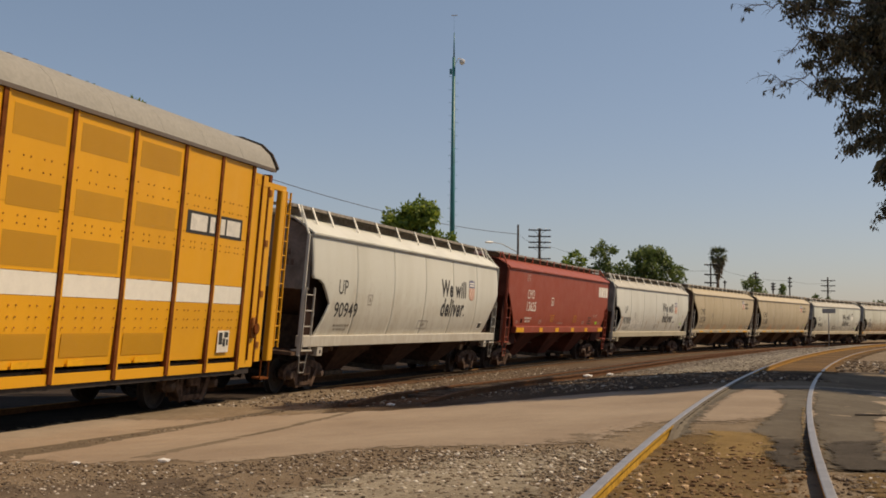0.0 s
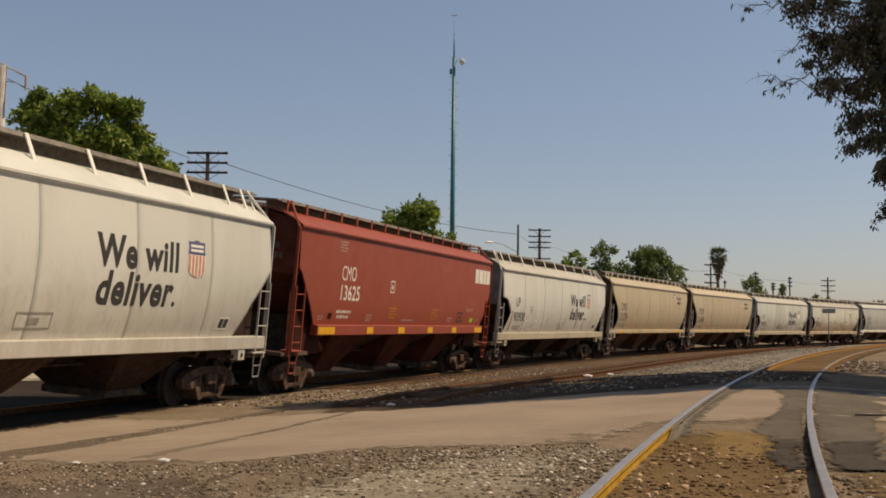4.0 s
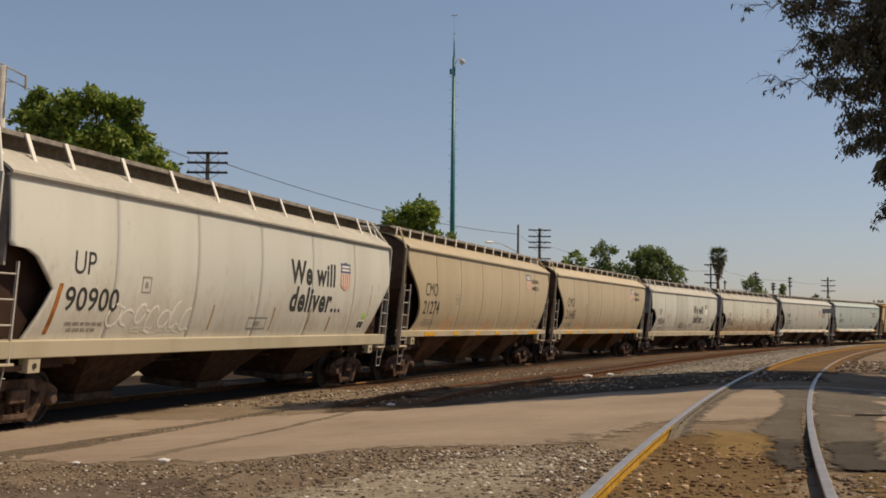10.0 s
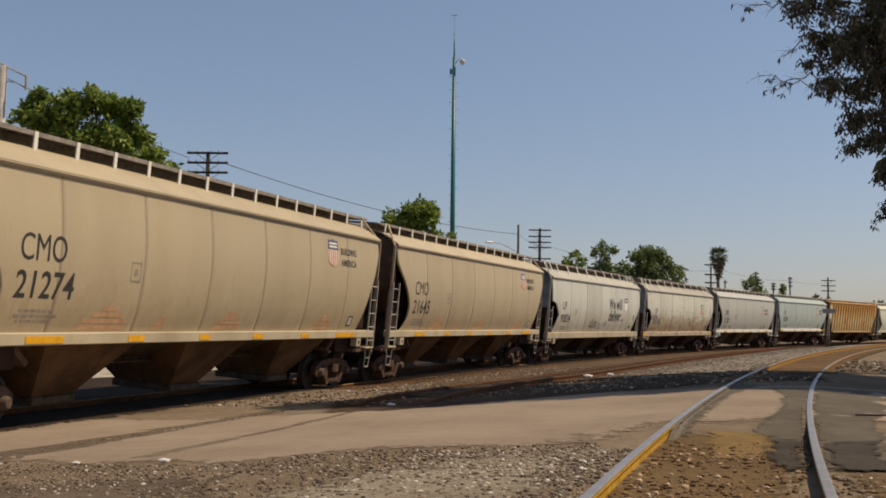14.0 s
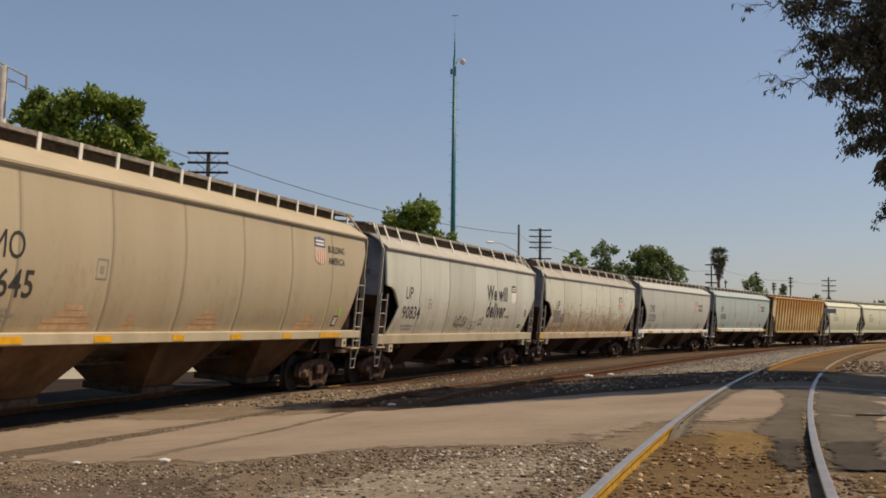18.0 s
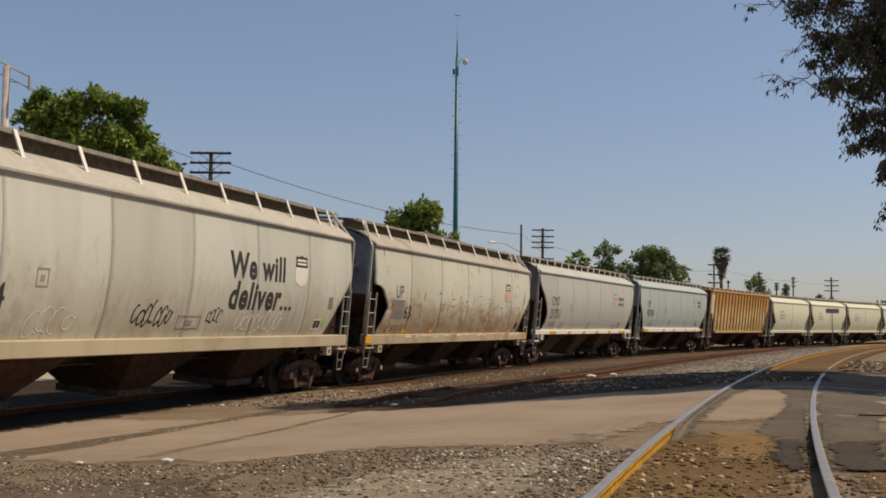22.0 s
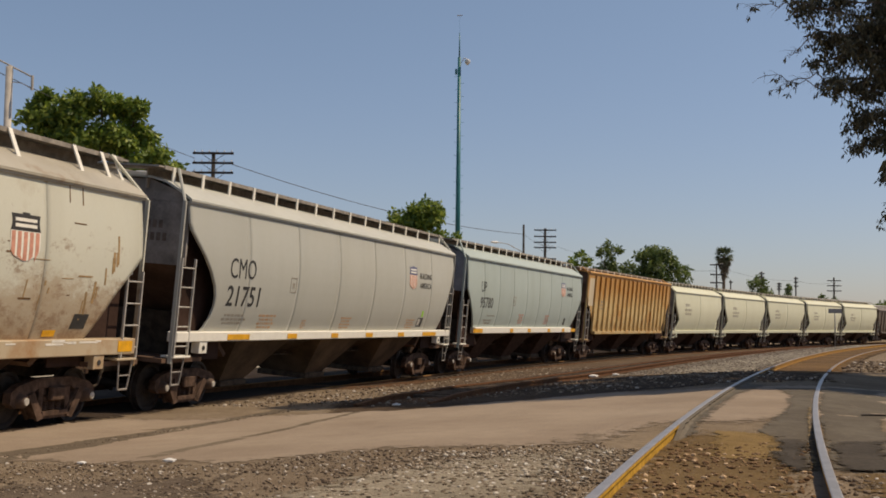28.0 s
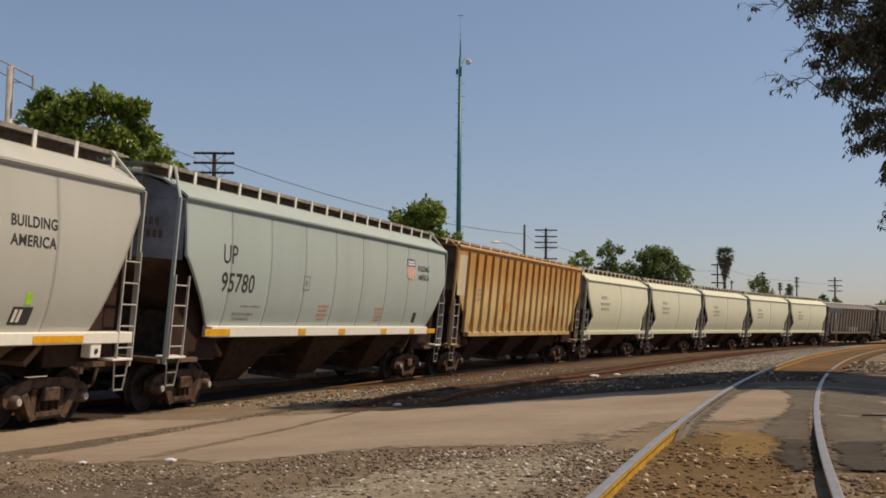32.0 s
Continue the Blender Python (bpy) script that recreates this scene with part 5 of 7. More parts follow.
def earth(name, c1, c2, stone, s=1.0, rough=0.95, bumpy=0.5, edge=0.7, blotch=0.55):
    """Dirt or gravel: broad tones, small stones, fine grain."""
    m, nt, b = nodes(name, rough)
    b.inputs["Specular IOR Level"].default_value = 0.03
    broad = tex(nt, "Noise", 0.35 * s, detail=6)
    med = tex(nt, "Noise", 3.0 * s, detail=6, rough=0.7)
    fine = tex(nt, "Noise", 40 * s, detail=3, rough=0.7)
    vor = nt.nodes.new("ShaderNodeTexVoronoi")
    tc = nt.nodes.new("ShaderNodeTexCoord")
    vor.inputs["Scale"].default_value = 22 * s
    nt.links.new(tc.outputs["Object"], vor.inputs["Vector"])
    col = mix(nt, ramp(nt, broad, [(0.38, (0, 0, 0)), (0.62, (1, 1, 1))]), c1, c2)
    col = mix(nt, ramp(nt, med, [(0.42, (0, 0, 0)), (0.68, (blotch, blotch, blotch))]), col, tuple(v * 0.62 for v in c1))
    if stone:
        k = ramp(nt, vor.outputs["Distance"], [(0.16, (stone, stone, stone)), (0.42, (0, 0, 0))])
        tone = mix(nt, 0.6, vor.outputs["Color"], (0.5, 0.5, 0.5))
        bw = nt.nodes.new("ShaderNodeRGBToBW")
        nt.links.new(tone, bw.inputs[0])
        sc = ramp(nt, bw.outputs[0], [(0.25, (0.085, 0.068, 0.054)), (0.55, (0.23, 0.185, 0.142)), (0.80, (0.44, 0.39, 0.33))])
        col = mix(nt, k, col, sc)
    col = mix(nt, 0.35, col, ramp(nt, fine, [(0.3, (0.30, 0.30, 0.30)), (0.7, (0.75, 0.75, 0.75))]), "OVERLAY")
    nt.links.new(col, b.inputs["Base Color"])
    bump(nt, b, mix(nt, 0.5, fine, vor.outputs["Distance"]) if stone else fine, bumpy, 0.03)
    if edge:
        # the sheet crumbles away towards its rim
        at = nt.nodes.new("ShaderNodeAttribute")
        at.attribute_name = "rim"
        crumb = ramp(nt, tex(nt, "Noise", 5.5, detail=9, rough=0.78), [(0.30, (0, 0, 0)), (0.70, (1, 1, 1))])
        add = nt.nodes.new("ShaderNodeMath")
        add.operation = "MULTIPLY_ADD"
        nt.links.new(at.outputs["Fac"], add.inputs[0])
        add.inputs[1].default_value = 1.0 / edge
        nt.links.new(crumb, add.inputs[2])
        k = ramp(nt, add.outputs[0], [(0.80, (0, 0, 0)), (0.90, (1, 1, 1))])
        nt.links.new(k, b.inputs["Alpha"])
    return m


DIRT = earth("gravelly_dirt", (0.178, 0.133, 0.090), (0.240, 0.186, 0.130), 0.45, 2.1, edge=0)
ROAD = earth("dusty_road", (0.252, 0.196, 0.146), (0.312, 0.249, 0.187), 0.0, 1.0, 0.9, 0.12, edge=1.3, blotch=0.22)
ASPH = earth("worn_asphalt", (0.113, 0.096, 0.075), (0.146, 0.127, 0.100), 0.10, 1.0, 0.9, 0.2, edge=0.35)
PACKED = earth("packed_asphalt", (0.125, 0.106, 0.083), (0.165, 0.142, 0.112), 0.15, 1.0, 0.9, 0.2, edge=0)
TARRY = earth("dark_tarry_asphalt", (0.050, 0.043, 0.036), (0.078, 0.067, 0.055), 0.15, 1.4, 0.9, 0.2, edge=0.35)
PALE_GRAVEL = earth("pale_gravel", (0.221, 0.186, 0.135), (0.298, 0.256, 0.19), 0.7, 2.0, edge=1.2)
DARK_GRAVEL = earth("dark_gravel", (0.110, 0.083, 0.062), (0.158, 0.123, 0.09), 0.45, 2.0, edge=1.6)
YARD = earth("pale_yard_dust", (0.384, 0.342, 0.26), (0.461, 0.412, 0.32), 0.0, 1.0)
BALLAST = earth("grey_ballast", (0.211, 0.186, 0.145), (0.288, 0.256, 0.20), 0.9, 0.55)
RUSTY = earth("rust_brown_ballast", (0.094, 0.050, 0.027), (0.136, 0.075, 0.041), 0.4)
OCHRE = earth("ochre_dirt", (0.130, 0.084, 0.041), (0.170, 0.114, 0.054), 0.35, 1.4)
GOLD = earth("golden_sand", (0.206, 0.136, 0.058), (0.245, 0.166, 0.075), 0.15, 1.6, edge=0.5)
GOLDEN = earth("sandy_flangeway", (0.215, 0.160, 0.090), (0.275, 0.205, 0.118), 0.25, 1.6, edge=0.1)
GROOVE = earth("broken_asphalt", (0.120, 0.094, 0.068), (0.158, 0.127, 0.093), 0.35, 1.6, edge=0.3)
ROUGH = earth("rough_road_dust", (0.182, 0.144, 0.105), (0.240, 0.191, 0.142), 0.25, 1.6, edge=1.5)
WORN = earth("worn_road_line", (0.168, 0.133, 0.096), (0.197, 0.158, 0.115), 0.0, 1.0, edge=0.30)
ORANGE = earth("orange_rust_bed", (0.101, 0.062, 0.032), (0.178, 0.109, 0.052), 0.45)
# ballast colour with the shade under the train put in
SHADE_BLACK = earth("oil_black_ballast", (0.033, 0.024, 0.019), (0.053, 0.039, 0.030), 0.12)
DARK_DIRT = earth("oil_dark_dirt", (0.054, 0.036, 0.024), (0.094, 0.066, 0.044), 0.25)

gx, gy = graded(-1800, 2600, -16, 26, 0.5), graded(-1500, 3200, -2, 60, 0.5, 1.12)
GX, GY = np.meshgrid(gx, gy)
GZ = ground_z(GX.ravel(), GY.ravel())
me = bpy.data.meshes.new("ground")
nx, ny = len(gx), len(gy)
_idx = np.arange(nx * ny).reshape(ny, nx)
quads = np.stack([_idx[:-1, :-1], _idx[:-1, 1:], _idx[1:, 1:], _idx[1:, :-1]], -1).reshape(-1, 4)
me.from_pydata(np.stack([GX.ravel(), GY.ravel(), GZ], 1).tolist(), [], quads.tolist())
me.materials.append(DIRT)
me.polygons.foreach_set("use_smooth", [True] * len(me.polygons))
ground = tagged(new("ground", me), "brown gravelly dirt of a rail yard", "ground", kind="structure")


def wander(p, amp, seed):
    return amp * (noise.noise((p[0] * 0.9 + seed, p[1] * 0.9, seed)) + 0.6 * noise.noise((p[0] * 3.1, p[1] * 3.1 + seed, seed)))


def strip(name, left, right, mat, label, lift=0.02, nu=60, nv=10, ragged=0.25, kind="structure", cat=""):
    """A sheet laid on the ground between two edge lines."""
    def line(pts, n):
        p = np.array(pts, float)
        d = np.concatenate([[0], np.cumsum(np.hypot(*np.diff(p, axis=0).T))])
        q = np.linspace(0, d[-1], n)
        return np.stack([np.interp(q, d, p[:, 0]), np.interp(q, d, p[:, 1])], 1)
    a, b = line(left, nu), line(right, nu)
    P = []
    for i in range(nu):
        ea = a[i] + wander(a[i], ragged, 3.1)
        eb = b[i] + wander(b[i], ragged, 7.7)
        for j in range(nv):
            P.append(ea + (eb - ea) * j / (nv - 1))
    P = np.array(P)
    jj, ii = np.tile(np.arange(nv), nu), np.repeat(np.arange(nu), nv)
    rim = (jj == 0) | (jj == nv - 1) | (ii == 0) | (ii == nu - 1)
    rough = np.array([noise.noise((p[0] * 1.7, p[1] * 1.7, 2.0)) for p in P])
    z = ground_z(P[:, 0], P[:, 1]) + np.where(rim, 0.002, 0.35 * lift + 0.003 * rough)
    me = bpy.data.meshes.new(name)
    idx = np.arange(nu * nv).reshape(nu, nv)
    q = np.stack([idx[:-1, :-1], idx[:-1, 1:], idx[1:, 1:], idx[1:, :-1]], -1).reshape(-1, 4)
    me.from_pydata(np.column_stack([P, z]).tolist(), [], q.tolist())
    bm = bmesh.new()
    bm.from_mesh(me)
    bmesh.ops.recalc_face_normals(bm, faces=bm.faces)
    if sum(f.normal.z for f in bm.faces) < 0:
        bmesh.ops.reverse_faces(bm, faces=bm.faces)
    bm.to_mesh(me)
    bm.free()
    wid = np.hypot(*(b - a).T)
    run = np.concatenate([[0], np.cumsum(np.hypot(*np.diff((a + b) / 2, axis=0).T))])
    far = np.minimum(wid[ii] * np.minimum(jj, nv - 1 - jj) / (nv - 1), np.minimum(run[ii], run[-1] - run[ii]))
    me.attributes.new("rim", "FLOAT", "POINT").data.foreach_set("value", far.astype(np.float32))
    me.materials.append(mat)
    return tagged(new(name, me), label, cat or name, kind=kind)


strip("road", [(-39.99, 9.0), (-13.87, 12.6), (-7.22, 13.65), (-5.77, 13.40), (-4.95, 12.95), (-3.37, 11.85), (-2.01, 10.83), (-1.44, 11.34), (-0.68, 11.55), (0.02, 11.38), (1.22, 11.30), (1.70, 11.73), (2.23, 13.0), (2.73, 13.26), (3.35, 13.12), (4.20, 14.0), (9.01, 14.82), (40.10, 15.84)],
      [(-40.38, 12.96), (-13.99, 18.26), (-7.93, 20.08), (-4.15, 20.48), (-1.49, 21.13), (0.49, 21.79), (2.99, 22.45), (5.00, 22.69), (6.50, 22.92), (8.00, 23.02), (12.01, 23.22), (40.09, 23.75)], ROAD, "dusty tan paved road across the tracks", 0.02, 140, 40, 0.3)
strip("pavement_patch", [(5.95, 21.6), (5.68, 19.32), (4.68, 16.16), (4.04, 14.49), (3.38, 12.91), (3.50, 12.6), (3.29, 11.51), (2.76, 9.60)],
      [(7.10, 21.7), (6.34, 19.4), (5.30, 16.22), (4.74, 14.56), (4.22, 12.94), (4.10, 12.55), (3.78, 11.54), (3.20, 9.60)], ASPH, "worn grey asphalt between the rails", 0.030, 110, 16, 0.10)
strip("pavement_patch", [(7.1, 22.2), (6.21, 19.47), (5.2, 16.35), (4.50, 14.13), (4.02, 12.57), (3.57, 11.05), (3.15, 9.55)],
      [(11.5, 22.3), (9.0, 19.3), (6.75, 17.19), (5.75, 15.01), (5.08, 13.1), (4.55, 11.61), (3.95, 9.75)], ASPH, "worn grey asphalt beside the rail", 0.030, 110, 16, 0.10)
strip("pavement_patch", [(5.85, 23.07), (4.40, 19.13), (3.12, 15.23), (2.25, 12.5)], [(6.40, 22.68), (4.93, 19.17), (3.46, 14.76), (2.80, 12.5)], ASPH, "narrow grey asphalt fillet inside the rail", 0.030, 80, 8, 0.08)
strip("dark_gravel", [(-6.5, 9.0), (-4.1, 11.0), (-3.2, 10.9), (-2.3, 10.5), (-1.7, 10.3)], [(-5.5, 7.6), (-3.6, 8.0), (-2.9, 8.1), (-2.0, 8.2), (-1.2, 8.3)], DARK_GRAVEL, "dark brown gravel by the road's edge", 0.02, 60, 16, 0.4)
strip("road_wear", [(1.15, 12.9), (1.75, 13.4), (2.35, 13.6)], [(0.9, 11.4), (1.4, 11.6), (1.9, 12.0)], ROUGH, "rough worn patch at the road's edge", 0.028, 40, 14, 0.25)
strip("pale_gravel", [(-2.1, 7.5), (-1.2, 9.28), (-0.3, 10.5), (0.65, 11.0), (1.3, 11.3)], [(0.75, 7.4), (1.15, 8.8), (1.52, 10.1), (1.70, 10.9), (1.95, 11.7)], PALE_GRAVEL, "pale grey gravel beside the rail", 0.03, 50, 14, 0.3)
strip("ballast", [(3.19, 24.58), (4.37, 28.47), (5.97, 32.41), (8.37, 38.38), (10.96, 44.77), (14.45, 52.15), (17.53, 58.51), (20.70, 64.85), (24.12, 71.33), (42.36, 117.40), (32.81, 85.39), (61.28, 148.91)], [(float(near_x(y)) - 1.35, y + 0.3) for y in (25.5, 30, 34, 40, 46.5, 54, 60, 66.5, 73, 80, 88, 96)], BALLAST, "pale grey stone ballast between tracks", 0.03, 120, 16, 0.5)
strip("track_bed", [(x - 1.5, y + 0.5) for x, y in MID[4:]], [(x + 1.3, y - 0.4) for x, y in MID[4:]], RUSTY, "rust-brown ballast under a side track", 0.05, 120, 10, 0.3)
_e = [main_at(s) for s in np.arange(22, 230, 8)]
strip("main_track_bed", [(x - 2.0 * math.sin(p), y + 2.0 * math.cos(p)) for x, y, p in _e], [(x + 2.0 * math.sin(p), y - 2.0 * math.cos(p)) for x, y, p in _e], RUSTY, "rust-brown ballast under the main track", 0.035, 160, 8, 0.2)
TRACKSIDE = earth("trackside_dirt", (0.088, 0.060, 0.040), (0.130, 0.092, 0.061), 0.55)
strip("trackside_dirt", [(x + 1.6 * math.sin(p), y - 1.6 * math.cos(p)) for x, y, p in (main_at(s) for s in np.arange(30, 120, 4.0))], [(float(np.interp(y, [q[1] for q in MID[3:8]], [q[0] for q in MID[3:8]])) - 1.2, y) for y in np.arange(26, 64, 2.0)], TRACKSIDE, "grey-brown dirt between the main and the side track", 0.03, 120, 10, 0.3)
# oily dirt and painted tree shade share this one dark sheet
strip("oily_ground", [(-2.13, 19.9), (0.03, 19.8), (2.11, 20.9), (4.73, 23.0), (6.2, 24.0), (8.6, 25.0)], [(-2.66, 24.3), (-0.4, 27.4), (1.8, 32.5), (5.4, 32.2), (7.6, 32.0), (9.9, 31.6)], DARK_DIRT, "oil-dark trodden dirt between the tracks, tree shade deepened in it", 0.032, 60, 16, 0.5)
strip("groove", [(-5.99, 14.21), (-5.69, 14.89), (-4.59, 17.61), (-3.76, 20.09), (-3.14, 22.75)], [(-5.28, 12.55), (-5.06, 13.25), (-4.22, 16.21), (-3.59, 19.19), (-3.0, 21.74)], GROOVE, "broken dark asphalt along a sunk rail", 0.032, 120, 6, 0.10)
strip("groove", [(-3.62, 13.0), (-2.66, 15.9), (-1.66, 20.42)], [(-3.15, 12.75), (-2.36, 15.6), (-1.46, 19.9)], WORN, "dark worn groove along a sunk rail", 0.030, 120, 4, 0.06)
strip("golden_patch", [(2.25, 10.6), (2.6, 12.0), (2.85, 13.2)], [(3.05, 10.2), (3.5, 11.6), (3.75, 13.0)], GOLD, "golden sandy patch between the rails", 0.034, 30, 12, 0.15)
strip("dark_asphalt_edge", [(3.46, 12.4), (3.06, 11.1), (2.70, 9.50)], [(3.94, 12.4), (3.60, 11.2), (3.10, 9.50)], TARRY, "dark tarry front edge of the asphalt between the rails", 0.075, 40, 14, 0.06)
strip("dark_asphalt_edge", [(3.98, 12.1), (3.60, 10.95), (3.16, 9.45)], [(4.74, 12.3), (4.28, 11.2), (3.96, 9.70)], TARRY, "dark tarry front edge of the asphalt beside the rail", 0.075, 40, 14, 0.06)
strip("flangeway", [(5.10, 16.3), (4.43, 14.2), (3.88, 12.45), (3.02, 9.6)], [(5.16, 16.2), (4.50, 14.2), (3.97, 12.45), (3.13, 9.6)], GOLDEN, "sand-filled flangeway along the rail", 0.060, 70, 8, 0.0)
strip("ochre_shoulder", [(float(near_x(y)) + 0.84, y) for y in (5.0, 6.5, 8.0, 9.6)], [(float(near_x(y)) + 3.0, y + 0.3) for y in (5.0, 6.5, 8.0, 9.6)], OCHRE, "ochre dirt with stones outside the far rail", 0.034, 40, 14, 0.2)
# black sheets paint the train's shade onto the ballast under and beyond it
_b = [main_at(s) for s in np.arange(-14, 100, 3.0)]
strip("oily_track_bed", [(x - 1.3 * math.sin(p), y + 1.3 * math.cos(p)) for x, y, p in _b], [(x + 1.3 * math.sin(p), y - 1.3 * math.cos(p)) for x, y, p in _b], SHADE_BLACK, "black bed of the main track, the train's shade put in its colour", 0.05, 160, 6, 0.03)
strip("oily_shoulder", [(x - 8.5 * math.sin(p), y + 8.5 * math.cos(p)) for x, y, p in _b], [(x - 0.85 * math.sin(p), y + 0.85 * math.cos(p)) for x, y, p in _b], SHADE_BLACK, "dark shoulder beyond the main track, shade put in its colour", 0.05, 160, 6, 0.05)
strip("yard_ground", [(x - 30 * math.sin(p), y + 30 * math.cos(p)) for x, y, p in _b], [(x - 8.0 * math.sin(p), y + 8.0 * math.cos(p)) for x, y, p in _b], YARD, "pale dusty ground beyond the main track", 0.03, 90, 12, 0.4)
strip("between_rails", [(near_x(y) - 1.0, y) for y in np.arange(-3, 14, 1.0)], [(near_x(y) + 0.70, y - 0.15) for y in np.arange(-3, 13.6, 0.98)], OCHRE, "ochre dirt between the rails", 0.02, 60, 10, 0.15)
strip("curve_bed", [(near_x(y) - 1.1, y) for y in np.arange(29, 97, 3.0)], [(near_x(y) + 1.3, y - 0.5) for y in np.arange(29, 97, 3.0)], ORANGE, "rust-brown ballast under the curving track", 0.045, 110, 10, 0.2)

# ---- rails ----
STEEL = plain("polished_rail_steel", (0.37, 0.345, 0.325), 0.42, 0.6, 0.15, 3.0)
RAIL_RUST = plain("rusty_rail_steel", (0.29, 0.16, 0.06), 0.8, 0.0, 0.3, 8.0)
RAIL_GOLD = plain("golden_rusty_rail", (0.46, 0.26, 0.04), 0.8, 0.0, 0.3, 8.0)
RAIL_DARK = plain("dark_rusty_rail", (0.13, 0.062, 0.03), 0.8, 0.0, 0.3, 8.0)
RAIL_WORN = plain("dull_worn_rail", (0.27, 0.215, 0.165), 0.5, 0.35, 0.3, 6.0)
RAIL_OCHRE = plain("ochre_rusty_rail", (0.38, 0.205, 0.055), 0.8, 0.0, 0.3, 8.0)
TIE = plain("weathered_tie_wood", (0.10, 0.075, 0.055), 0.9, 0, 0.4, 5.0)


def rail(pts, name, track, head, flank=None):
    """One rail: a rolled section swept along pts; the head's top is a part of its own."""
    sec = [(-0.068, -0.172), (0.068, -0.172), (0.068, -0.160), (0.012, -0.145), (0.010, -0.045), (0.036, -0.038), (0.036, -0.004), (-0.036, -0.004), (-0.036, -0.038), (-0.010, -0.045), (-0.012, -0.145), (-0.068, -0.160)]
    for nm, shape, mat in (("rail", sec, flank or RAIL_RUST), ("rail_head", [(-0.037, -0.012), (0.037, -0.012), (0.037, -0.003), (0.028, 0.001), (-0.028, 0.001), (-0.037, -0.003)], head)):
        bm = B()
        rings = []
        for i, p in enumerate(pts):
            d = (pts[min(i + 1, len(pts) - 1)] - pts[max(i - 1, 0)]).normalized()
            n = Vector((d.y, -d.x, 0)).normalized()
            rings.append([bm.verts.new(p + n * a + Vector((0, 0, b))) for a, b in shape])
        for p, q in zip(rings, rings[1:]):
            for k in range(len(shape)):
                bm.faces.new((p[k], p[(k + 1) % len(shape)], q[(k + 1) % len(shape)], q[k]))
        bm.faces.new(rings[0])
        bm.faces.new(rings[-1][::-1])
        bmesh.ops.recalc_face_normals(bm, faces=bm.faces)
        part(nm, bm, mat, track)


near_track = tagged(new("near_track"), "curving side track with worn steel rails", "railway track", kind="structure")
for sg in (-1, 1):
    pts = []
    for y in np.concatenate([np.arange(-8, 40, 0.5), np.arange(40, 98, 1.5)]):
        dx = float(near_x(y + 0.01) - near_x(y - 0.01)) / 0.02
        n = math.hypot(1, dx)
        bk = 0.038 * min(max(y, 0), 40) / 40
        pts.append(Vector((float(near_x(y)) + sg * 0.7525 / n, y - sg * 0.7525 * dx / n, float(near_z(y)) - sg * bk)))
    rail([p for p in pts if p.y < 31], "rail", near_track, STEEL, RAIL_GOLD)
    rail([p for p in pts if p.y > 30.4], "rail", near_track, RAIL_WORN, RAIL_OCHRE)


def rail_fill(side, y0, y1, reach, mat, label):
    """Road material packed against one side of a near rail, up to the underside of its head's edge."""
    bm = B()
    rings = []
    r = random.Random(8)
    for y in np.arange(y0, y1, 0.22):
        dx = float(near_x(y + 0.01) - near_x(y - 0.01)) / 0.02
        n = math.hypot(1, dx)
        grow = min(1.0, (y1 - y) / 2.0)
        bk = 0.038 * min(max(y, 0), 40) / 40
        top = float(near_z(y)) - side * bk - 0.003 - 0.05 * (1 - grow) - r.uniform(0, 0.004)
        ring = []
        for a, f in ((0.036, 1.0), (0.085, 0.93), (0.5 * reach, 0.55), (reach, 0.0)):
            o = side * 0.7525 - side * (a + (r.uniform(-0.02, 0.02) if f < 0.9 else 0.0))
            x, yy = float(near_x(y)) + o / n, y - o * dx / n
            base = gz(x, yy) - 0.004
            ring.append(bm.verts.new((x, yy, base + (top - base) * f * min(1.0, max(0.0, (y - y0) / 0.9)))))
        rings.append(ring)
    for p, q in zip(rings, rings[1:]):
        for k in range(3):
            bm.faces.new((p[k], p[k + 1], q[k + 1], q[k]))
    bmesh.ops.recalc_face_normals(bm, faces=bm.faces)
    if sum(f.normal.z for f in bm.faces) < 0:
        bmesh.ops.reverse_faces(bm, faces=bm.faces)
    part("rail_fill", bm, mat, near_track, label)


rail_fill(-1, 11.9, 28.5, 0.15, PACKED, "grey asphalt packed against the rail")
main_track = tagged(new("main_track"), "main railway track under the train, rusty rails", "railway track", kind="structure")
for sg in (-1, 1):
    pts = []
    for s in np.arange(-150, 300, 2.0):
        x, y, p = main_at(s)
        b = radians(float(bank(s)))
        o = sg * 0.7525
        pts.append(Vector((x + o * math.cos(b) * math.sin(p), y - o * math.cos(b) * math.cos(p), float(rise(s)) - o * math.sin(b))))
    rail(pts, "rail", main_track, RAIL_RUST, RAIL_DARK)
mid_track = tagged(new("side_track"), "rusty side track sunk in the road", "railway track", kind="structure")
_m = np.array(MID)
_d = np.concatenate([[0], np.cumsum(np.hypot(*np.diff(_m, axis=0).T))])
for sg in (-1, 1):
    pts = []
    for q in np.arange(0, _d[-1], 1.5):
        x, y = np.interp(q, _d, _m[:, 0]), np.interp(q, _d, _m[:, 1])
        x2, y2 = np.interp(q + 1.5, _d, _m[:, 0]), np.interp(q + 1.5, _d, _m[:, 1])
        v = Vector((x2 - x, y2 - y, 0)).normalized() if q + 1.5 < _d[-1] else v
        px, py = x + sg * 0.7525 * v.y, y - sg * 0.7525 * v.x
        if py > 21.0:
            pts.append(Vector((px, py, gz(px, py) + min(0.14, 0.02 + 0.05 * (py - 21.0)))))
    rail(pts, "rail", mid_track, RAIL_DARK, RAIL_DARK)


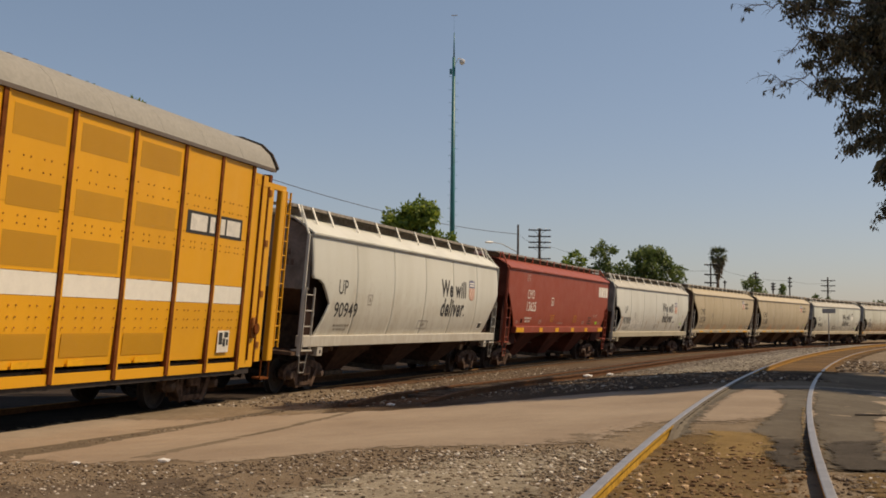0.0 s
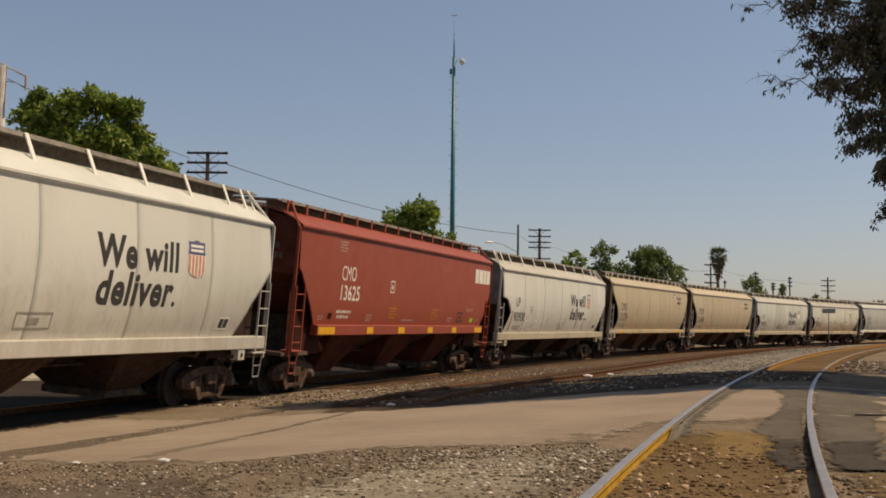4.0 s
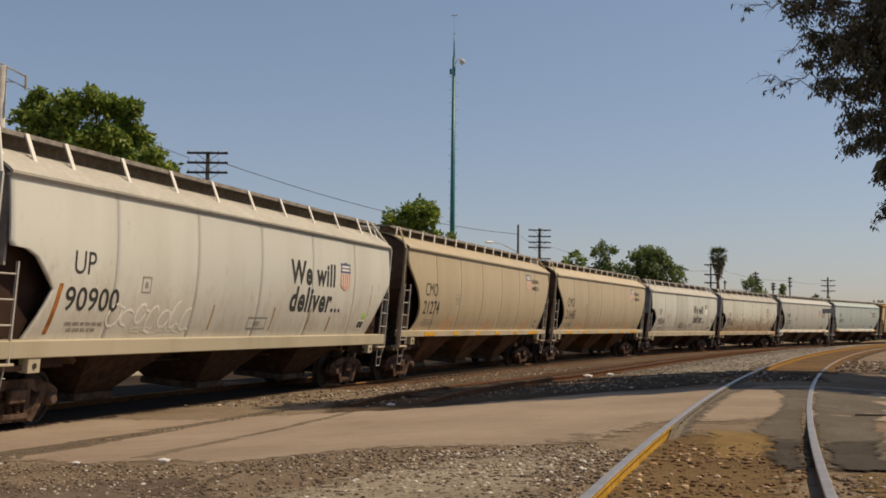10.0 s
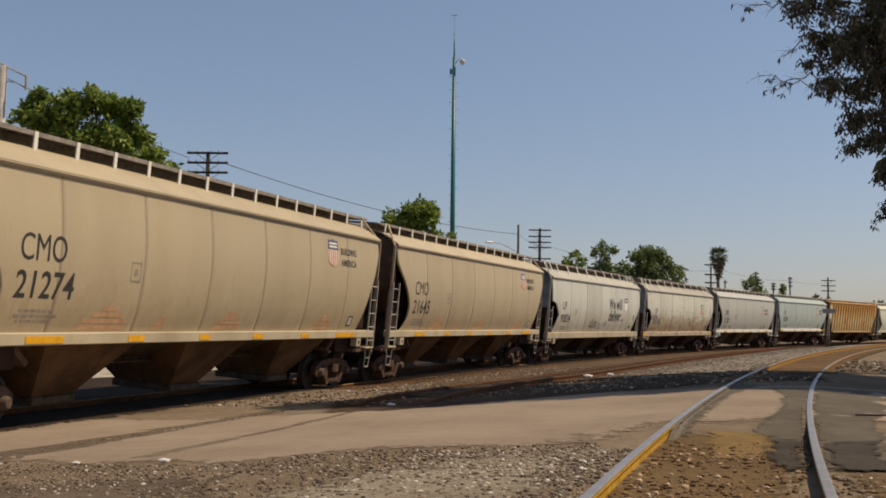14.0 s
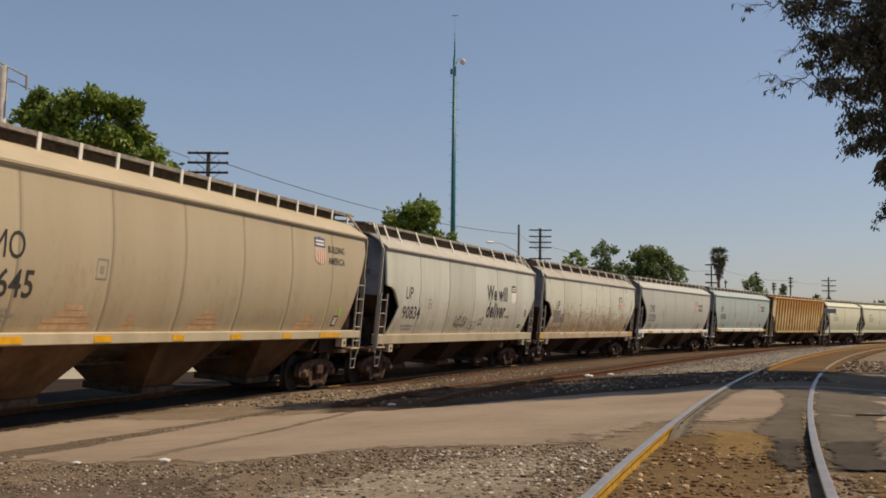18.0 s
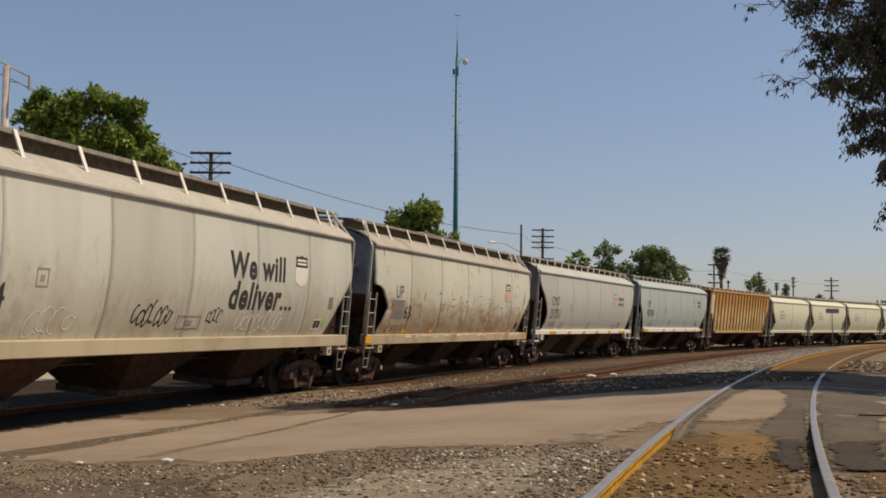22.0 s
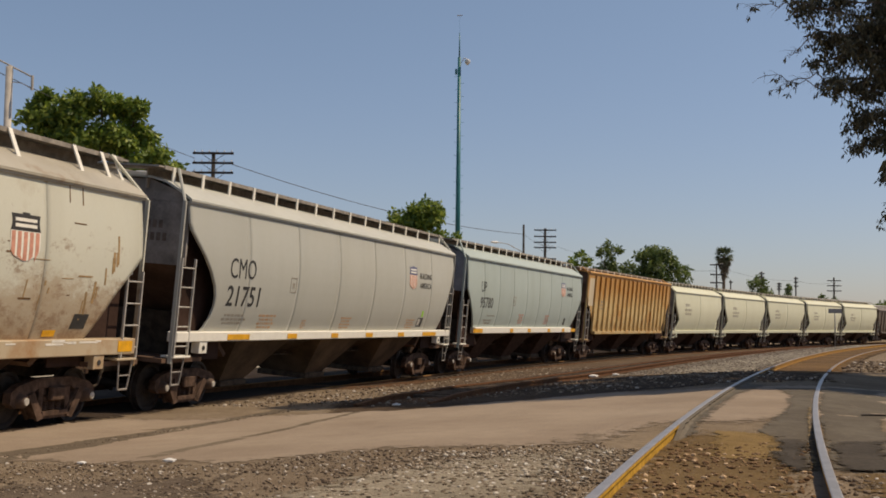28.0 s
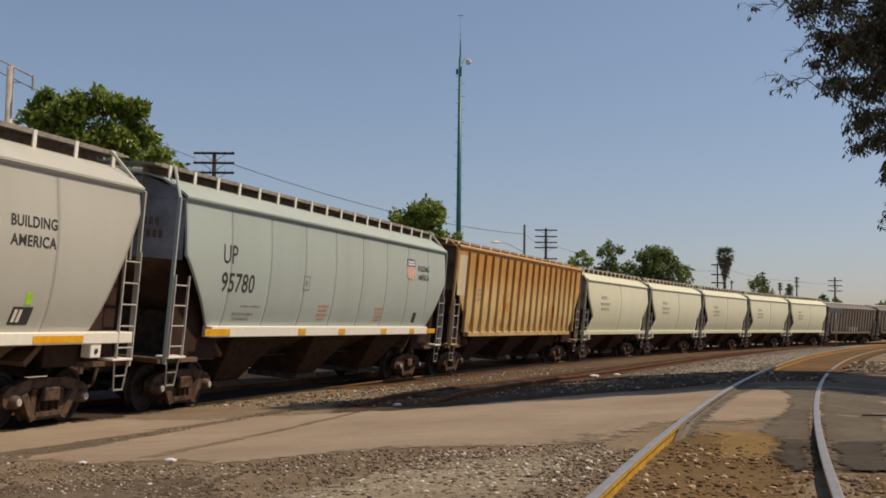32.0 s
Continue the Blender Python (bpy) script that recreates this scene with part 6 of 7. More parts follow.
# ---- ties ----
def ties(track, rows, name="tie"):
    mesh = None
    for m in rows:
        if mesh is None:
            mesh = part(name, box(B(), -1.28, 1.28, -0.11, 0.11, -0.16, 0.0, 0.015), TIE, track, "", m)
        else:
            again(mesh, track, m)


rows = []
for s in np.arange(30, 64, 0.55):
    x, y, p = main_at(s)
    rows.append(Matrix.Translation((x, y, gz(x, y) + 0.05)) @ pose(0, 0, 0, 0, 0, math.degrees(p) - 90 + random.uniform(-1.5, 1.5)))
ties(main_track, rows)
rows = []
for y in np.arange(26, 62, 0.55):
    dx = float(near_x(y + 0.1) - near_x(y - 0.1)) / 0.2
    rows.append(Matrix.Translation((float(near_x(y)), y, float(near_z(y)) - 0.115)) @ pose(0, 0, 0, 0, 0, -math.degrees(math.atan(dx)) + random.uniform(-1.5, 1.5)))
ties(near_track, rows)
rows = []
for q in np.arange(48, 82, 0.56):
    x, y = float(np.interp(q, _d, _m[:, 0])), float(np.interp(q, _d, _m[:, 1]))
    x2, y2 = float(np.interp(q + 1, _d, _m[:, 0])), float(np.interp(q + 1, _d, _m[:, 1]))
    rows.append(Matrix.Translation((x, y, gz(x, y) + 0.035)) @ pose(0, 0, 0, 0, 0, math.degrees(math.atan2(y2 - y, x2 - x)) - 90 + random.uniform(-2, 2)))
ties(mid_track, rows)


# ---- vegetation ----
def leaf_mat(name, c, light):
    m, nt, b = nodes(name, 0.55)
    g = nt.nodes.new("ShaderNodeNewGeometry")
    n = tex(nt, "Noise", 0.8, detail=3)
    a = ramp(nt, g.outputs["Random Per Island"], [(0.0, tuple(v * 0.55 for v in c)), (0.5, c), (1.0, light)])
    col = mix(nt, ramp(nt, n, [(0.35, (0.0, 0.0, 0.0)), (0.7, (0.6, 0.6, 0.6))]), a, tuple(v * 0.6 for v in c))
    nt.links.new(col, b.inputs["Base Color"])
    b.inputs["Transmission Weight"].default_value = 0.0
    tr = nt.nodes.new("ShaderNodeBsdfTranslucent")
    nt.links.new(col, tr.inputs["Color"])
    mx = nt.nodes.new("ShaderNodeMixShader")
    mx.inputs[0].default_value = 0.35
    nt.links.new(b.outputs[0], mx.inputs[1])
    nt.links.new(tr.outputs[0], mx.inputs[2])
    nt.links.new(mx.outputs[0], nt.nodes["Material Output"].inputs["Surface"])
    return m


LEAF = leaf_mat("broad_leaves", (0.15, 0.235, 0.036), (0.42, 0.47, 0.075))
LEAF_FAR = leaf_mat("distant_leaves", (0.125, 0.185, 0.05), (0.28, 0.34, 0.09))
GUM = leaf_mat("gum_leaves", (0.085, 0.080, 0.040), (0.27, 0.23, 0.13))
PALM = leaf_mat("palm_fronds", (0.085, 0.115, 0.05), (0.17, 0.20, 0.09))
PALM_OLD = leaf_mat("old_palm_fronds", (0.19, 0.19, 0.10), (0.34, 0.33, 0.19))
DRY = leaf_mat("dry_fronds", (0.20, 0.155, 0.095), (0.34, 0.27, 0.17))
BARK = plain("rough_bark", (0.13, 0.095, 0.065), 0.9, 0, 0.4, 4.0)
GUM_BARK = plain("gum_bark", (0.20, 0.155, 0.115), 0.85, 0, 0.4, 3.0)
rng = np.random.RandomState(5)


def leaves(clumps, per, size, droop=0.0, slim=0.45, seed=1):
    """Many small leaf blades round the clump centres (x, y, z, radius)."""
    r = np.random.RandomState(seed)
    V, F = [], []
    for cx, cy, cz, cr in clumps:
        n = int(per * cr ** 1.6) + 4
        d = r.normal(size=(n, 3))
        d /= np.linalg.norm(d, axis=1)[:, None]
        d *= (r.uniform(0.25, 1.0, n) ** 0.5 * cr)[:, None]
        for p in d:
            ax = r.normal(size=3) + np.array([0, 0, -droop * 3])
            ax /= np.linalg.norm(ax)
            side = np.cross(ax, r.normal(size=3))
            side /= np.linalg.norm(side) + 1e-9
            s = size * r.uniform(0.6, 1.3)
            o = np.array([cx, cy, cz]) + p
            k = len(V)
            V += [o, o + ax * s * 0.5 + side * s * slim * 0.5, o + ax * s, o + ax * s * 0.5 - side * s * slim * 0.5]
            F.append((k, k + 1, k + 2, k + 3))
    me = bpy.data.meshes.new("leaves")
    me.from_pydata([tuple(v) for v in V], [], F)
    return me


def limb(bm, p, q, r0, r1, wob=0.15, n=5, sides=7):
    pts = [p + (q - p) * k / n + (Vector(rng.normal(size=3)) * wob * (0 < k < n)) for k in range(n + 1)]
    for k in range(n):
        a, b = r0 + (r1 - r0) * k / n, r0 + (r1 - r0) * (k + 1) / n
        rod(bm, pts[k], pts[k + 1], a, sides, b)
    return pts


def tree(x, y, top, width, label, mat=LEAF, size=0.32, per=55, low=0.42, clumps=46, seed=1, lobes=None, name="tree", fit=True):
    """A broadleaf tree: tapered trunk, limbs and a ragged crown of leaf clumps."""
    r = np.random.RandomState(seed)
    z0 = gz(x, y)
    t = tagged(new(name), label, "tree")
    t.location = (x, y, z0)
    H = top - z0
    bm = B()
    limb(bm, Vector((0, 0, -0.2)), Vector((0.1, 0, H * 0.5)), H * 0.028, H * 0.017, 0.05)
    lobes = lobes or [(0, 0, 0.50, 0.30), (-0.30, 0.1, 0.46, 0.22), (0.30, 0.0, 0.48, 0.22), (0, 0, 0.72, 0.30), (-0.28, 0.05, 0.62, 0.24), (0.28, -0.05, 0.64, 0.24), (0.05, 0.1, 0.86, 0.16), (-0.15, -0.1, 0.80, 0.18), (0.18, 0.0, 0.80, 0.17)]
    C = []
    for lx, ly, lz, lr in lobes:
        c = Vector((lx * width, ly * width, lz * H))
        limb(bm, Vector((0.05, 0, H * r.uniform(0.30, 0.48))), c, H * 0.013, H * 0.003, 0.12)
        R = lr * width
        for k in range(max(5, int(clumps / len(lobes)))):
            d = Vector(r.normal(size=3)).normalized()
            d *= R * r.uniform(0.45, 1.0)
            d.z *= 0.75
            C.append((c.x + d.x, c.y + d.y, min(c.z + d.z, H - 0.1), R * r.uniform(0.28, 0.50)))
    part("trunk", bm, BARK, t)
    # the crown's top and width as named
    zmax = max(q[2] + q[3] for q in C)
    x0, x1 = min(q[0] - q[3] for q in C), max(q[0] + q[3] for q in C)
    kx = width / (x1 - x0)
    if fit:
        C = [((q[0] - (x0 + x1) / 2) * kx, q[1] * kx, q[2] * H / zmax, q[3]) for q in C]
    me = leaves(C, per, size, 0.1, 0.5, seed)
    me.materials.append(mat)
    o = new("crown", me)
    o.parent = t
    return t


tree(-16.12, 52, 13.1, 8.40, "large leafy green tree behind the train", LEAF, 0.30, 330, clumps=240, seed=3, fit=False,
     lobes=[(-0.272, 0.0, 0.863, 0.127), (-0.127, 0.0, 0.882, 0.122), (0.0, 0.0, 0.915, 0.1), (0.127, 0.0, 0.874, 0.095), (-0.211, 0.0, 0.771, 0.132), (-0.03, 0.0, 0.782, 0.132), (0.106, 0.0, 0.771, 0.119), (0.23, 0.08, 0.796, 0.09), (0.309, 0.0, 0.718, 0.079), (0.188, 0.0, 0.69, 0.106), (0.406, 0.0, 0.669, 0.053), (-0.332, 0.08, 0.771, 0.111), (-0.381, 0.0, 0.861, 0.074), (0.206, 0.0, 0.894, 0.048), (-0.302, 0.0, 0.931, 0.048)])
tree(-1.77, 75, 10.53, 5.46, "rounded green tree behind the train", LEAF, 0.33, 300, clumps=150, seed=8,
     lobes=[(-0.28, 0, 0.78, 0.20), (0.0, 0, 0.88, 0.19), (0.15, 0, 0.86, 0.19), (-0.38, 0, 0.72, 0.14), (0.34, 0, 0.70, 0.18), (0.0, 0, 0.62, 0.30), (0.38, 0, 0.58, 0.12), (-0.1, 0.1, 0.80, 0.2)])
tree(12.36, 110, 9.74, 3.64, "small light green tree in the distance", LEAF, 0.36, 150, clumps=60, seed=11)
tree(17.63, 125, 11.92, 4.25, "dark green tree in the distance", LEAF_FAR, 0.38, 150, clumps=80, seed=12)
tree(23.10, 125, 11.41, 7.08, "broad dark green tree in the distance", LEAF_FAR, 0.40, 150, clumps=110, seed=13)
tree(20.16, 128, 9.80, 3.44, "green tree in the distance between larger ones", LEAF_FAR, 0.38, 140, clumps=60, seed=17)
tree(26.75, 128, 8.28, 1.82, "small shrubby tree in the distance", LEAF_FAR, 0.34, 150, clumps=36, seed=14)
tree(43.16, 160, 10.11, 4.66, "green tree in the far distance", LEAF_FAR, 0.42, 120, clumps=70, seed=15)
tree(51.27, 172, 9.44, 2.02, "slim dark tree in the far distance", LEAF_FAR, 0.42, 120, clumps=40, seed=16)
for k, (px, yy, top, w) in enumerate(((65.3, 200, 8.93, 3.6), (69.4, 205, 8.75, 3.2), (79.0, 210, 8.16, 4), (82.1, 214, 8.37, 3), (-34.5, 70, 9.29, 6))):
    tree(px, yy, top, w, "low green tree in the far distance", LEAF_FAR, 0.48, 100, clumps=40, seed=30 + k)


def gum_tree(x, y, H, lobes, label, seed, sprays=(), twigs=()):
    """A tall gum: forked pale trunk, drooping sprays of slim leaves, bare twigs at the edge."""
    r = np.random.RandomState(seed)
    z0 = gz(x, y)
    root = Vector((x, y, z0))
    t = tagged(new("gum_tree"), label, "tree")
    t.location = root
    bm = B()
    limb(bm, Vector((0, 0, -0.3)), Vector((-0.3, 0.1, H * 0.45)), 0.38, 0.22, 0.06, 7, 10)
    C, tufts = [], []
    for lx, ly, lz, lr, n in lobes:
        c = Vector((lx - x, ly - y, lz - z0))
        base = Vector((-0.2, 0.1, min(H * 0.45, c.z - 0.6) * r.uniform(0.7, 1.0)))
        limb(bm, base, c, 0.10, 0.02, 0.15, 6, 6)
        if not n:
            # a high crown clump
            C += [(c.x + q[0], c.y + q[1], c.z + q[2], r.uniform(0.5, 0.7)) for q in r.normal(size=(7, 3)) * lr * 0.42]
        for k in range(n):
            d = Vector(r.normal(size=3)).normalized() * lr * r.uniform(0.2, 1.0)
            C.append((c.x + d.x, c.y + d.y, c.z + d.z, r.uniform(0.5, 0.8)))
            if k % 3 == 0:
                rod(bm, c, c + d, 0.016, 4, 0.005)
    for line, wide, n in sprays:
        # a bough with side shoots, each ending in a tuft of leaves
        pts = [Vector(p) - root for p in line]
        for a, b in zip(pts, pts[1:]):
            limb(bm, a, b, 0.035, 0.016, 0.03, 4, 5)
        for k in range(n):
            f = r.uniform(0, len(pts) - 1.001)
            i = int(f)
            a = pts[i].lerp(pts[i + 1], f - i)
            d = Vector((r.normal() * wide - 0.1, r.normal() * wide * 1.6, r.normal() * wide * 0.75 - 0.10))
            rod(bm, a, a + d, 0.009, 4, 0.004)
            tufts += [(*(a + d * q), r.uniform(0.07, 0.17)) for q in (0.6, 1.0)]
    part("trunk", bm, GUM_BARK, t)
    bm = B()
    for p, q in twigs:
        p, q = Vector(p) - root, Vector(q) - root
        pts = limb(bm, p, q, 0.012, 0.004, 0.05, 7, 5)
        for a in pts[1:]:
            for _ in range(4):
                d = Vector((-abs(r.normal()) * 0.16, r.normal() * 0.12, r.normal() * 0.07 - 0.06))
                e = a + d * 0.6 + Vector((0, 0, 0.03))
                rod(bm, a, e, 0.004, 4, 0.003)
                rod(bm, e, a + d, 0.003, 4, 0.0015)
                tufts.append((*(a + d), 0.03)) if r.rand() < 0.2 else None
    if twigs:
        tagged(part("twig_spray", bm, GUM_BARK, t), "thin bare twigs", kind="stuff")
    else:
        bm.free()
    if tufts:
        fine = leaves(tufts, 300, 0.12, 0.6, 0.34, seed)
        fine.materials.append(GUM)
        o = new("crown", fine)
        o.parent = t
    me = leaves([q for q in C if q[3] >= 0.5], 150, 0.46, 0.5, 0.42, seed + 9)
    me.materials.append(GUM)
    o = new("crown", me)
    o.parent = t
    return t


# unseen high gum crowns, placed so their shade falls between these two ground lines
SHADE_FAR = [(-2.6, 23.4), (0.0, 26.6), (2.0, 30.2), (5.5, 31.8), (7.7, 31.6), (9.8, 31.4), (11.3, 29.0), (14.5, 27.5)]
SHADE_NEAR = [(-2.2, 20.6), (0.0, 20.2), (2.1, 20.9), (4.7, 23.0), (5.5, 22.0), (6.6, 21.1), (7.5, 20.6), (10.0, 20.0)]


def shade_crown(pick):
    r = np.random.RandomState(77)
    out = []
    far, near = np.array(SHADE_FAR), np.array(SHADE_NEAR)
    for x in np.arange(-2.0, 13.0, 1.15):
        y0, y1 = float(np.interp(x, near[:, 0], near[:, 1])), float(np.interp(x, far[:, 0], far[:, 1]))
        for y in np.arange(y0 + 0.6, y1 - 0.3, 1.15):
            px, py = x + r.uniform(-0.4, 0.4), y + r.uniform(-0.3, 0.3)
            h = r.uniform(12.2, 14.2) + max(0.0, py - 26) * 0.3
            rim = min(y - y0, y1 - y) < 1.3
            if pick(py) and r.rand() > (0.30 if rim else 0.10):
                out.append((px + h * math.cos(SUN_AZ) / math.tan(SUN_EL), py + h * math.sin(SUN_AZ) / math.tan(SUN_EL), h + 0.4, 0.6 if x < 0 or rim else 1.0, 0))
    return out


gum_tree(11.4, 22.4, 13.5, [(9.63, 22.6, 6.40, 0.7, 12), (9.85, 22.5, 7.72, 0.8, 16), (9.93, 22.6, 5.28, 0.6, 10), (9.3, 22.4, 9.14, 0.8, 18), (10.35, 22.8, 8.94, 1.1, 26), (11.67, 22.6, 10.16, 1.4, 30), (9.74, 22.4, 10.77, 1.2, 26),
                            (12.78, 22.8, 8.13, 1.3, 24), (11.17, 23.0, 12.40, 1.2, 24), (10.55, 22.4, 6.09, 0.9, 18), (12.37, 21.8, 6.50, 1.0, 14), (13.40, 23.0, 11.18, 1.3, 22)] + shade_crown(lambda y: y < 25.5),
         "tall gum tree with drooping dark leaves beside the track", 41,
         [([(9.2, 22.2, 7.62), (7.70, 22.0, 7.90), (6.70, 22.0, 8.14)], 0.18, 41), ([(9.2, 22.3, 8.25), (8.0, 22.1, 8.15), (7.0, 22.0, 8.28)], 0.20, 44),
          ([(9.1, 22.1, 7.18), (7.95, 22.0, 7.19), (7.36, 22.0, 6.95)], 0.20, 52), ([(9.1, 22.3, 7.55), (8.0, 22.1, 7.50), (7.20, 22.0, 7.55)], 0.19, 52),
          ([(9.1, 22.0, 6.82), (7.95, 22.0, 6.60), (7.30, 22.0, 6.55)], 0.13, 43), ([(9.0, 22.2, 6.90), (8.38, 22.1, 6.52), (8.0, 22.0, 6.36)], 0.13, 29),
          ([(9.1, 22.2, 6.06), (8.35, 22.1, 5.92), (8.02, 22.0, 5.88)], 0.17, 40), ([(9.1, 22.2, 5.67), (8.42, 22.0, 5.46), (8.06, 22.0, 5.38)], 0.14, 30),
          ([(9.1, 22.2, 5.35), (8.62, 22.1, 4.95), (8.45, 22.0, 4.62)], 0.11, 22), ([(9.2, 22.2, 4.84), (8.78, 22.1, 4.35), (8.58, 22.0, 3.95)], 0.08, 13),
          ([(9.4, 22.7, 8.3), (8.7, 22.6, 7.9), (8.3, 22.5, 7.4)], 0.30, 70), ([(9.0, 22.4, 7.9), (8.6, 22.3, 7.0), (8.7, 22.3, 6.6)], 0.22, 34)],
         [((7.32, 22.0, 6.55), (6.15, 22.0, 6.64)), ((7.40, 22.0, 6.62), (6.45, 22.1, 6.42)), ((6.75, 22.0, 8.12), (5.92, 22.0, 8.00)), ((7.22, 22.0, 7.52), (6.66, 22.0, 7.06))])
gum_tree(17.5, 28.0, 15.5, shade_crown(lambda y: 25.5 <= y < 29), "unseen tall gum tree whose high crown shades the ground by the tracks", 42)
gum_tree(19.5, 32.5, 16.5, shade_crown(lambda y: y >= 29), "unseen tall gum tree whose high crown shades the ground by the tracks", 43)


def fan_palm(x, y, top, crown_r, label):
    z0 = gz(x, y)
    H = top - z0
    t = tagged(new("palm_tree"), label, "palm tree")
    t.location = (x, y, z0)
    c = Vector((0.1, 0, H - 0.80 * crown_r))
    bm = B()
    limb(bm, Vector((0, 0, -0.2)), c, 0.26, 0.18, 0.02, 8, 9)
    part("trunk", bm, GUM_BARK, t)
    r = np.random.RandomState(3)
    fresh = old = None
    for k in range(34):
        az, el = k * 2.4, radians(84 - 160 * (k / 33) ** 0.85)
        frond = fresh if k < 20 else old
        if frond is None:
            # a stalk with a fan of pointed blades that droop at the tips
            bm = B()
            rod(bm, (0, 0, 0), (crown_r * 0.42, 0, 0.0), 0.025, 4)
            b0 = Vector((crown_r * 0.36, 0, 0))
            for j in range(15):
                a = radians(-63 + 9 * j)
                far = crown_r * (0.62 if j % 2 else 0.50)
                m_ = b0 + Vector((math.cos(a), math.sin(a), 0.04)) * far * 0.6
                tip = b0 + Vector((math.cos(a) * far, math.sin(a) * far * 0.92, -0.16 * crown_r * (0.4 + abs(j - 7) / 9)))
                s = Vector((-math.sin(a), math.cos(a), 0)) * 0.075
                bm.faces.new([bm.verts.new(v) for v in (b0, m_ + s, tip, m_ - s)])
            frond = part("frond", bm, PALM if k < 20 else PALM_OLD, t, "" if k < 20 else "drooping pale frond")
            if k < 20:
                fresh = frond
            else:
                old = frond
        else:
            frond = again(frond, t)
        frond.matrix_basis = Matrix.Translation(c) @ Matrix.Scale(r.uniform(0.78, 1.12), 4) @ Euler((0, 0, az + r.uniform(-0.3, 0.3))).to_matrix().to_4x4() @ Euler((r.uniform(-0.5, 0.5), -el, 0)).to_matrix().to_4x4()
    me = leaves([(0.1, 0, H - crown_r * 1.25, 0.80), (0.1, 0, H - crown_r * 1.6, 0.66), (0.1, 0, H - crown_r * 1.95, 0.5), (0.1, 0, H - crown_r * 2.25, 0.34)], 420, 0.5, 1.0, 0.2, 9)
    me.materials.append(DRY)
    o = new("dead_frond_skirt", me)
    o.parent = t
    return t


fan_palm(36.18, 150, 13.30, 1.75, "fan palm with a shaggy skirt in the distance")

# ---- poles, wires, mast, sign ----
WOOD = plain("creosoted_pole_wood", (0.058, 0.050, 0.045), 0.9, 0, 0.35, 3.0)
CONC = plain("grey_pole", (0.42, 0.385, 0.34), 0.8, 0, 0.25, 2.0)
MAST = plain("green_mast_paint", (0.01, 0.13, 0.135), 0.45, 0.0, 0.2, 2.0)
WIRE = plain("dark_wire", (0.05, 0.05, 0.05), 0.7, 0, 0.2)
GLASS = plain("lamp_housing", (0.62, 0.62, 0.60), 0.4, 0.2, 0.1)
SIGN = plain("sign_back_metal", (0.30, 0.29, 0.27), 0.6, 0.3, 0.2)


def utility_pole(x, y, top, arms, half, label, r=0.15, turn=0.0, mat=WOOD):
    z0 = gz(x, y)
    H = top - z0
    p = tagged(new("utility_pole"), label, "utility pole")
    p.location = (x, y, z0)
    p.rotation_euler = (0, 0, turn)
    part("pole", rod(B(), (0, 0, -0.3), (0, 0, H), r, 10, r * 0.75), mat, p)
    for d in arms:
        a = part("crossarm", box(B(), -half, half, -0.20, -0.08, H - d - 0.07, H - d + 0.07), mat, p)
        for k in range(6):
            u = -half + 0.12 + (2 * half - 0.24) * k / 5
            if abs(u) > 0.15:
                part("insulator", lathe(B(), [(0.07, 0.02), (0.10, 0.045), (0.16, 0.05), (0.20, 0.025)], "z", 8), GLASS, a, "", pose(u, -0.14, H - d))
        bm = B()
        rod(bm, (-half * 0.55, -0.06, H - d - 0.05), (0, -0.06, H - d - 0.55), 0.02, 4)
        rod(bm, (half * 0.55, -0.06, H - d - 0.05), (0, -0.06, H - d - 0.55), 0.02, 4)
        part("arm_brace", bm, mat, p)
    return p


utility_pole(-15.66, 75, 13.32, (0.10, 0.75, 1.40), 1.35, "dark wooden utility pole with three crossarms", 0.17)
utility_pole(11.70, 138, 14.24, (0.22, 1.0, 1.7, 2.35, 3.7), 1.35, "dark wooden utility pole with stacked crossarms", 0.20)
utility_pole(32.93, 140, 10.35, (0.2, 1.4, 2.4), 0.8, "thin utility pole with crossarms in the distance", 0.12)
utility_pole(67.58, 200, 11.87, (0.6, 1.5, 2.4), 1.25, "utility pole with crossarms in the far distance", 0.17)
utility_pole(54.81, 180, 10.89, (0.3, 0.9, 1.5), 0.35, "thin utility pole in the far distance", 0.13)
utility_pole(44.48, 162, 10.63, (0.3, 0.8, 1.3), 0.4, "thin utility pole behind a distant tree", 0.13)
utility_pole(39.11, 158, 9.19, (0.3,), 0.25, "short thin utility pole in the distance", 0.11)
utility_pole(49.85, 172, 9.55, (0.2, 0.6, 1.0), 0.35, "short utility pole with close arms in the distance", 0.13)

# street-light pole
sl = tagged(new("street_lamp"), "grey street lamp pole with a long arm", "street lamp")
sl.location = (7.25, 110, gz(7.25, 110))
_h = 12.02 - sl.location.z
part("pole", rod(B(), (0, 0, -0.3), (0, 0, _h), 0.13, 10, 0.10), WOOD, sl)
bm = B()
rod(bm, (-0.1, 0, _h - 2.65), (-1.6, -0.8, _h - 1.95), 0.035)
rod(bm, (-1.6, -0.8, _h - 1.95), (-2.5, -1.4, _h - 1.85), 0.03)
part("arm", bm, CONC, sl)
bm = lathe(B(), [(-0.42, 0.05), (-0.35, 0.14), (0.0, 0.20), (0.35, 0.14), (0.45, 0.05)], "x", 12)
bmesh.ops.scale(bm, vec=(1.1, 1, 0.6), verts=bm.verts)
part("lamp_head", bm, GLASS, sl, "pale lamp housing", pose(-2.85, -1.5, _h - 1.85, 0, 0, 30))

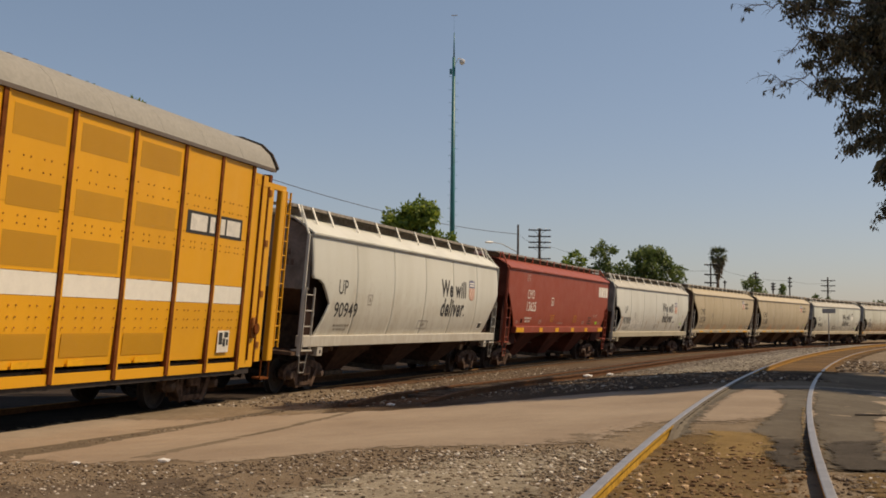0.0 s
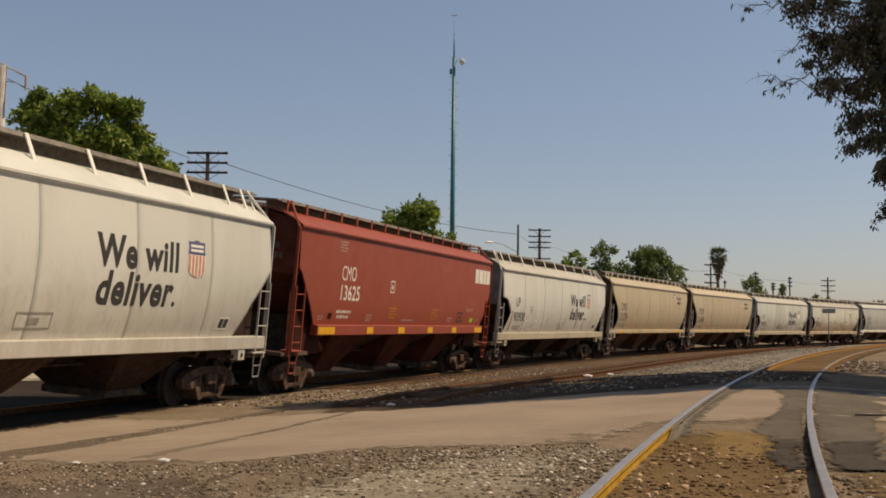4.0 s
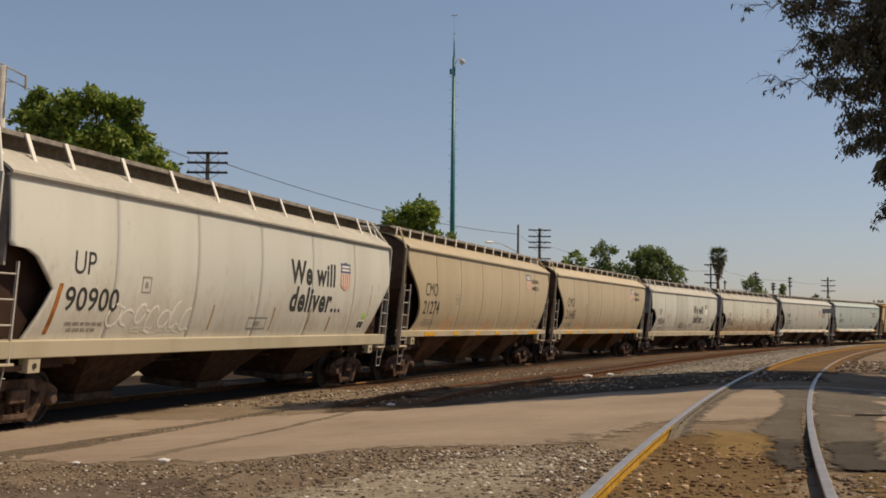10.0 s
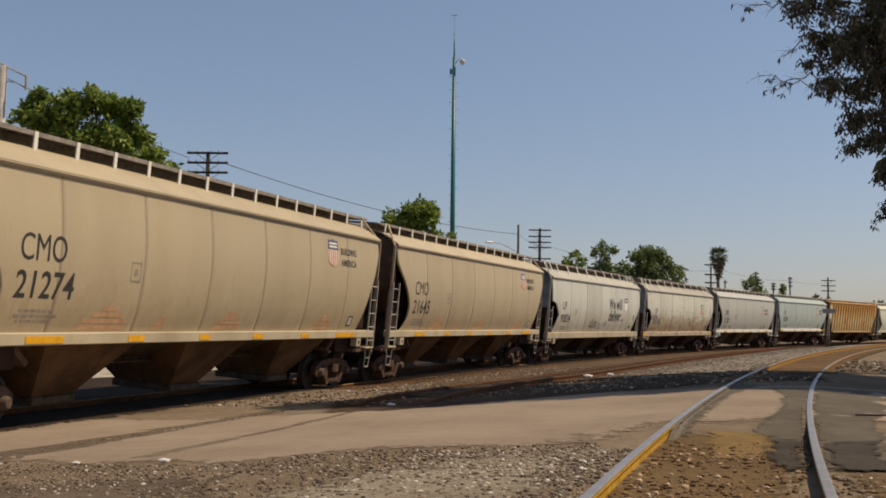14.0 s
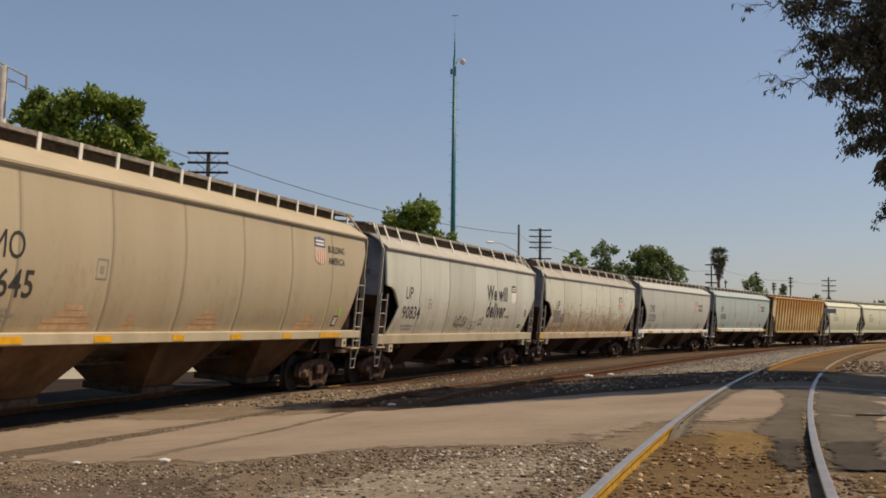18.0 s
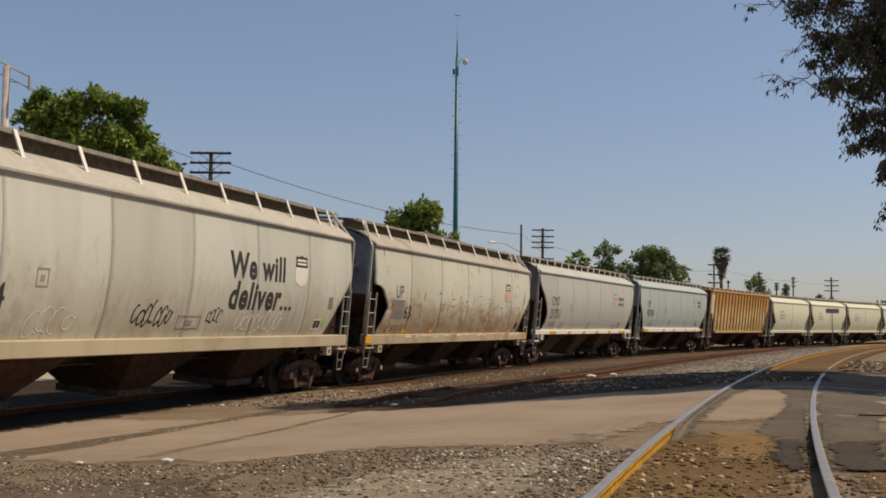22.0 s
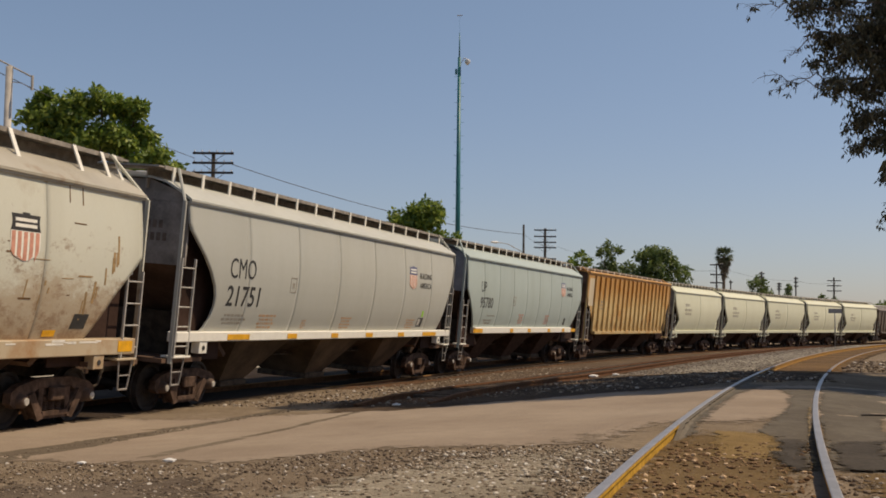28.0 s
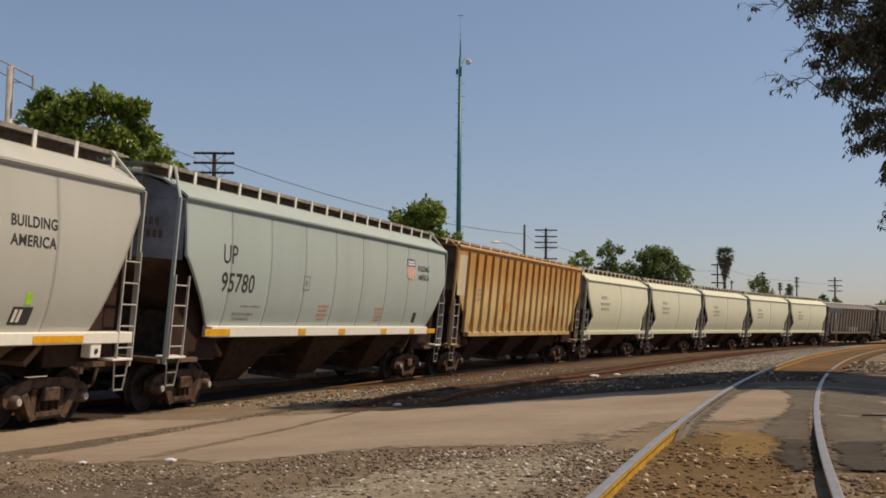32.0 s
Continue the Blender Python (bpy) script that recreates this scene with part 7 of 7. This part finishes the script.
# pole with bracket by the big tree
bp = tagged(new("lamp_pole"), "grey metal pole with an angled bracket arm", "pole")
bp.location = (-17.67, 45, gz(-17.67, 45))
_h = 12.00 - bp.location.z
part("pole", rod(B(), (0, 0, -0.3), (0, 0, _h), 0.17, 14, 0.14), CONC, bp)
bm = B()
rod(bm, (-0.6, 0, _h + 0.35), (0.93, 0, _h - 0.42), 0.035)
rod(bm, (0.93, 0, _h - 0.36), (0.93, 0, _h - 0.95), 0.06)
rod(bm, (0.1, 0, _h - 0.62), (0.5, 0, _h - 0.66), 0.02)
rod(bm, (0.5, 0, _h - 0.66), (0.93, 0, _h - 0.9), 0.02)
part("bracket", bm, CONC, bp)

# mast
ms = tagged(new("radio_mast"), "slim green steel mast with step bolts and a camera", "mast")
_z = gz(0.67, 85)
ms.location = (0.67, 85, _z)
_h = 24.20 - _z
part("mast_pole", rod(B(), (0, 0, -0.3), (0, 0, _h - 1.9), 0.24, 14, 0.115), MAST, ms)
part("mast_tip", rod(B(), (0, 0, _h - 1.9), (0, 0, _h), 0.06, 10, 0.03), MAST, ms)
part("whip", rod(B(), (0, 0, _h), (-0.01, 0, _h + 1.3), 0.006, 5), MAST, ms)
part("whip_disc", rod(B(), (-0.22, 0, _h + 1.32), (0.22, 0, _h + 1.34), 0.035, 6), SIGN, ms)
bolt = None
for k in range(34):
    z, sd = 4.0 + 0.5 * k, (-1 if k % 2 else 1)
    if bolt is None:
        bolt = part("step_bolt", rod(B(), (0, 0, 0), (0.36, 0, 0), 0.014, 5), MAST, ms, "", pose(0, 0, z))
    else:
        again(bolt, ms, pose(0, 0, z, 0, 0, 0 if sd > 0 else 180))
bm = B()
rod(bm, (0.1, 0, _h - 2.4), (0.35, 0, _h - 1.95), 0.03)
rod(bm, (0.35, 0, _h - 1.95), (0.55, 0, _h - 2.0), 0.03)
part("camera_bracket", bm, GLASS, ms)
part("dome_camera", lathe(B(), [(-0.22, 0.06), (-0.12, 0.18), (0.02, 0.22), (0.14, 0.20), (0.22, 0.10)], "z", 14), GLASS, ms, "white dome camera", pose(0.62, 0, _h - 2.25))
part("junction_box", box(B(), -0.32, -0.14, -0.1, 0.1, _h - 3.2, _h - 2.8, 0.01), MAST, ms)


def wire(p, q, sag, label, r=0.019, n=16):
    bm = B()
    p, q = Vector(p), Vector(q)
    pts = []
    for k in range(n + 1):
        f = k / n
        v = p.lerp(q, f)
        v.z -= sag * 4 * f * (1 - f)
        pts.append(v)
    side = (q - p).cross(Vector((0, 0, 1))).normalized() * r
    up = Vector((0, 0, r))
    rings = [[bm.verts.new(v + o) for o in (side, up, -side, -up)] for v in pts]
    for a, b in zip(rings, rings[1:]):
        for k in range(4):
            bm.faces.new((a[k], a[(k + 1) % 4], b[(k + 1) % 4], b[k]))
    bm.faces.new(rings[0])
    bm.faces.new(rings[-1][::-1])
    bmesh.ops.recalc_face_normals(bm, faces=bm.faces)
    tagged(part("overhead_wire", bm, WIRE), label, "wire", "overhead wires")


wire((-18.6, 45, 12.0), (-16.9, 75, 12.9), 0.15, "thin dark overhead wire reaching the crossarm pole")
wire((-14.39, 75, 12.51), (7.20, 110, 11.10), 0.75, "thin dark overhead wire between two poles", 0.024)
wire((7.30, 110, 11.10), (12.77, 138, 12.16), 0.5, "thin dark overhead wire in the distance", 0.016)
wire((12.97, 138, 12.06), (32.93, 140, 9.43), 0.9, "thin dark overhead wire sagging in the distance", 0.016)
wire((33.34, 140, 9.84), (54.81, 180, 10.28), 0.5, "thin dark overhead wire in the far distance", 0.014)
wire((54.92, 180, 10.28), (67.38, 200, 10.96), 0.4, "thin dark overhead wire in the far distance", 0.016)

sg_ = tagged(new("trackside_sign"), "thin grey post with a small blank sign board", "sign")
sg_.location = (32.14, 95, gz(32.14, 95))
_h = 3.86 - sg_.location.z
part("post", rod(B(), (0, 0, -0.2), (0, 0, _h), 0.05, 8), SIGN, sg_)
part("board", box(B(), -0.55, 0.55, -0.07, -0.045, _h - 0.38, _h, 0.008), SIGN, sg_)

# ---- stones and litter ----
def stones(name, n, area, lo, hi, label, seed, tones):
    """Loose stones strewn over an area, joined as one heap of stuff."""
    r = np.random.RandomState(seed)
    base = bmesh.new()
    bmesh.ops.create_icosphere(base, subdivisions=1, radius=1.0)
    bv = np.array([v.co[:] for v in base.verts])
    bf = [tuple(v.index for v in f.verts) for f in base.faces]
    base.free()
    P = []
    while len(P) < n:
        u = r.uniform(0, 1, 2)
        p = area(*u)
        dens = noise.noise((p[0] * 0.8, p[1] * 0.8, seed)) + 0.5 * noise.noise((p[0] * 2.6, p[1] * 2.6, seed))
        if dens > r.uniform(-0.9, 0.5):
            P.append(p)
    P = np.array(P)
    Z = ground_z(P[:, 0], P[:, 1])
    V, F = [], []
    for k in range(n):
        s = lo + (hi - lo) * r.uniform(0, 1) ** 3.2
        v = bv * (1 + r.uniform(-0.28, 0.28, (len(bv), 1))) * np.array([s * r.uniform(0.8, 1.4), s * r.uniform(0.7, 1.2), s * r.uniform(0.45, 0.8)])
        a = r.uniform(0, 6.28)
        c, sn = math.cos(a), math.sin(a)
        v = np.column_stack([v[:, 0] * c - v[:, 1] * sn, v[:, 0] * sn + v[:, 1] * c, v[:, 2]]) + np.array([P[k, 0], P[k, 1], Z[k] + s * 0.25 + 0.005])
        F += [tuple(i + len(V) for i in f) for f in bf]
        V += v.tolist()
    me = bpy.data.meshes.new(name)
    me.from_pydata(V, [], F)
    m, nt, b = nodes(name + "_stone", 0.9)
    b.inputs["Specular IOR Level"].default_value = 0.15
    g = nt.nodes.new("ShaderNodeNewGeometry")
    nt.links.new(ramp(nt, g.outputs["Random Per Island"], tones), b.inputs["Base Color"])
    me.materials.append(m)
    return tagged(new(name, me), label, "gravel", kind="stuff")


TONES = [(0.0, (0.085, 0.060, 0.044)), (0.3, (0.155, 0.114, 0.079)), (0.7, (0.215, 0.162, 0.114)), (0.9, (0.33, 0.27, 0.20)), (1.0, (0.66, 0.60, 0.52))]
PALES = [(0.0, (0.055, 0.040, 0.028)), (0.25, (0.19, 0.145, 0.10)), (0.7, (0.33, 0.27, 0.20)), (0.92, (0.48, 0.42, 0.34)), (1.0, (0.72, 0.67, 0.58))]
EDGE = np.array([(-5.77, 13.4), (-4.95, 12.95), (-3.37, 11.85), (-2.01, 10.83), (-1.44, 11.34), (-0.68, 11.55), (0.02, 11.38), (1.22, 11.3), (1.7, 11.7)])
stones("gravel", 15000, lambda u, v: (lambda x: (x, 6.0 + (float(np.interp(x, EDGE[:, 0], EDGE[:, 1])) + 0.35 - 6.0) * v ** 0.7))(-6.0 + 7.6 * u), 0.003, 0.020, "loose brown and grey gravel in the foreground", 3, TONES)
stones("rail_gravel", 2800, lambda u, v: (float(near_x(5 + 7.0 * v)) - 0.68 + 1.36 * u, 5 + 7.0 * v), 0.003, 0.032, "loose stones between the near rails", 4, [(p, (q[0] * 0.95, q[1] * 0.75, q[2] * 0.55)) for p, q in TONES])
stones("rail_side_gravel", 8000, lambda u, v: (float(near_x(5 + 6.3 * v)) - 0.8 - 2.2 * u, 5 + 6.3 * v), 0.004, 0.025, "pale and dark stones beside the near rail", 5, PALES)
stones("ballast_stones", 14000, lambda u, v: (lambda y: (lambda a, b: (a + (b - a) * u, y))(float(np.interp(y, _m[:8, 1], _m[:8, 0])) + 1.3, float(near_x(y)) - 0.95))(32.5 + 45 * v ** 1.2), 0.012, 0.038, "loose pale ballast stones between the tracks", 6, [(0.0, (0.13, 0.108, 0.086)), (0.6, (0.235, 0.198, 0.158)), (1.0, (0.42, 0.37, 0.31))])
stones("right_gravel", 2600, lambda u, v: (float(near_x(4.5 + 5.0 * v)) + 0.82 + 2.0 * u, 4.5 + 5.0 * v - 0.5 * u), 0.005, 0.028, "loose brown stones outside the far rail", 9, TONES)
stones("bank_stones", 900, lambda u, v: (float(near_x(32 + 10 * v)) + 1.1 + 2.6 * u, 32 + 10 * v), 0.02, 0.09, "brown and grey stones on the bank outside the curve", 10, TONES)
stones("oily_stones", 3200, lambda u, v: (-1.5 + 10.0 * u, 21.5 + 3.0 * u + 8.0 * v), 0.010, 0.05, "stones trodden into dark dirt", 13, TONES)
stones("track_stones", 3600, lambda u, v: (-5.2 + 9.0 * v + 3.4 * u, 23.0 + 25 * v), 0.012, 0.045, "stones along the rusty side track", 7, TONES)
stones("groove_stones", 900, lambda u, v: (-5.6 + 2.6 * v + 0.3 * u, 13.4 + 8.8 * v), 0.006, 0.022, "crumbs of asphalt in the groove", 12, [(p, (q[0] * 0.7, q[1] * 0.7, q[2] * 0.7)) for p, q in TONES[:4]] + [(1.0, (0.26, 0.21, 0.16))])


def litter(x, y, s, mat, label, name="litter"):
    bm = B()
    bmesh.ops.create_icosphere(bm, subdivisions=1, radius=s)
    for v in bm.verts:
        v.co = Vector((v.co.x * 1.4, v.co.y, v.co.z * 0.45)) * (1 + 0.3 * noise.noise(v.co * 9 / s))
    ob = tagged(part(name, bm, mat), label, "litter")
    ob.location = (x, y, gz(x, y) + s * 0.25 + 0.02)


PALE = plain("pale_litter", (0.70, 0.68, 0.64), 0.7, 0, 0.1)
litter(-0.94, 21.31, 0.07, PALE, "scrap of white litter on dark dirt")
litter(-2.86, 11.90, 0.06, PALE, "scrap of pale litter on the road")
litter(-3.93, 12.42, 0.045, PALE, "small scrap of white litter by the groove")
litter(4.15, 32.69, 0.13, PALE, "white lump among the ballast")
litter(4.88, 33.26, 0.09, PALE, "pale lump among the ballast")
litter(-1.29, 9.94, 0.035, DARK_DIRT, "dark clod at the road's edge", "clod")
st = B()
rod(st, (5.4, 15.0, 0.0), (5.75, 14.75, 0.015), 0.012, 6)
rod(st, (5.75, 14.75, 0.015), (5.95, 14.7, 0.005), 0.009, 6)
tagged(part("stick", st, WOOD), "thin dark stick lying on asphalt", "stick").location.z = gz(5.6, 14.9) + 0.06


# ---- motion ----
def along(t):
    """Where the coupling behind the automobile rack stands on the main line at t seconds."""
    return 19.3025 + -4.758241 * t + -0.0054153 * t * t + 0.00014471 * t ** 3 + -1.401110e-06 * t ** 3 * (t - 32) + -1.256687e-06 * t * t * (t - 32) ** 2 * (t - 16)


def on_line(s, L):
    """The pose of a car of length L whose middle stands at s."""
    h = L / 2 - 2.15
    x0, y0, _ = main_at(s - h)
    x1, y1, _ = main_at(s + h)
    z0, z1 = float(rise(s - h)), float(rise(s + h))
    yaw = math.atan2(y1 - y0, x1 - x0)
    pitch = math.atan2(z1 - z0, math.hypot(x1 - x0, y1 - y0))
    return Matrix.Translation(((x0 + x1) / 2, (y0 + y1) / 2, (z0 + z1) / 2)) @ Euler((0, 0, yaw)).to_matrix().to_4x4() @ Euler((0, -pitch, 0)).to_matrix().to_4x4() @ Euler((radians(float(bank(s))), 0, 0)).to_matrix().to_4x4()


def motions():
    times = [k * 0.5 for k in range(65)]
    walk(rack, [(t, on_line(along(t) - rack_len / 2, rack_len)) for t in times])
    start = 0.0
    for car, L in CARS:
        walk(car, [(t, on_line(along(t) + start + L / 2, L)) for t in times])
        start += L
    # the wheels roll: 0.45 m radius
    ticks = [k * 4 / 30 for k in range(241)]
    for w, ax, car in SPIN:
        walk(w, [(t, pose(ax, 0, 0.45, 0, math.degrees((along(t) - along(0)) / 0.45), 0)) for t in ticks])


motions()
